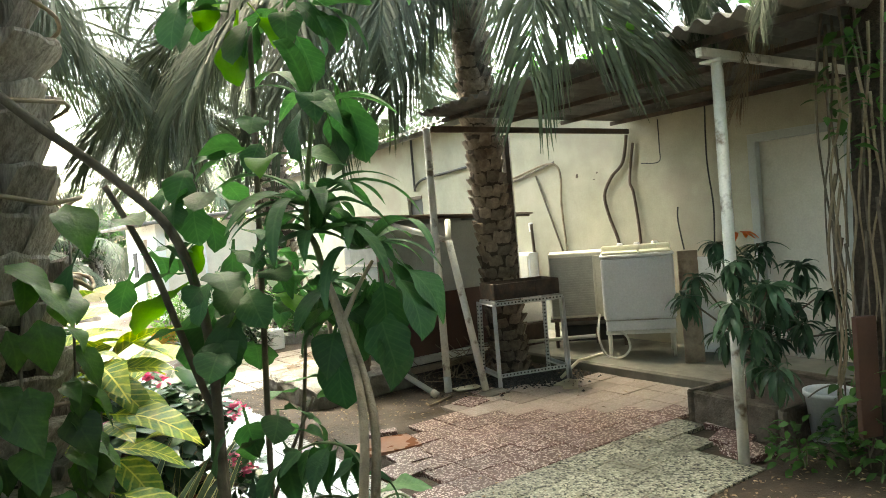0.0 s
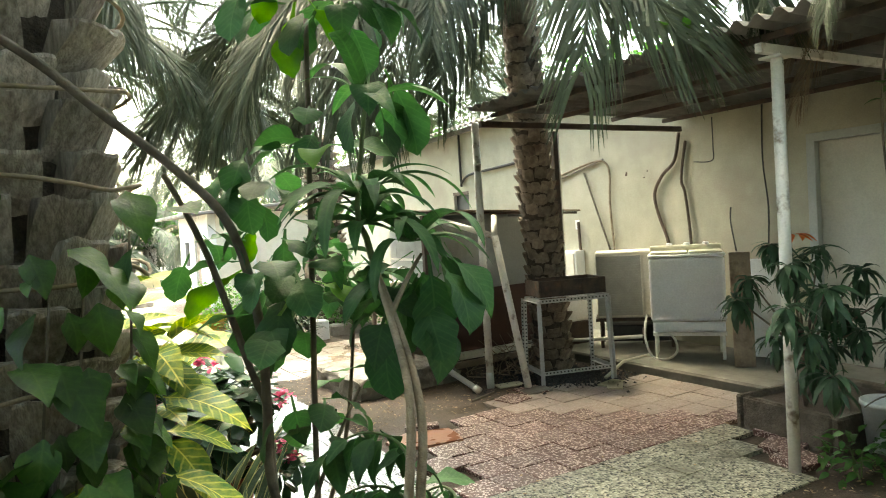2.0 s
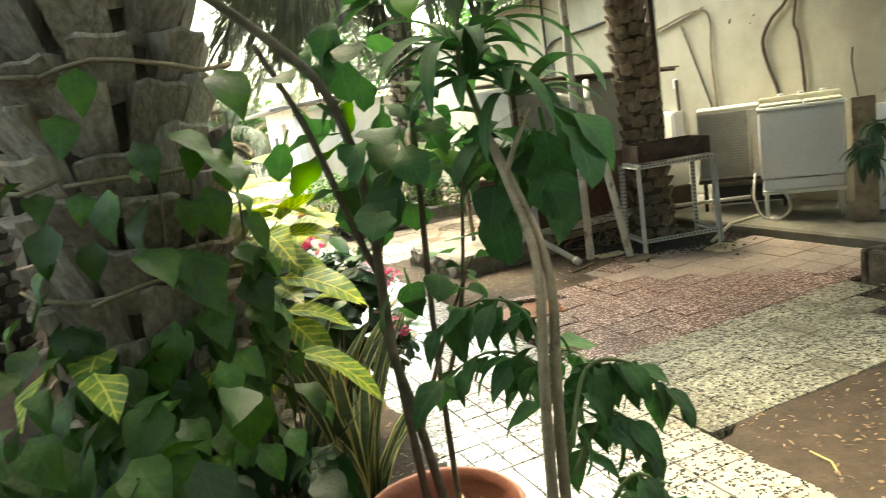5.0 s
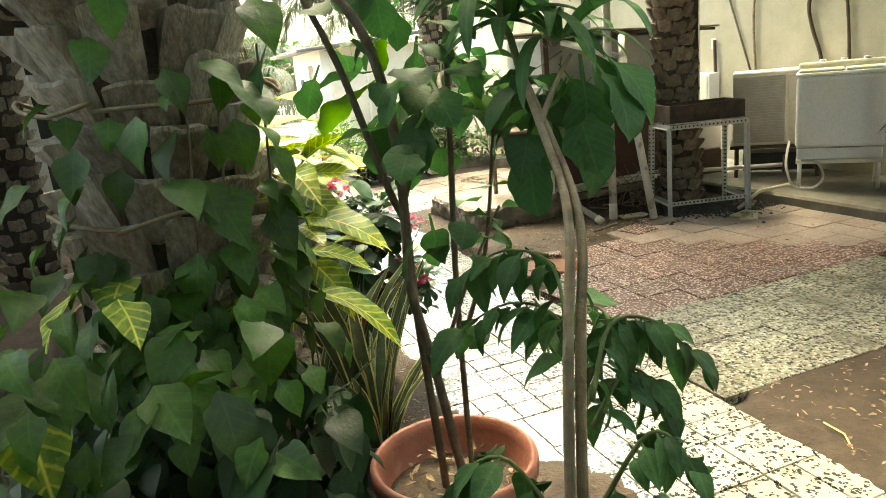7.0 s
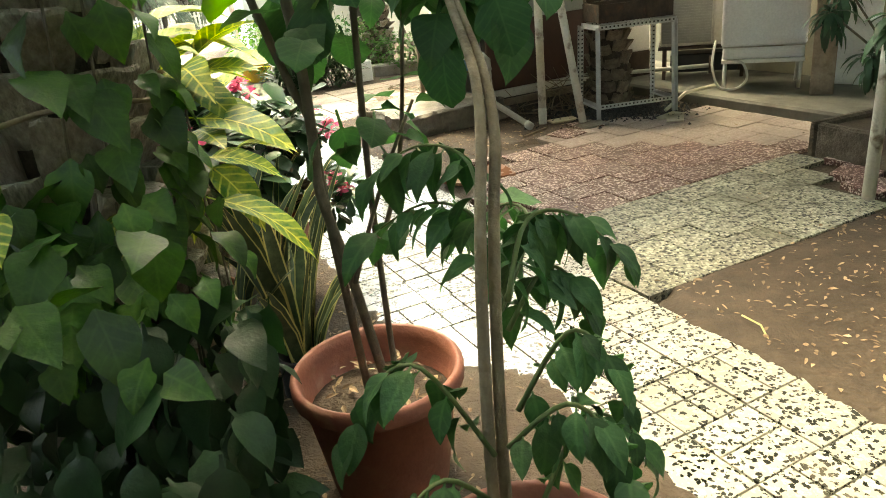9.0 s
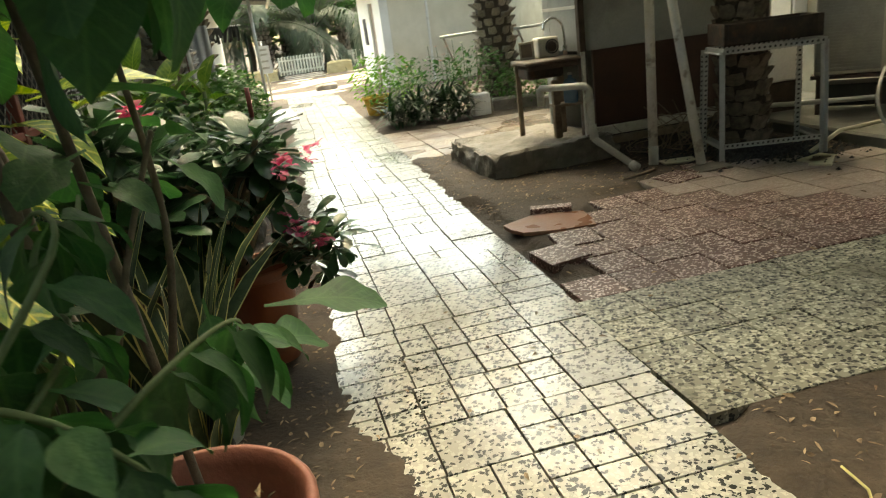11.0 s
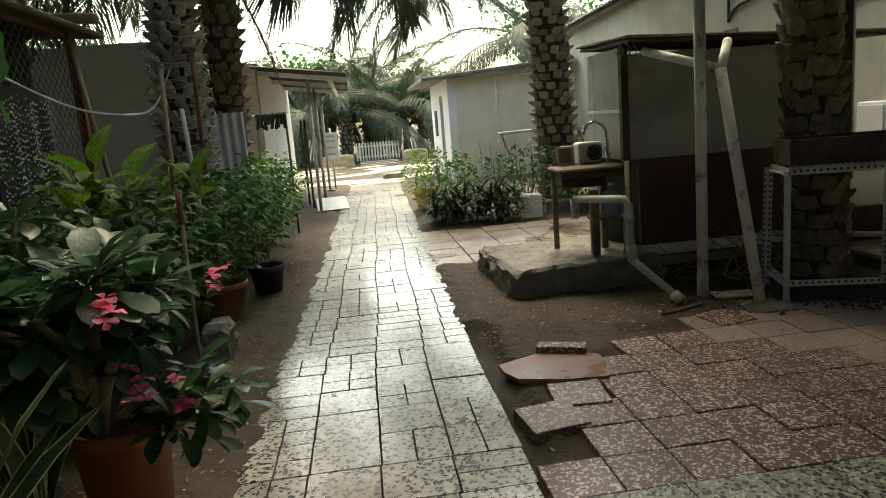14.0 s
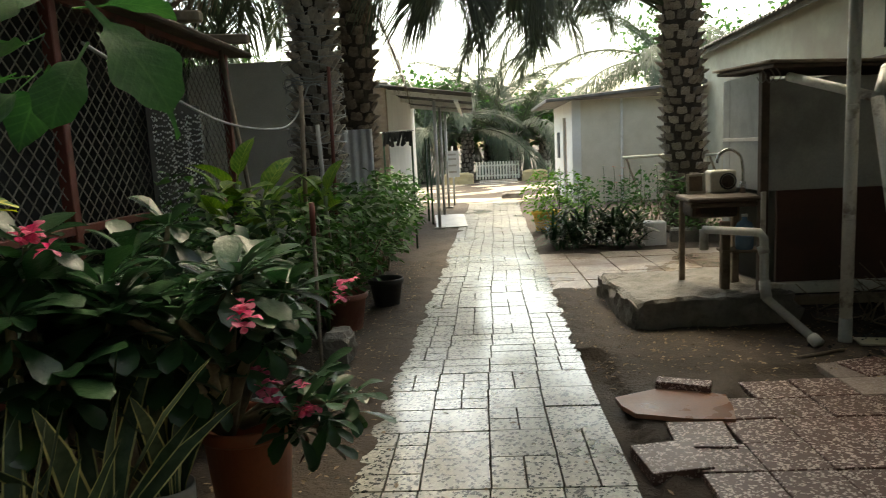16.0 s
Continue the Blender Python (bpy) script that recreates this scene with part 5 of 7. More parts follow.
def date_palm(label, foot, top, radius, stub, rows, round_, fronds, seed, joined=False, group="date palms", stub_mt=None, stop=None, shape=scale_mesh):
    """A palm: tapered fibrous trunk, spiral of cut leaf bases, fronds given as (azimuth, variant, size, sink)."""
    rr = random.Random(seed)
    p = thing("date_palm", label, "palm tree", Matrix.Translation(foot), group)
    foot, top = Vector(foot), Vector(top)
    ax = top - foot
    line = [ax * (i / 8) for i in range(9)]
    child("trunk", Buf().tube(line, [radius * (1.08 - 0.16 * i / 8) for i in range(9)], 18).mesh("trunk", BARK_CORE, True), p)
    mt = stub_mt or BARK
    protos = [shape(stub[0] * k, stub[1] * j, stub[2] * i) for k, j, i in ((1, 1, 1), (0.9, 1.15, 0.8), (1.08, 0.9, 1.2), (0.95, 1.05, 1.0))]
    metas = [mesh_of("leaf_base", vs, fs, mt) for vs, fs in protos]
    buf = Buf()
    for r in range(rows):
        t = (r + 0.3) / rows
        if stop and t > stop:
            break
        for k in range(round_):
            a = 2 * math.pi * (k + 0.5 * (r % 2) + 0.13 * r) / round_ + rr.uniform(-.1, .1)
            c = ax * t + Vector((math.sin(a), -math.cos(a), 0)) * radius * (1.02 - 0.16 * t)
            m = Matrix.Translation(c + Vector((0, 0, rr.uniform(-.02, .02)))) @ Matrix.Rotation(a, 4, "Z") @ Matrix.Rotation(radians(rr.uniform(-6, 10)), 4, "X") @ Matrix.Rotation(radians(rr.uniform(-7, 7)), 4, "Y")
            if joined:
                buf.add(*protos[rr.randrange(4)], m)
            else:
                child("leaf_base", metas[rr.randrange(4)], p, m)
    if joined:
        tagged(child("ragged_bark", buf.mesh("ragged_bark", mt), p), kind="stuff")
    for az, var, size, sink in fronds:
        child("frond", FRONDS[var], p, turn(ax - Vector((0, 0, sink)) + Vector((-math.sin(radians(az)), math.cos(radians(az)), 0)) * radius * 0.6, az, rr.uniform(-6, 6), rr.uniform(-25, 25), size))
    return p


def crown(n, seed, size=1.0, low=True, variants=(0, 1, 2, 3)):
    rr = random.Random(seed)
    return [(360 * i / n * 2.4 + rr.uniform(-15, 15), variants[i % len(variants)], size * rr.uniform(0.9, 1.1), rr.uniform(0, 0.25)) for i in range(n)]


# the great trunk beside the start, its crown far above
date_palm("huge rough date palm trunk with broad cut leaf bases and vines", (-1.03, 2.12, -0.05), (-1.13, 2.2, 4.9), 0.195, (0.135, 0.155, 0.1), 42, 9,
          [(a * 20 + 7, (0, 1, 3, 2)[a % 4], 1.25, 0.1 * (a % 3)) for a in range(18)], 21, False, "date palms", None, 0.75, stub_mesh)
date_palm("date palm with rounded scaly trunk beside the grill", (1.62, 7.22, -0.05), (1.45, 7.35, 4.3), 0.165, (0.145, 0.13, 0.05), 36, 8,
          [(170, 3, 1.3, 0), (181, 3, 1.3, 0.1), (190, 3, 1.25, 0), (176, 3, 1.2, 0.3), (228, 1, 0.95, 0), (150, 3, 0.9, 0.1), (120, 1, 1.2, 0), (100, 3, 1.3, 0), (85, 3, 1.35, 0.1), (112, 3, 1.2, 0.2), (70, 3, 1.3, 0), (92, 1, 1.3, 0), (60, 0, 1.2, 0), (20, 1, 1, 0), (330, 0, 1, 0), (290, 1, 1, 0), (255, 3, 0.9, 0), (130, 2, 1, 0), (128, 3, 1.25, 0.1), (138, 3, 1.2, 0.25), (146, 3, 1.3, 0), (158, 3, 1.15, 0.2), (118, 3, 1.3, 0.3), (104, 3, 1.35, 0.3), (134, 1, 1.3, 0.1), (152, 1, 1.2, 0), (95, 3, 1.3, 0.5), (80, 3, 1.4, 0.4), (124, 3, 1.05, 0.5), (132, 3, 1.1, 0.4), (141, 3, 1.0, 0.5), (149, 3, 1.1, 0.35), (163, 3, 1.0, 0.3), (128, 1, 1.2, 0.5)], 22, False, "date palms", BARK_SCALY)
date_palm("leaning date palm with a dense crown by the long house", (-0.85, 11.75, -0.05), (-0.95, 11.85, 3.05), 0.24, (0.13, 0.11, 0.1), 26, 9,
          [(70, 5, 1.0, 0), (95, 5, 1.1, 0), (112, 5, 1.0, 0.1), (60, 2, 1.2, 0), (130, 2, 1.1, 0), (155, 5, 0.9, 0), (85, 2, 1.1, 0), (122, 5, 1.15, 0), (103, 0, 1.1, 0), (40, 5, 1, 0), (15, 5, 1, 0), (340, 5, 1, 0), (300, 5, 1, 0), (270, 5, .9, 0), (235, 5, .9, 0), (190, 2, .9, 0), (320, 2, 1, 0), (280, 2, 1, 0), (140, 5, 1, 0.15), (210, 5, 0.9, 0), (78, 5, 1.1, 0.2), (250, 2, 1, 0), (66, 1, 1.1, 0), (88, 1, 1.1, 0.1), (100, 1, 1.15, 0), (118, 1, 1.1, 0.1), (136, 0, 1.1, 0), (150, 0, 1.0, 0), (108, 3, 0.9, 0), (82, 0, 1.2, 0), (165, 5, 1.0, 0), (178, 0, 1.0, 0), (225, 0, 1.1, 0), (260, 0, 1.1, 0)], 23, True)
date_palm("tall date palm with ragged pale leaf bases and wires", (-3.29, 7.08, -0.05), (-3.24, 7.12, 3.9), 0.165, (0.1, 0.11, 0.085), 44, 9,
          [(330, 3, 1.0, 0), (300, 3, 0.9, 0.1), (262, 3, 0.85, 0.1), (290, 5, 0.9, 0), (200, 1, 1, 0), (160, 3, 1, 0), (120, 3, 1, 0), (60, 1, 1, 0), (20, 3, 1, 0), (250, 1, 0.9, 0), (225, 2, 1, 0), (340, 0, 1, 0), (75, 3, 1.2, 0.6), (95, 3, 1.3, 0.5), (110, 3, 1.1, 0.8), (130, 4, 1.2, 0.7), (150, 3, 1.0, 0.7), (60, 3, 1.1, 0.8), (85, 1, 1.2, 0.9), (120, 1, 1.1, 0.8)], 24, True, "date palms", BARK_PALE)
date_palm("date palm behind the pen with dry hanging fronds", (-4.21, 5.91, -0.05), (-4.1, 5.85, 4.0), 0.19, (0.13, 0.12, 0.07), 30, 8,
          [(a * 24, (1, 3, 0, 4, 5)[a % 5], 1.15, 0.1 * (a % 3)) for a in range(15)] + [(200, 3, 1.3, 0), (215, 3, 1.3, 0.1), (230, 1, 1.3, 0), (245, 3, 1.2, 0), (188, 4, 1.1, 0.2)], 27, True)
date_palm("dark date palm trunk behind its neighbour", (-3.84, 8.36, -0.05), (-3.62, 8.42, 3.8), 0.18, (0.12, 0.1, 0.08), 34, 8,
          [(300, 3, 1.0, 0), (270, 3, 0.95, 0), (320, 5, 1.1, 0), (258, 3, 0.9, 0.1), (310, 3, 0.9, 0.2), (345, 3, 1, 0), (10, 1, 1, 0), (240, 3, 1, 0), (200, 1, 1, 0), (285, 0, 1.1, 0), (60, 1, 1, 0), (150, 1, 1, 0)], 25, True, "date palms", BARK_SCALY)
for i, (u, v, h, k) in enumerate(((24.2, -2.6, 1.6, 1.5), (25.2, -0.9, 2.0, 1.6), (24.6, 0.9, 1.7, 1.6), (26.5, 2.2, 1.5, 1.5), (23.5, -5.5, 2.0, 1.4), (18.5, 5.0, 3.4, 1.4), (28.0, 0.0, 2.4, 1.8), (27.0, -3.6, 2.4, 1.7))):
    q = place(u, v, -0.05)
    date_palm("bushy green date palm beyond the picket fence", q, q + Vector((0.1, 0, h)), 0.22, (0.14, 0.16, 0.08), 12, 8, crown(15, 40 + i, k, True, (0, 1, 2, 1, 3) if i % 2 else (2, 0, 1, 2)), 60 + i, True, "palms beyond the fence")
# tall palms: few rise behind the buildings, most are added unseen to shade the yard
for i, (x, y, h, k) in enumerate(((2.6, 12.8, 5.2, 1.2), (4.6, 8.2, 6.2, 1.7), (-6.0, 6.5, 5.6, 1.7), (5.6, 3.9, 6.0, 1.8), (4.3, 6.2, 6.4, 1.7), (-4.9, 2.9, 5.8, 1.8), (1.4, -1.5, 5.6, 1.7), (2.9, 0.4, 5.0, 1.35), (-2.6, -0.6, 4.8, 1.35), (-5.5, 4.6, 4.8, 1.3), (-0.9, -1.1, 4.8, 1.4), (-4.2, 0.4, 4.8, 1.3), (3.4, 17.0, 4.6, 1.2))):
    q = Vector((x, y, -0.05))
    date_palm("tall date palm round the yard, mostly added out of view as shade", q, q + Vector((0.1, 0.1, h)), 0.2, (0.13, 0.12, 0.07), 30, 8, crown(20, 80 + i, k, True, (0, 1, 5, 2)), 70 + i, True, "tall palms behind")


# far wood, and unseen trees (u below 0) added behind the start to shade it
def far_trees():
    rr = random.Random(99)
    for k, (u, v, h, w) in enumerate(((32, -9, 6, 4), (30, 9, 7, 4.5), (20, 11, 6.5, 4), (10, 12, 6.5, 4), (26, -13, 7, 5), (14, -11, 6.5, 4), (5, -10, 6, 4), (2, 11.5, 6.5, 4), (-9, -4, 7.5, 4.5), (-9.5, 1, 7.5, 4.5), (-9, 6, 7.5, 4.5), (-5, -8.5, 7, 4.5), (26.5, -4.5, 3.6, 3.6), (27.5, -1.5, 3.8, 3.8), (27, 1.5, 3.6, 3.6), (29, -3, 4.4, 4.4), (26, -7.5, 4, 4))):
        t = thing("garden_tree", "leafy green tree beyond the yard", "tree", along(u, v, -0.05), "trees beyond the yard")
        limbs = Buf()
        limbs.tube(smooth_line([(0, 0, 0), (0.1, 0, h * 0.25), (0, 0.1, h * 0.5)], 3), 0.14, 8)
        tips = []
        for i in range(7):
            a = i * 0.9
            tip = (math.cos(a) * w * 0.35, math.sin(a) * w * 0.35, h * rr.uniform(0.55, 0.85))
            limbs.tube(smooth_line([(0, 0.05, h * 0.4), (tip[0] * .5, tip[1] * .5, h * 0.55), tip], 3), 0.05, 6)
            tips.append(tip)
        child("trunk", limbs.mesh("trunk", STEM_DARK, True), t)
        b = Buf()
        for _ in range(3000):
            c = rr.choice(tips)
            p = Vector(c) + Vector((rr.gauss(0, w * 0.17), rr.gauss(0, w * 0.17), rr.gauss(0, h * 0.11)))
            s = rr.uniform(0.12, 0.26)
            b.add([(-s * .4, 0, 0), (0, -s * .1, .03), (s * .4, 0, 0), (0, s, -0.05)], [(0, 1, 2, 3)], turn(p, rr.uniform(0, 360), rr.uniform(-70, 40), rr.uniform(-60, 60)))
        tagged(child("crown", b.mesh("crown", LEAF_HEDGE), t), kind="stuff")


far_trees()

# ---- creeper on and round the great trunk ----
def vine():
    rr = random.Random(31)
    t = thing("creeper", "heart-leaved creeper climbing the date palm trunk", "climbing plant")
    metas = leaf_meshes("leaf", LEAF_VINE, [(0.105, 0.09, "heart", 0.5, 0.25, 0.02), (0.09, 0.072, "heart", 0.8, 0.35, 0.02), (0.12, 0.095, "heart", 0.4, 0.2, 0.02), (0.075, 0.062, "heart", 0.6, 0.35, 0.02)])
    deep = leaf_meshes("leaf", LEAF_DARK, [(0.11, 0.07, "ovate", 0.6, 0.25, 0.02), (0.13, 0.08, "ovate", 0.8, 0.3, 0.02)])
    gold = leaf_meshes("leaf", LEAF_VARIEG, [(0.13, 0.1, "heart", 0.5, 0.2, 0.02), (0.11, 0.09, "heart", 0.7, 0.25, 0.02)])
    for k in range(9):
        a = rr.uniform(-0.3, 2.6)
        z1 = rr.uniform(0.9, 1.5)
        pts = [(-1.04 + 0.3 * math.sin(a + 0.5 * f), 2.12 - 0.3 * math.cos(a + 0.5 * f), 0.1 + f * z1) for f in (0, .25, .5, .75, 1)]
        tube_part("stem", pts, 0.0032, STEM_DARK, t, 5, n=4)
    for _ in range(160):     # on the trunk
        a = min(1.2, rr.gauss(0.55, 0.6))
        z = abs(rr.gauss(0, 0.55)) + 0.55
        if z > 1.75:
            continue
        rad = 0.3 + rr.uniform(0, 0.05)
        c = (-1.04 + rad * math.sin(a), 2.12 - rad * math.cos(a), z)
        child("leaf", rr.choice(metas), t, turn(c, math.degrees(a) + 180 + rr.uniform(-40, 40), rr.uniform(-75, -20), rr.uniform(-30, 30), rr.uniform(0.75, 1.15)))
    for _ in range(300):     # heap before it
        f = rr.random()
        c = Vector((-1.15 + f * 0.6, 1.45 + rr.uniform(-.25, .38) + f * 0.2, rr.uniform(0.25, 1.22) - 0.2 * f))
        # glossy dark leaves below 0.9 m, their colour also standing in for the heap's shade
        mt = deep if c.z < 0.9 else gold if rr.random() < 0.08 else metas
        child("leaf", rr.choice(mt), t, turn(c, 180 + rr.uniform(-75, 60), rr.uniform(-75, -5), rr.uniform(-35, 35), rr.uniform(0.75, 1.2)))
    # filling of the heap, coloured dark for the shade between its leaves
    b = Buf()
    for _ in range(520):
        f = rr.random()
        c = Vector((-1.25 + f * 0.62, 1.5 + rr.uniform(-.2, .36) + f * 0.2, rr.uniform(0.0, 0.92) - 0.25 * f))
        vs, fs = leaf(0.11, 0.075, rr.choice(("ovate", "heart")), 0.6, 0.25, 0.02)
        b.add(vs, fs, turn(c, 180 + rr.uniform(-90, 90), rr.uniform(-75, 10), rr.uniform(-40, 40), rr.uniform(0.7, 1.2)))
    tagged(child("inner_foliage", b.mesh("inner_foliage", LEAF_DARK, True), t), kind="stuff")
    for c in ((-0.83, 1.9, 1.02), (-0.8, 1.88, 0.97), (-0.86, 1.9, 0.98)):
        child("leaf", gold[0], t, turn(c, 180 + rr.uniform(-50, 50), -40, 10, 0.8))


vine()


def twine():
    """Old twine and wire tied round the trunks."""
    rr = random.Random(6)
    for x, y, r, zs, mt in ((-1.05, 2.14, 0.3, (0.62, 0.95, 1.22, 1.5, 1.72, 1.95, 2.2), STEM_PALE), (-3.28, 7.09, 0.25, (0.9, 1.15, 1.35, 1.6, 1.9, 2.2), GALV)):
        for z in zs:
            t = thing("twine", "weathered cord tied round the palm trunk", "cord", None, "cords on the trunks")
            pts = [(x + math.sin(k * 0.42) * (r + rr.uniform(-.01, .025)), y - math.cos(k * 0.42) * (r + rr.uniform(-.01, .025)), z + rr.uniform(-.025, .025)) for k in range(16)]
            tube_part("cord", pts, 0.006, mt, t, 5, n=2)

    b = Buf()
    for k in range(46):
        z, tilt, ph = rr.uniform(0.5, 2.7), rr.uniform(-0.12, 0.12), rr.uniform(0, 6.28)
        n = rr.randrange(7, 15)
        b.tube(smooth_line([(-3.28 + math.sin(ph + j * 0.42) * (0.255 + rr.uniform(-.02, .03)), 7.09 - math.cos(ph + j * 0.42) * (0.255 + rr.uniform(-.02, .03)), z + tilt * math.sin(j * 0.42) + rr.uniform(-.03, .03)) for j in range(n)], 2), 0.005, 4)
    tagged(new("cord_tangle", b.mesh("cord_tangle", GALV)), "tangle of pale old cords round the palm trunk", "cord", kind="stuff")


twine()


def gold_shrub():
    rr = random.Random(8)
    t = thing("variegated_shrub", "yellow-green variegated shrub beside the palm", "shrub")
    metas = leaf_meshes("leaf", LEAF_VARIEG, [(0.27, 0.125, "ovate", 0.7, 0.2, 0.05), (0.24, 0.11, "ovate", 0.9, 0.25, 0.05), (0.3, 0.13, "ovate", 0.6, 0.15, 0.05)])
    for x, y, z, az, pt in ((-0.88, 2.45, 1.2, 250, 5), (-0.85, 2.4, 1.12, 235, -15), (-0.8, 2.3, 1.03, 250, -5), (-0.95, 2.6, 1.32, 240, 15), (-0.9, 2.55, 1.05, 270, -10), (-0.86, 2.25, 0.95, 215, -30), (-1.0, 2.6, 1.25, 300, 10), (-0.82, 2.4, 0.9, 240, -35), (-0.95, 2.35, 1.25, 200, 0), (-0.78, 2.2, 0.85, 260, -20)):
        child("leaf", rr.choice(metas), t, turn((x, y, z + 0.1), az, pt, rr.uniform(-20, 20), rr.uniform(0.9, 1.2)))
    for k in range(20):
        child("leaf", rr.choice(metas), t, turn((rr.uniform(-1.0, -0.74), rr.uniform(2.2, 2.65), rr.uniform(0.98, 1.3)), rr.uniform(180, 320), rr.uniform(-20, 40), rr.uniform(-20, 20), rr.uniform(0.7, 1.0)))
    for k in range(4):
        tube_part("stem", [(-0.92, 2.45, 0), (-0.92 + 0.03 * k, 2.45, 0.5), (-0.9 + 0.03 * k, 2.42 - 0.05 * k, 1.1 - 0.08 * k)], 0.008, STEM_GREEN, t, 6, n=3)


gold_shrub()
SHRUB_SPECS = [(0.15, 0.115, "lobed", 0.7, 0.2, 0.06), (0.13, 0.1, "ovate", 0.9, 0.25, 0.07), (0.17, 0.125, "lobed", 0.5, 0.15, 0.05)]


def potted_shrub():
    rr = random.Random(12)
    t = thing("tall_shrub", "tall leggy shrub with broad lobed green leaves in a pot", "shrub")
    for pts, r in (([(-0.36, 2.17, 0.3), (-0.41, 2.13, 0.7), (-0.445, 2.08, 0.95), (-0.437, 2.06, 1.12), (-0.428, 2.0, 1.3), (-0.431, 1.92, 1.46), (-0.466, 1.86, 1.61), (-0.558, 1.82, 1.724), (-0.667, 1.75, 1.83), (-0.752, 1.68, 1.92), (-0.84, 1.6, 1.99), (-0.98, 1.5, 2.09)], (0.014, 0.009)),
                   ([(-0.42, 2.18, 0.3), (-0.44, 2.1, 0.9), (-0.44, 2.08, 1.117), (-0.464, 2.05, 1.213), (-0.503, 2.0, 1.393), (-0.532, 1.96, 1.521), (-0.568, 1.93, 1.63), (-0.604, 1.9, 1.72)], (0.012, 0.007)),
                   ([(-0.34, 2.2, 0.3), (-0.33, 2.12, 0.9), (-0.3, 2.02, 1.4), (-0.28, 1.97, 1.75), (-0.26, 1.9, 2.06)], (0.009, 0.006)),
                   ([(-0.35, 2.2, 0.7), (-0.25, 2.15, 1.0), (-0.2, 2.05, 1.35)], (0.008, 0.004)),
                   ([(-0.4, 2.1, 0.7), (-0.3, 2.1, 0.95), (-0.2, 2.1, 1.15)], (0.007, 0.004)),
                   ([(-0.3, 2.02, 1.4), (-0.33, 2.3, 1.48), (-0.25, 2.66, 1.5)], (0.008, 0.004))):
        tube_part("stem", pts, r, STEM_DARK, t, 8, n=5)
    metas = leaf_meshes("leaf", LEAF_SHRUB, SHRUB_SPECS)
    bright = leaf_meshes("leaf", LEAF_BRIGHT, SHRUB_SPECS)
    groups = (((-0.25, 1.88, 2.1), (0.2, 0.1, 0.05), 26), ((-0.4, 2.02, 1.72), (0.1, 0.1, 0.07), 12), ((-0.34, 2.02, 1.52), (0.13, 0.12, 0.12), 26), ((-0.38, 2.0, 1.4), (0.11, 0.1, 0.1), 16),
              ((-0.21, 2.0, 1.45), (0.1, 0.1, 0.08), 16), ((-0.6, 1.95, 1.55), (0.1, 0.08, 0.12), 7), ((-0.24, 1.95, 1.8), (0.1, 0.08, 0.08), 8), ((-0.3, 2.7, 1.46), (0.18, 0.1, 0.08), 18), ((-0.3, 2.1, 1.08), (0.13, 0.1, 0.1), 6), ((-0.2, 2.03, 0.88), (0.16, 0.09, 0.1), 9), ((-0.33, 2.02, 1.16), (0.1, 0.08, 0.1), 8))
    for c, r, n in groups:
        for _ in range(int(n * 0.95)):
            p, q = cloud(rr, c, r)
            az = math.degrees(math.atan2(-q.x, q.y)) + rr.uniform(-60, 60)
            child("leaf", rr.choice(bright if rr.random() < 0.08 and c[2] > 1.5 else metas), t, turn(p, az, rr.uniform(-65, 10), rr.uniform(-35, 35), rr.uniform(0.5, 0.88)))


potted_shrub()


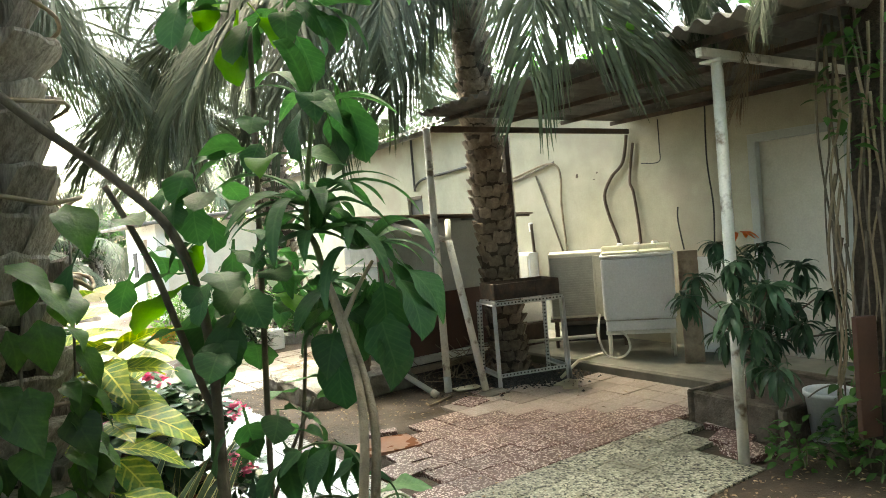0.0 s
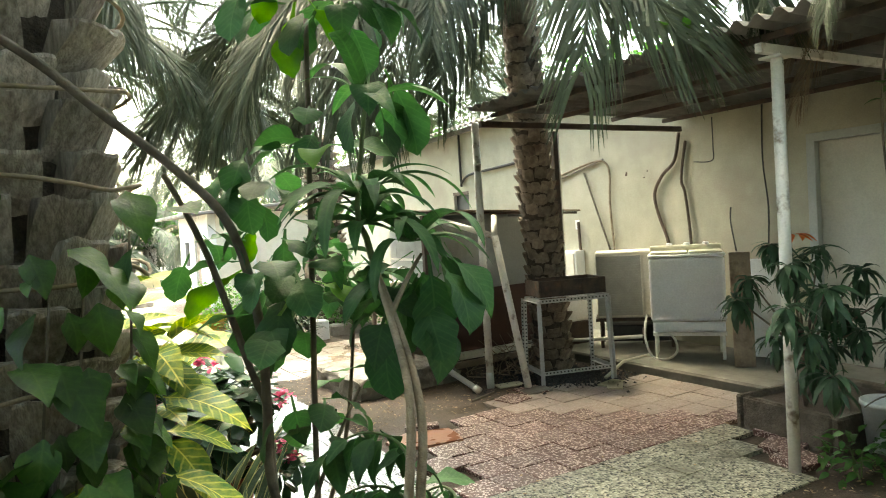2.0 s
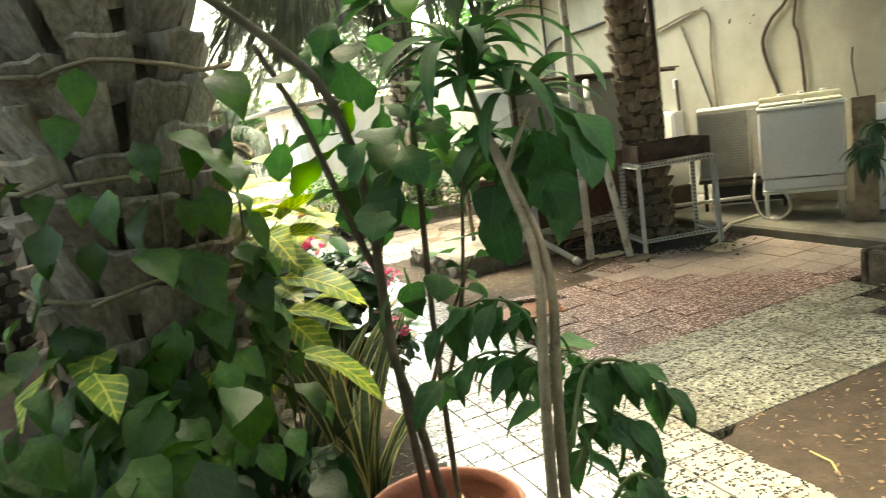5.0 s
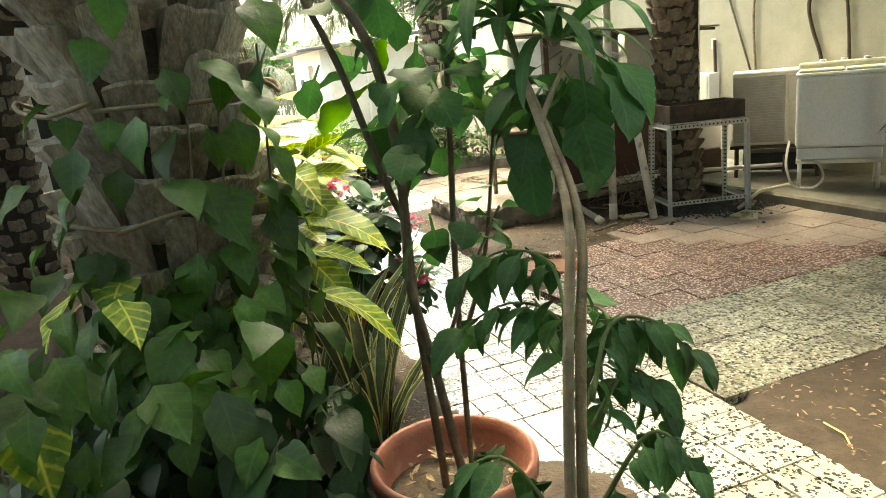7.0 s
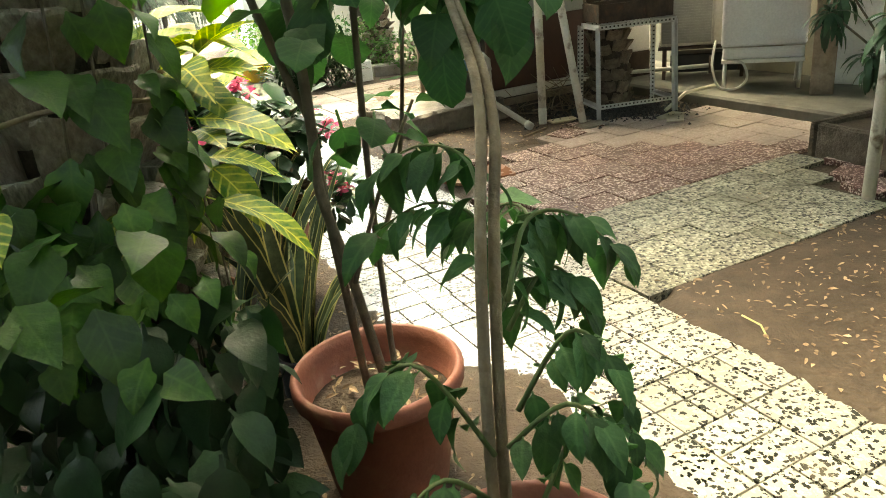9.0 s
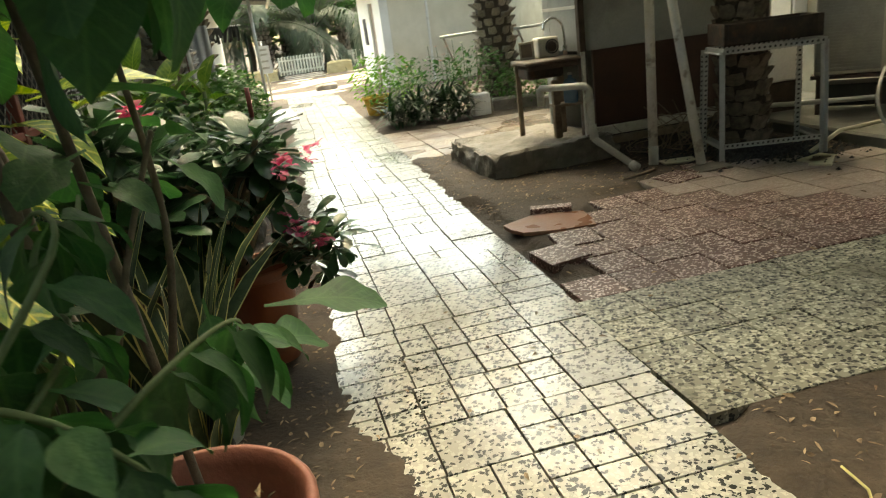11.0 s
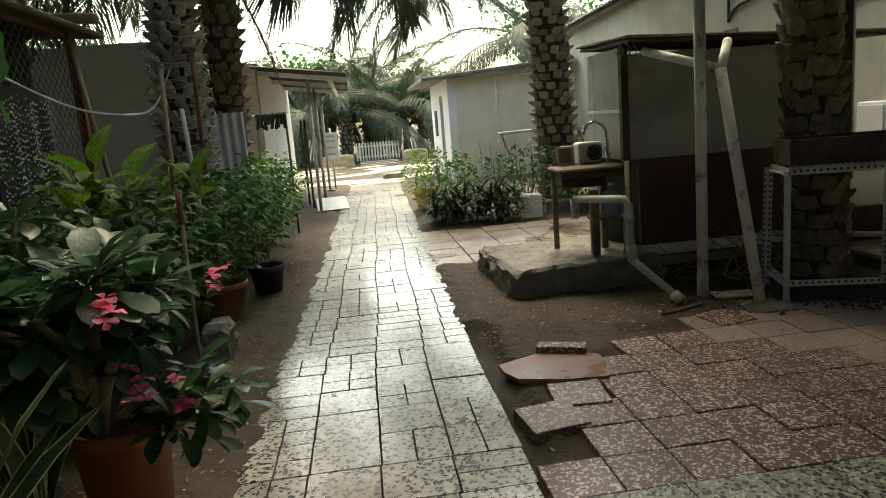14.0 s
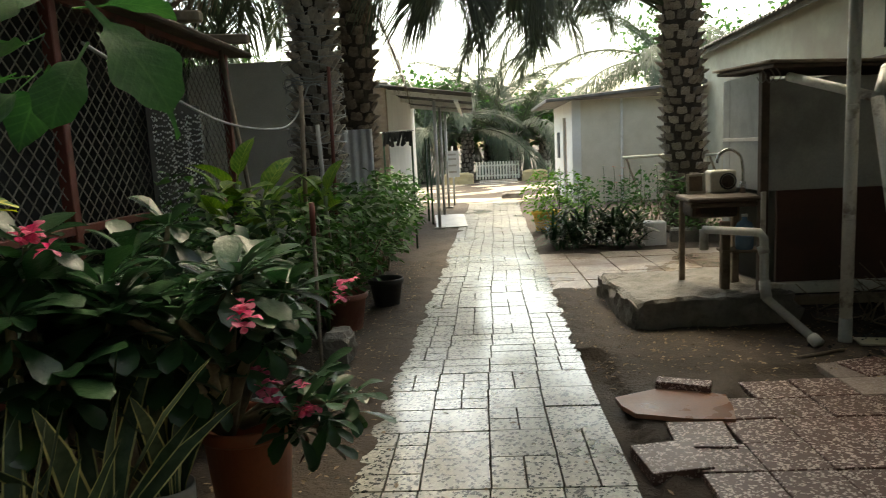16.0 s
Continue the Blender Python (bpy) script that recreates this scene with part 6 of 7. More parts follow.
def pale_shrub():
    rr = random.Random(14)
    t = thing("pale_stemmed_shrub", "shrub with pale twin stems and a crown of long leaves", "shrub")
    for dx, dy in ((0, 0), (0.021, 0.01)):
        tube_part("stem", [(-0.125 + dx, 1.37 + dy, 0.3), (-0.128 + dx, 1.365 + dy, 0.685), (-0.121 + dx, 1.38 + dy, 0.936), (-0.11 + dx, 1.41 + dy, 1.09), (-0.095 + dx, 1.47 + dy, 1.2), (-0.093 + dx * .7, 1.54 + dy, 1.28), (-0.11 + dx * .5, 1.68 + dy, 1.363), (-0.138 + dx * .1, 1.8, 1.472)], (0.0105, 0.007), STEM_PALE, t, 9, n=6)
    tube_part("stem", [(-0.138, 1.8, 1.47), (-0.154, 1.83, 1.546), (-0.17, 1.85, 1.623), (-0.13, 1.91, 1.9)], (0.009, 0.005), STEM_GREEN, t, 7, n=4)
    tube_part("stem", [(-0.115, 1.7, 1.38), (-0.07, 1.8, 1.45), (-0.03, 1.88, 1.5)], (0.007, 0.004), STEM_PALE, t, 7, n=4)
    longs = leaf_meshes("leaf", LEAF_SHRUB, [(0.24, 0.04, "strap", 1.3, 0.3, 0.03), (0.2, 0.045, "lance", 1.1, 0.3, 0.03), (0.27, 0.038, "strap", 1.6, 0.3, 0.03)])
    for c, n, az0 in (((-0.16, 1.89, 1.64), 20, 0), ((-0.15, 1.88, 1.58), 12, 30), ((-0.05, 1.89, 1.53), 14, 10), ((-0.13, 1.9, 1.86), 8, 50)):
        for i in range(n):
            child("leaf", rr.choice(longs), t, turn(c, az0 + i * 137.5, rr.uniform(0, 55), rr.uniform(-20, 20), rr.uniform(0.75, 1.1)))
    wide = leaf_meshes("leaf", LEAF_SHRUB, SHRUB_SPECS + [(0.16, 0.1, "lance", 0.8, 0.2, 0.04)])
    for c, r, n in (((0.0, 1.88, 1.46), (0.11, 0.08, 0.08), 15), ((-0.08, 1.9, 1.42), (0.09, 0.08, 0.07), 9), ((-0.12, 1.92, 1.92), (0.08, 0.08, 0.06), 5)):
        for _ in range(n):
            p, q = cloud(rr, c, r)
            child("leaf", rr.choice(wide), t, turn(p, math.degrees(math.atan2(-q.x, q.y)) + rr.uniform(-50, 50), rr.uniform(-80, -20), rr.uniform(-30, 30), rr.uniform(0.7, 1.05)))
    small = leaf_meshes("leaf", LEAF_SHRUB, [(0.08, 0.042, "ovate", 0.8, 0.2, 0.01), (0.09, 0.046, "ovate", 0.9, 0.25, 0.01), (0.06, 0.034, "ovate", 0.6, 0.2, 0.01)])

    def spray(pts, n, size=1.0):
        line = smooth_line(pts, 6)
        tube_part("twig", pts, (0.005, 0.002), STEM_GREEN, t, 5, n=5)
        n = int(n * 1.5)
        for i in range(n):
            f = 0.15 + 0.85 * i / n
            k = min(int(f * (len(line) - 1)), len(line) - 2)
            d = line[k + 1] - line[k]
            az = math.degrees(math.atan2(-d.x, d.y))
            child("leaf", rr.choice(small), t, turn(line[k], az + (65 if i % 2 else -65) + rr.uniform(-20, 20), rr.uniform(-70, -15), rr.uniform(-20, 20), size * rr.uniform(0.8, 1.25)))
    spray([(-0.08, 1.4, 0.96), (-0.03, 1.5, 1.05), (0.06, 1.54, 1.03), (0.15, 1.57, 0.92)], 18)
    spray([(-0.08, 1.42, 0.9), (-0.01, 1.5, 0.96), (0.04, 1.52, 0.93), (0.07, 1.52, 0.84)], 12)
    spray([(-0.1, 1.55, 0.95), (-0.1, 1.75, 1.08), (-0.2, 1.85, 1.1), (-0.32, 1.9, 1.02)], 14, 1.15)
    spray([(-0.1, 1.52, 0.9), (-0.1, 1.72, 0.98), (-0.2, 1.84, 0.98), (-0.33, 1.88, 0.9)], 13, 1.25)
    spray([(-0.1, 1.5, 0.85), (0.0, 1.7, 0.96), (-0.02, 1.9, 0.94), (-0.1, 2.05, 0.84)], 14, 1.3)
    spray([(-0.08, 1.35, 0.8), (0.0, 1.36, 0.92), (0.06, 1.36, 0.87), (0.1, 1.36, 0.72)], 14, 0.95)
    spray([(-0.1, 1.33, 0.75), (-0.02, 1.27, 0.86), (0.04, 1.25, 0.8), (0.08, 1.24, 0.66)], 14, 0.95)
    spray([(-0.12, 1.35, 0.72), (-0.22, 1.4, 0.86), (-0.3, 1.43, 0.82), (-0.36, 1.44, 0.7)], 14, 1.0)
    spray([(-0.12, 1.3, 0.66), (-0.2, 1.26, 0.76), (-0.27, 1.24, 0.7), (-0.3, 1.24, 0.58)], 12, 1.0)
    spray([(-0.08, 1.3, 0.6), (0.02, 1.4, 0.72), (0.1, 1.46, 0.68), (0.16, 1.5, 0.55)], 14, 0.95)
    spray([(-0.08, 1.3, 0.55), (-0.02, 1.2, 0.64), (0.02, 1.14, 0.58)], 10, 0.95)


pale_shrub()


# ---- snake plants ----
def snake_plant(label, c, n, h, seed, spread=0.25):
    rr = random.Random(seed)
    t = thing("snake_plant", label, "plant", Matrix.Translation(c), "snake plants")
    for i in range(n):
        a = i * 2.4 + rr.uniform(-.3, .3)
        hh = h * rr.uniform(0.6, 1.1)
        lean = spread * rr.uniform(0.2, 1.3)
        w = rr.uniform(0.016, 0.026)
        rows = []
        for f, k in ((0, .6), (.25, .9), (.5, 1), (.75, .8), (.93, .35), (1, .03)):
            p = Vector((math.cos(a) * (0.03 + lean * f * f), math.sin(a) * (0.03 + lean * f * f), hh * f * (1 - 0.25 * lean * f)))
            s = Vector((-math.sin(a + f), math.cos(a + f), 0)) * w * k
            up = Vector((math.cos(a), math.sin(a), 0)) * 0.006 * k
            rows.append((p - s * 1.27, p - s, p - up, p + s, p + s * 1.27))
        body, edge = Buf(), Buf()
        body.add([q for r in rows for q in r[1:4]], [(j * 3 + k, j * 3 + k + 1, j * 3 + k + 4, j * 3 + k + 3) for j in range(5) for k in (0, 1)])
        edge.add([q for r in rows for q in (r[0], r[1], r[3], r[4])], [(j * 4 + k, j * 4 + k + 1, j * 4 + k + 5, j * 4 + k + 4) for j in range(5) for k in (0, 2)])
        lf = child("leaf", body.mesh("leaf", LEAF_SNAKE, True), t)
        child("margin", edge.mesh("margin", LEAF_EDGE), lf, None, "pale yellow margin")


snake_plant("snake plant with pale-edged leaves in a dusty drum", (-0.98, 3.33, 0.22), 12, 0.6, 1)
snake_plant("snake plant with pale-edged leaves in a tin", (-0.86, 3.02, 0.18), 14, 0.62, 2, 0.34)
snake_plant("tall snake plant behind the terracotta pot", (-0.72, 2.72, 0.0), 24, 0.85, 3, 0.24)
snake_plant("tall snake plant among the row of pots", (-1.25, 3.0, 0.0), 18, 0.95, 4, 0.3)
snake_plant("tall snake plant by the palm trunk", (-0.98, 2.72, 0.0), 16, 0.9, 5, 0.3)


# ---- desert roses and the row on the left ----
ROSE = [(0.165, 0.074, "spoon", 0.5, 0.28, 0.01), (0.145, 0.066, "spoon", 0.7, 0.3, 0.01), (0.185, 0.082, "spoon", 0.35, 0.15, 0.01)]


def flowers(label, places, seed):
    rr = random.Random(seed)
    for c in places:
        f = thing("flower", label, "flower", Matrix.Translation(c), "desert rose flowers")
        for j in range(5):
            o = Vector((rr.uniform(-.035, .035), rr.uniform(-.035, .035), rr.uniform(-.045, .04)))
            for k in range(5):
                vs, fs = leaf(0.038, 0.03, "spoon", 0.6, 0.2)
                child("petal", mesh_of("petal", vs, fs, PINK_PETAL, True), f, turn(o, k * 72 + j * 20, rr.uniform(-25, 60), rr.uniform(-25, 25), rr.uniform(0.65, 1.0)))


def desert_rose(label, base, shoots, seed, n=13, size=(0.75, 1.1)):
    rr = random.Random(seed)
    t = thing("desert_rose", label, "plant", None, "desert roses")
    b = Buf()
    for s in shoots:
        mid = Vector(base).lerp(Vector(s), 0.55) + Vector((rr.uniform(-.06, .06), rr.uniform(-.06, .06), 0.03))
        tube_part("stem", [base, mid, s], (0.024, 0.01), STEM_PALE, t, 7, n=4)
        whorl(b, rr, Vector(s), n, ROSE, (-15, 55), size)
        whorl(b, rr, Vector(s) - Vector((0, 0, 0.05)), n // 2, ROSE, (-45, 5), size)
    tagged(child("foliage", b.mesh("foliage", LEAF_ROSE, True), t), kind="stuff")


def shoots_in(seed, n, c, r):
    rr = random.Random(seed)
    return [tuple(cloud(rr, c, r)[0]) for _ in range(n)]


desert_rose("desert rose with glossy dark leaf rosettes in an orange pot", (-1.0, 3.6, 0.36), shoots_in(1, 20, (-0.95, 3.4, 0.86), (0.33, 0.36, 0.26)), 51)
desert_rose("tall desert rose among snake plants", (-1.15, 3.1, 0.2), shoots_in(2, 16, (-1.0, 3.0, 0.88), (0.26, 0.24, 0.22)), 52)
desert_rose("low desert rose hanging over the soil edge", (-0.98, 3.65, 0.38), shoots_in(3, 7, (-0.68, 3.6, 0.5), (0.16, 0.2, 0.09)), 53, 11, (0.5, 0.8))
desert_rose("desert rose with pale tips behind the first pots", (-1.5, 3.6, 0.0), shoots_in(4, 16, (-1.45, 3.6, 0.85), (0.3, 0.35, 0.25)), 54)
flowers("bright pink desert rose flower cluster", [(-0.8, 2.9, 1.1), (-0.57, 3.28, 0.87), (-0.58, 3.5, 0.56), (-0.64, 3.42, 0.62), (-0.75, 3.95, 0.8), (-0.92, 2.72, 1.02)], 5)

HEDGE = [(0.08, 0.04, "ovate", 0.6, 0.25, 0.01), (0.1, 0.045, "lance", 0.7, 0.25, 0.01), (0.07, 0.04, "ovate", 0.5, 0.2, 0.01)]
for i, (u, v, h, r, n, mt) in enumerate(((0.75, -1.75, 0.6, 0.36, 420, LEAF_DARK), (1.35, -1.85, 0.62, 0.4, 520, LEAF_DARK), (2.0, -1.75, 0.6, 0.38, 560, LEAF_HEDGE), (2.7, -1.7, 0.62, 0.4, 620, LEAF_HEDGE), (3.4, -1.62, 0.6, 0.4, 620, LEAF_HEDGE), (4.2, -1.55, 0.58, 0.4, 620, LEAF_HEDGE),
                                         (5.0, -1.55, 0.62, 0.4, 560, LEAF_HEDGE), (5.9, -1.6, 0.6, 0.4, 500, LEAF_HEDGE), (6.9, -1.6, 0.6, 0.42, 460, LEAF_HEDGE), (1.2, -2.0, 0.7, 0.3, 300, LEAF_HEDGE))):
    p, c = place(u, v, -0.03), place(u, v, h)
    bush("leafy_shrub", "dense leafy green shrub in the row along the walkway", p, c, (r, r, h * 0.75), n, HEDGE, mt, STEM_PALE, 200 + i, 9, (0.75, 1.25), group="row of shrubs")


def cane_plant(base, seed, n=14):
    rr = random.Random(seed)
    t = thing("dumb_cane", "dumb cane with large speckled yellow-green leaves", "plant", None, "dumb canes")
    metas = leaf_meshes("leaf", LEAF_CANE, [(0.29, 0.14, "ovate", 0.6, 0.25, 0.05), (0.25, 0.12, "ovate", 0.8, 0.3, 0.05)])
    for k in range(3):
        s = Vector(base) + Vector((rr.uniform(-.15, .15), rr.uniform(-.15, .15), 0))
        tip = s + Vector((rr.uniform(-.1, .1), rr.uniform(-.1, .1), rr.uniform(0.95, 1.15)))
        tube_part("stem", [s, s.lerp(tip, .5), tip], 0.014, STEM_GREEN, t, 7)
        for i in range(n // 3):
            child("leaf", rr.choice(metas), t, turn(tip - Vector((0, 0, 0.05 * i)), i * 137 + rr.uniform(-20, 20), rr.uniform(20, 70), rr.uniform(-20, 20), rr.uniform(0.8, 1.1)))


cane_plant(place(1.55, -1.8, 0.05), 3, 18)
cane_plant(place(2.5, -1.75, 0.0), 4)

# ---- flower bed by the sink ----
def spiky(label, c, n, r, h, mt, seed):
    rr = random.Random(seed)
    t = thing("spiky_plant", label, "plant", Matrix.Translation(c), "flower bed plants")
    b = Buf()
    for i in range(n):
        vs, fs = leaf(r * rr.uniform(0.7, 1.1), 0.035, "strap", rr.uniform(0.3, 1.0), 0.3)
        b.add(vs, fs, turn((rr.uniform(-.25, .25), rr.uniform(-.2, .2), rr.uniform(0, h)), rr.uniform(0, 360), rr.uniform(-5, 75)))
    tagged(child("foliage", b.mesh("foliage", mt, True), t), kind="stuff")


spiky("dark green spiky plant in the flower bed", (-1.95, 10.15, 0), 220, 0.34, 0.3, LEAF_DARK, 1)
spiky("dark green spiky plant by the white planter", (-1.4, 10.3, 0), 220, 0.34, 0.32, LEAF_DARK, 2)
for i, (x, y, h, r, mt, n) in enumerate(((-1.7, 10.7, 0.55, 0.5, LEAF_HEDGE, 560), (-2.4, 11.3, 0.6, 0.45, LEAF_BRIGHT, 460), (-2.75, 11.6, 0.62, 0.36, LEAF_BRIGHT, 380), (-1.1, 11.1, 0.6, 0.45, LEAF_HEDGE, 480), (-0.45, 10.9, 0.38, 0.36, LEAF_HEDGE, 420), (0.1, 10.7, 0.33, 0.3, LEAF_HEDGE, 300))):
    bush("flower_bed_shrub", "loose green flowering shrub in the bed", (x, y, -0.03), (x, y, h * 0.8), (r, r * 0.8, h * 0.72), n, HEDGE, mt, STEM_GREEN, 300 + i, 8, (0.6, 1.1), group="flower bed plants", stem_r=0.005)
rr = random.Random(41)
for k in range(16):
    c = Vector((rr.uniform(-2.6, -0.9), rr.uniform(10.3, 11.2), rr.uniform(0.65, 1.05)))
    f = thing("small_flower", "small pale flower head in the bed", "flower", Matrix.Translation(c), "small bed flowers")
    tube_part("stalk", [(0, 0, -0.35), (0.01, 0, -0.15), (0, 0, 0)], 0.004, STEM_GREEN, f, 5)
    b = Buf()
    for j in range(8):
        vs, fs = leaf(0.035, 0.02, "spoon", 0.4, 0.1)
        b.add(vs, fs, turn((0, 0, 0), j * 45, 20))
    child("petals", b.mesh("petals", LEAF_EDGE if k % 3 else ORANGE_LEAF), f)
for x0, x1, y in ((-1.75, -0.95, 12.0), (-0.6, 0.0, 11.7)):
    k = thing("trestle", "pale pipe trestle behind the flower bed", "trestle", None, "trestles")
    tube_part("rail", [(x0, y, 1.0), (x1, y, 1.02)], 0.022, PIPE_WHITE, k, 8)
    for x, s in ((x0 + 0.05, 0.35), (x1 - 0.05, -0.35)):
        tube_part("leg", [(x, y, 1.0), (x + s, y, -0.03)], 0.016, WOOD_GREY, k, 7)

# ---- mango shrub, vine-hung trunk ----
MANGO = [(0.18, 0.045, "lance", 0.9, 0.25, 0.015), (0.21, 0.05, "lance", 1.1, 0.25, 0.015), (0.15, 0.04, "lance", 0.7, 0.25, 0.015)]
rr = random.Random(77)
t = thing("mango_shrub", "young mango shrub with drooping leaf clusters in a planter", "shrub")
b = Buf()
for s in ((2.62, 4.4, 0.98), (2.38, 4.75, 1.06), (2.84, 4.28, 1.12), (2.32, 4.35, 0.72), (2.7, 4.1, 0.78), (2.55, 4.5, 1.2), (2.85, 4.4, 0.85), (2.62, 4.3, 0.66), (2.95, 4.2, 0.95), (2.72, 4.5, 1.25), (2.4, 4.5, 1.3), (2.5, 4.3, 0.55), (2.2, 4.6, 0.95), (2.95, 4.1, 0.7), (2.6, 4.2, 0.9), (2.1, 3.85, 1.22), (2.05, 3.8, 1.0), (2.18, 3.8, 0.85), (2.28, 3.8, 1.08), (2.25, 3.72, 0.62)):
    tube_part("branch", [(2.62, 4.55, 0.22), (2.6, 4.5, 0.55), s], (0.013, 0.005), STEM_DARK, t, 6, n=4)
    whorl(b, rr, Vector(s), 23, MANGO, (-55, 30), (0.65, 1.05))
    whorl(b, rr, Vector(s) - Vector((0, 0, 0.06)), 13, MANGO, (-80, -10), (0.65, 1.0))
tagged(child("foliage", b.mesh("foliage", LEAF_MANGO, True), t), kind="stuff")
for k in range(4):
    vs, fs = leaf(0.13, 0.05, "lance", 0.5, 0.2)
    child("young_leaf", mesh_of("young_leaf", vs, fs, ORANGE_LEAF, True), t, turn((2.52 + 0.03 * k, 4.48, 1.36), 150 + 60 * k, -10), "orange young leaf")


def vine_trunk():
    rr = random.Random(55)
    t = thing("vine_hung_trunk", "rough brown trunk hung with dry roots and creeper", "tree", pose(2.9, 3.67, -0.05))
    b = Buf()
    b.tube(smooth_line([(0, 0, 0), (0.02, 0, 0.8), (0.06, 0, 1.7), (0.1, 0.02, 3.2)], 5), 0.17, 14)
    child("trunk", b.mesh("trunk", BARK_CORE, True), t)
    for k in range(34):
        a = rr.uniform(2.2, 5.6)
        r0 = 0.18 + rr.uniform(0, 0.05)
        x, y = math.cos(a) * r0, math.sin(a) * r0
        z = rr.uniform(1.2, 2.9)
        pts = [(x, y, z)]
        while pts[-1][2] > 0.3 and len(pts) < 6:
            q = pts[-1]
            pts.append((q[0] + rr.uniform(-.05, .04), q[1] + rr.uniform(-.04, .04), q[2] - rr.uniform(0.15, 0.4)))
        tube_part("root", pts, (0.009, 0.004), STEM_PALE if k % 2 else STEM_DARK, t, 5, n=3)
    f = Buf()
    for _ in range(240):
        p, q = cloud(rr, (0.0, -0.05, 2.15), (0.34, 0.25, 0.5))
        vs, fs = leaf(*rr.choice(HEDGE))
        f.add(vs, fs, turn(p, rr.uniform(0, 360), rr.uniform(-50, 30), rr.uniform(-30, 30), rr.uniform(0.8, 1.4)))
    for _ in range(120):
        p, q = cloud(rr, (-0.05, -0.1, 0.5), (0.35, 0.3, 0.35))
        vs, fs = leaf(*rr.choice(HEDGE))
        f.add(vs, fs, turn(p, rr.uniform(0, 360), rr.uniform(-50, 30), rr.uniform(-30, 30), rr.uniform(0.8, 1.4)))
    for k in range(7):
        a = k * 0.9
        tip = Vector((math.cos(a) * 1.1, math.sin(a) * 1.1, 3.5 + 0.2 * (k % 3)))
        tube_part("limb", [(0.08, 0.02, 2.7), (tip.x * .4, tip.y * .4, 3.2), tip], (0.05, 0.02), STEM_DARK, t, 7, n=4)
        for _ in range(170):
            p = tip + Vector((rr.gauss(0, 0.36), rr.gauss(0, 0.36), rr.gauss(-0.1, 0.26)))
            vs, fs = leaf(*rr.choice(HEDGE))
            f.add(vs, fs, turn(p, rr.uniform(0, 360), rr.uniform(-60, 20), rr.uniform(-30, 30), rr.uniform(1.1, 1.9)))
    tagged(child("creeper_leaves", f.mesh("creeper_leaves", LEAF_HEDGE, True), t), kind="stuff")
    for az, var, size in ((75, 3, 0.4), (50, 4, 0.4), (105, 3, 0.4), (20, 4, 0.5), (62, 3, 0.45), (35, 4, 0.45)):
        child("frond", FRONDS[var], t, turn((0.1, 0.02, 3.15), az, rr.uniform(-8, 8), rr.uniform(-20, 20), size))
    part("board", block(-0.32, -0.2, -0.16, -0.12, 0.3, 0.95, 0.004), MAROON, t)


vine_trunk()
for i, (x, y) in enumerate(((2.75, 3.55), (2.95, 3.9), (3.25, 4.0), (2.45, 3.85))):
    bush("low_creeper", "low green creeper round the bucket", (x, y, -0.03), (x, y, 0.14), (0.22, 0.2, 0.14), 90, HEDGE, LEAF_HEDGE, STEM_GREEN, 400 + i, 4, (0.7, 1.1), group="low creepers", stem_r=0.004)

# ---- litter on the soil ----
def pot_litter():
    rr = random.Random(27)
    for x, y, z, r in ((-0.39, 2.19, 0.3, 0.19), (-0.06, 1.42, 0.3, 0.19)):
        b = Buf()
        for _ in range(80):
            a, q = rr.uniform(0, 6.283), r * math.sqrt(rr.random())
            vs, fs = leaf(rr.uniform(0.015, 0.05), rr.uniform(0.008, 0.018), "lance", 0.6, 0.3)
            b.add(vs, fs, turn((x + math.cos(a) * q, y + math.sin(a) * q, z + rr.uniform(0, 0.035)), rr.uniform(0, 360), rr.uniform(-10, 35), rr.uniform(-40, 40)))
        tagged(new("pot_litter", b.mesh("pot_litter", LITTER)), "dead leaves lying on the soil of the pot", "litter", kind="stuff")


pot_litter()


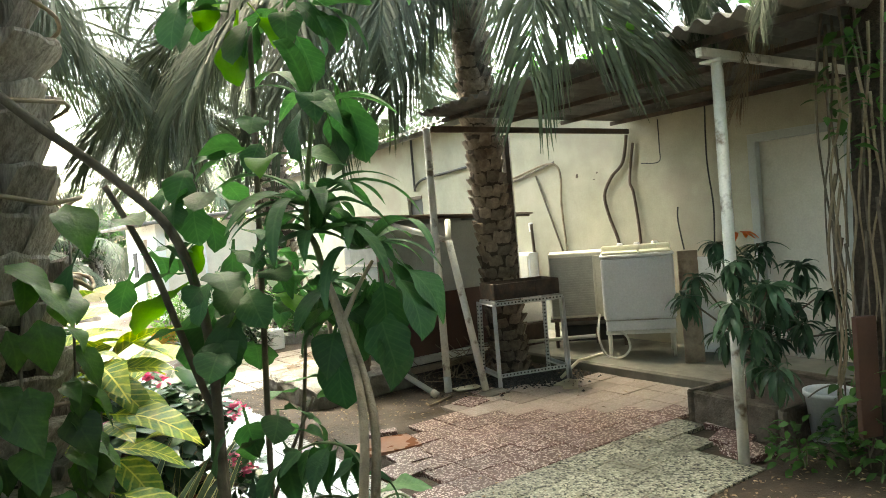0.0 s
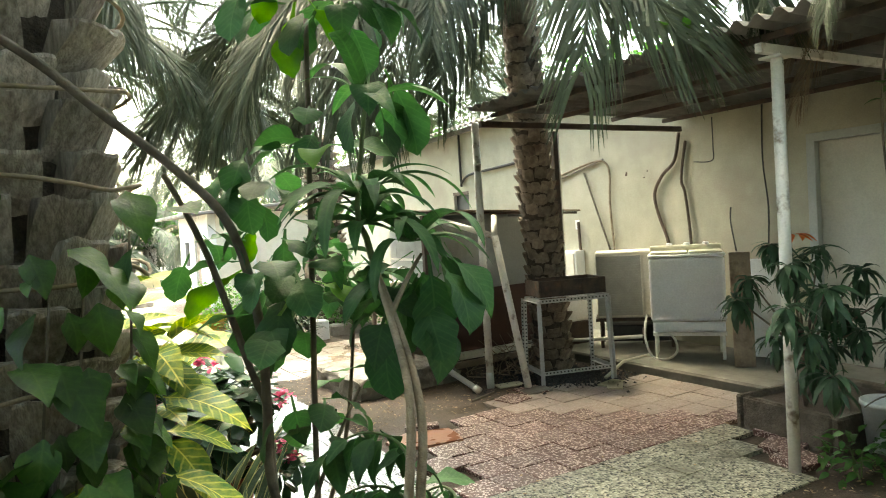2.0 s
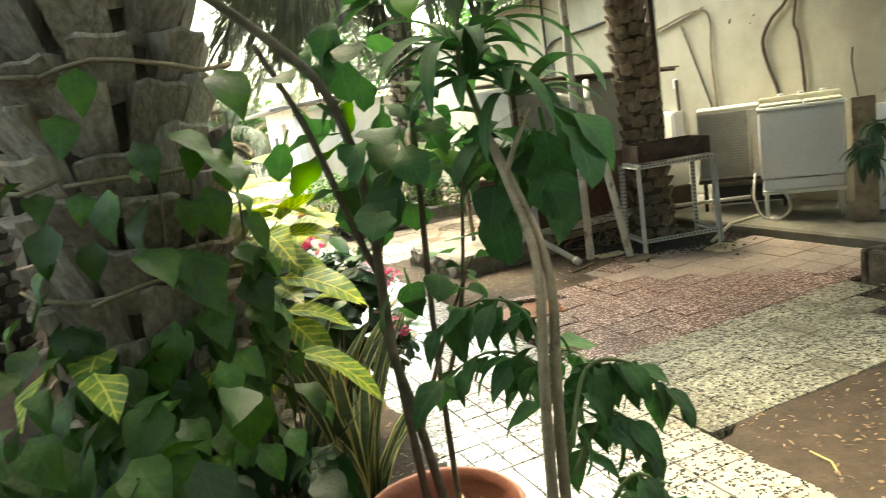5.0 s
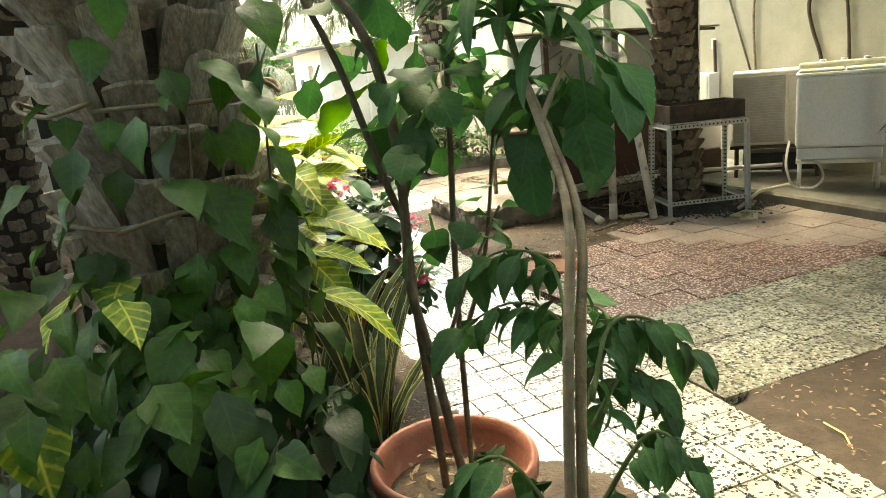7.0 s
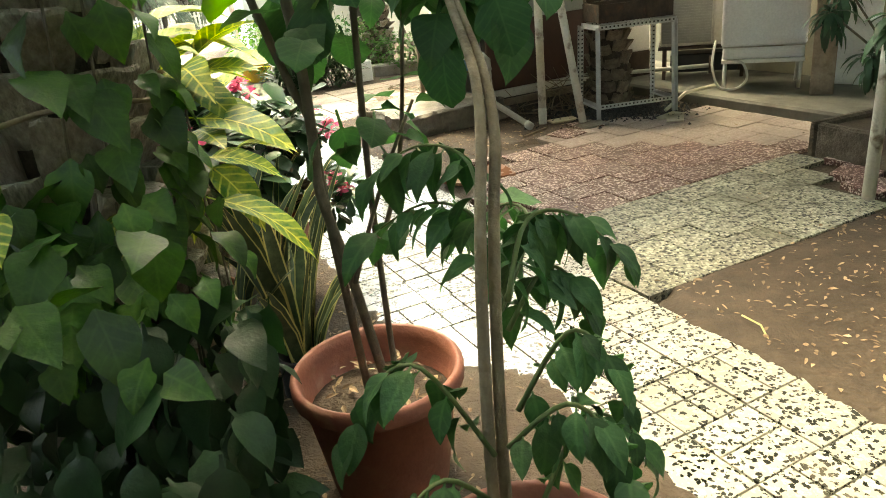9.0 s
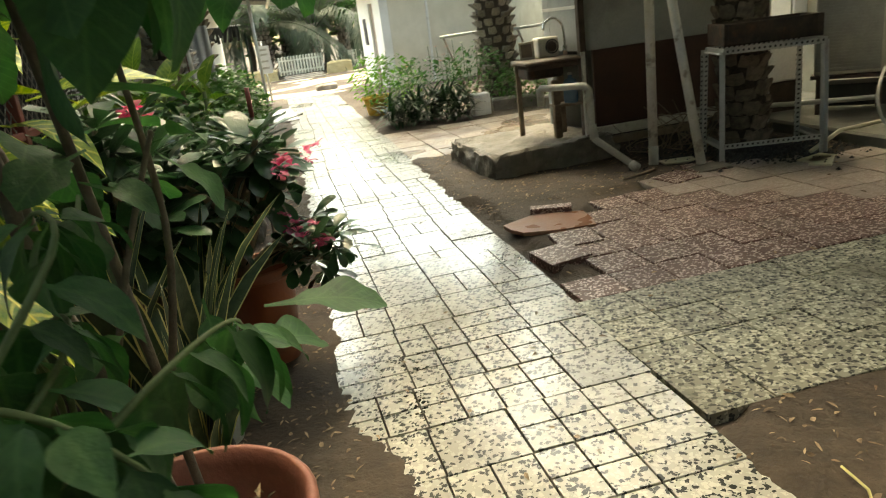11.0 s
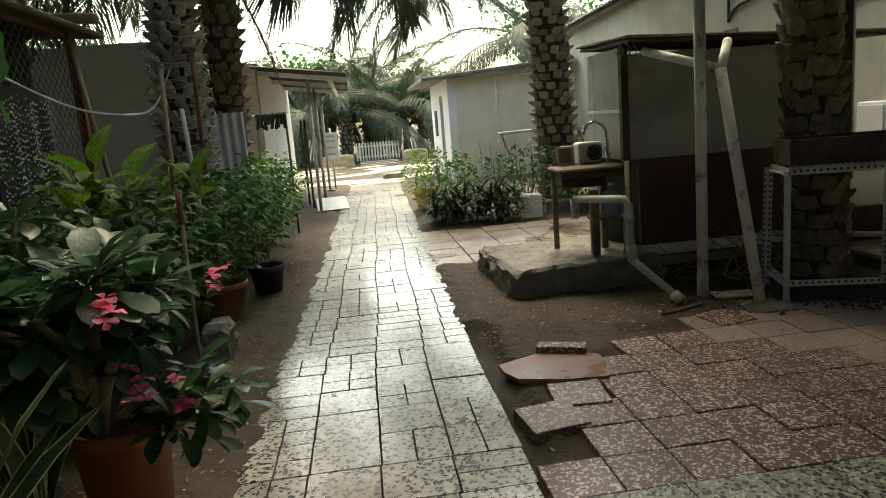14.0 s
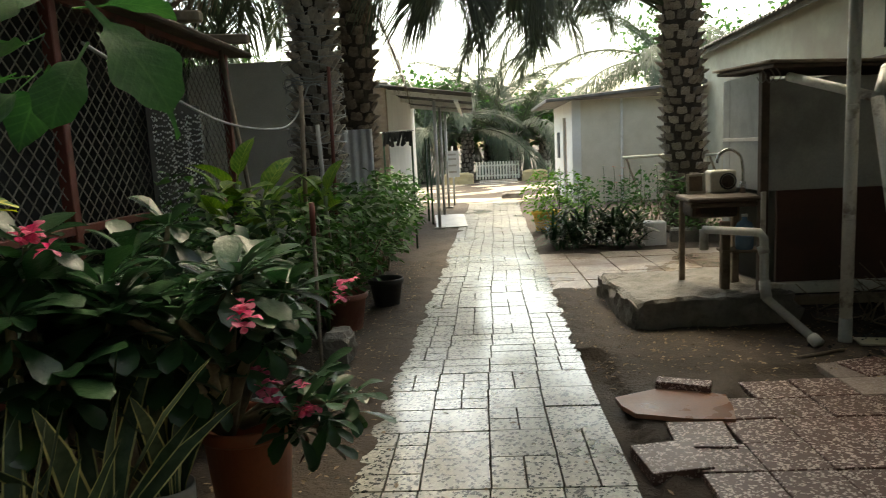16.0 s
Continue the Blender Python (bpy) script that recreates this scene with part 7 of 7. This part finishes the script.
def litter():
    rr = random.Random(17)
    b, c = Buf(), Buf()
    for _ in range(17000):
        u, v = rr.uniform(-3.0, 5.5), rr.uniform(-2.4, 4.0)
        if -1.08 < v < 0.02 or (0.0 < v < 2.95 and -1.2 < u < 1.4):
            if rr.random() > 0.05:
                continue
        p = place(u, v)
        p.z = max(0.004 if -1.08 < v < 2.95 and u < 1.6 else -0.02, soil_height(p.x, p.y) + 0.004)
        vs, fs = leaf(rr.uniform(0.012, 0.045), rr.uniform(0.005, 0.018), "lance", 0.4, 0.2)
        b.add(vs, fs, turn(p, rr.uniform(0, 360), rr.uniform(-5, 20), rr.uniform(-25, 25)))
    tagged(new("leaf_litter", b.mesh("leaf_litter", LITTER)), "dry leaf scraps scattered on the soil", "litter", kind="stuff")
    for _ in range(2200):
        a, r = rr.uniform(0, 6.283), abs(rr.gauss(0, 0.3))
        p = Vector((1.68 + math.cos(a) * r * 1.1, 6.85 + math.sin(a) * r * 0.8, 0.0))
        k = rr.uniform(0.006, 0.02)
        c.add([(-k, -k, -k * .4), (k, -k, -k * .4), (k * .8, k, -k * .4), (-k, k * .8, -k * .4), (0, 0, k)], [(0, 1, 4), (1, 2, 4), (2, 3, 4), (3, 0, 4)], turn(p, rr.uniform(0, 360)))
    tagged(new("ash_heap", c.mesh("ash_heap", CHARCOAL)), "dark ash and charcoal crumbs round the grill stand", "ash", kind="stuff")
    for k in range(26):
        p = Vector((rr.uniform(0.7, 1.5), rr.uniform(7.0, 7.3), 0.02))
        s = thing("dry_twig", "thin dry twig heaped under the shed", "twig", None, "dry twigs")
        tube_part("stem", [p, p + Vector((rr.uniform(-.2, .2), rr.uniform(-.1, .1), rr.uniform(0.02, 0.25))), p + Vector((rr.uniform(-.35, .35), rr.uniform(-.2, .1), rr.uniform(0.05, 0.4)))], (0.007, 0.003), WOOD_GREY, s, 5, n=3)
    s = thing("straw", "dry pale straw on the soil", "straw")
    tube_part("stem", [(1.02, 2.68, -0.01), (1.03, 2.8, 0.02), (1.0, 2.9, 0.015)], 0.004, LEAF_EDGE, s, 5)


litter()

# ---- paving pieces ----
def tile_mesh(name, w, d, h, cols, rows, mt, gap=0.007, e=0.003):
    """A tile whose face is cut by grooves into cols x rows raised fields."""
    b = Buf()
    for i in range(cols):
        for j in range(rows):
            x0, x1 = -w / 2 + w * i / cols + gap / 2, -w / 2 + w * (i + 1) / cols - gap / 2
            y0, y1 = -d / 2 + d * j / rows + gap / 2, -d / 2 + d * (j + 1) / rows - gap / 2
            b.add([(x0, y0, -h), (x1, y0, -h), (x1, y1, -h), (x0, y1, -h), (x0, y0, -e), (x1, y0, -e), (x1, y1, -e), (x0, y1, -e),
                   (x0 + e, y0 + e, 0), (x1 - e, y0 + e, 0), (x1 - e, y1 - e, 0), (x0 + e, y1 - e, 0)],
                  [(0, 1, 5, 4), (1, 2, 6, 5), (2, 3, 7, 6), (3, 0, 4, 7), (4, 5, 9, 8), (5, 6, 10, 9), (6, 7, 11, 10), (7, 4, 8, 11), (8, 9, 10, 11)])
    return b.mesh(name, mt)


def lay(parent, me, u, v, rr, wob=0.006, drop=0.0):
    wob *= 0.55
    child("tile", me, parent, Matrix.Translation((v, u, rr.uniform(-0.5, 0.5) * wob - drop)) @ Euler((rr.gauss(0, 0.0035), rr.gauss(0, 0.0035), rr.gauss(0, 0.006))).to_matrix().to_4x4())


rr = random.Random(11)
base = along(0, 0)
walkway = thing("walkway", "wet white terrazzo tiled walkway with dark chips", "path", base, kind="structure")
T = 0.27
kinds = [tile_mesh("tile", T, T, 0.05, c, r, WHITE_TILE, 0.007, 0.001) for c, r in ((2, 2), (1, 1), (2, 1), (1, 2), (2, 2))]
row, u = 0, -2.9
while u < 13.4:
    for k in range(4):
        lay(walkway, rr.choice(kinds), u, -1.09 + T * (k + 0.5) + 0.028 * u + 0.01 * math.sin(row * 0.7), rr, 0.008)
    u += T
    row += 1
TP = 0.247
white = thing("white_paving", "speckled white terrazzo paving in front of the porch", "paving", base, kind="structure")
wt = [tile_mesh("tile", TP, TP, 0.05, 1, 1, PAVING_TILE, 0.004, 0.0015)]
for j in range(4):
    for i in range(7 + (j > 1) + (j > 2)):
        lay(white, wt[0], -1.19 + TP * (j + 0.5), -0.035 + TP * (i + 0.5), rr, 0.008)
pink = thing("pink_paving", "reddish pink terrazzo paving, dusty towards the wall", "paving", base, kind="structure")
pt = tile_mesh("tile", TP, TP, 0.05, 1, 1, PINK_TILE, 0.005)
dt = tile_mesh("tile", TP, TP, 0.05, 1, 1, DUSTY_TILE, 0.005)
for j in range(7):
    for i in range(12):
        if i < (0, 1, 1, 2, 2, 3, 5)[j] or (j == 6 and i > 9):
            continue
        if j == 2 and i == 0:
            continue
        dusty = i + j * 0.9 > 9.2
        lay(pink, dt if dusty else pt, -0.2 + TP * (j + 0.5), 0.015 + TP * (i + 0.5), rr, 0.012)
for uu, vv, aa in ((0.42, 0.18, 8), (0.62, 0.36, -5), (1.42, 1.5, 12), (1.55, 1.8, -8), (-0.75, 2.05, 15), (-0.95, 1.9, -12), (-0.55, 2.3, 5)):
    child("tile", pt, pink, Matrix.Translation((vv, uu, 0.012)) @ Euler((0.03, -0.02, radians(aa))).to_matrix().to_4x4())
side = thing("side_paving", "worn sandy paving slabs leading to the sink", "paving", base, kind="structure")
st = tile_mesh("tile", 0.4, 0.4, 0.05, 1, 1, SIDE_TILE, 0.012)
for j in range(5):
    for i in range(6):
        lay(side, st, 3.75 + 0.4 * (j + 0.5), 0.03 + 0.4 * (i + 0.5), rr, 0.014, 0.006)
far = new("far_ground", done(block(-4.5, 3.0, 13.5, 22.4, -0.06, -0.006), "far_ground", SAND))
far.matrix_basis = base
tagged(far, "pale sandy wet ground beyond the walkway", "ground", kind="structure")
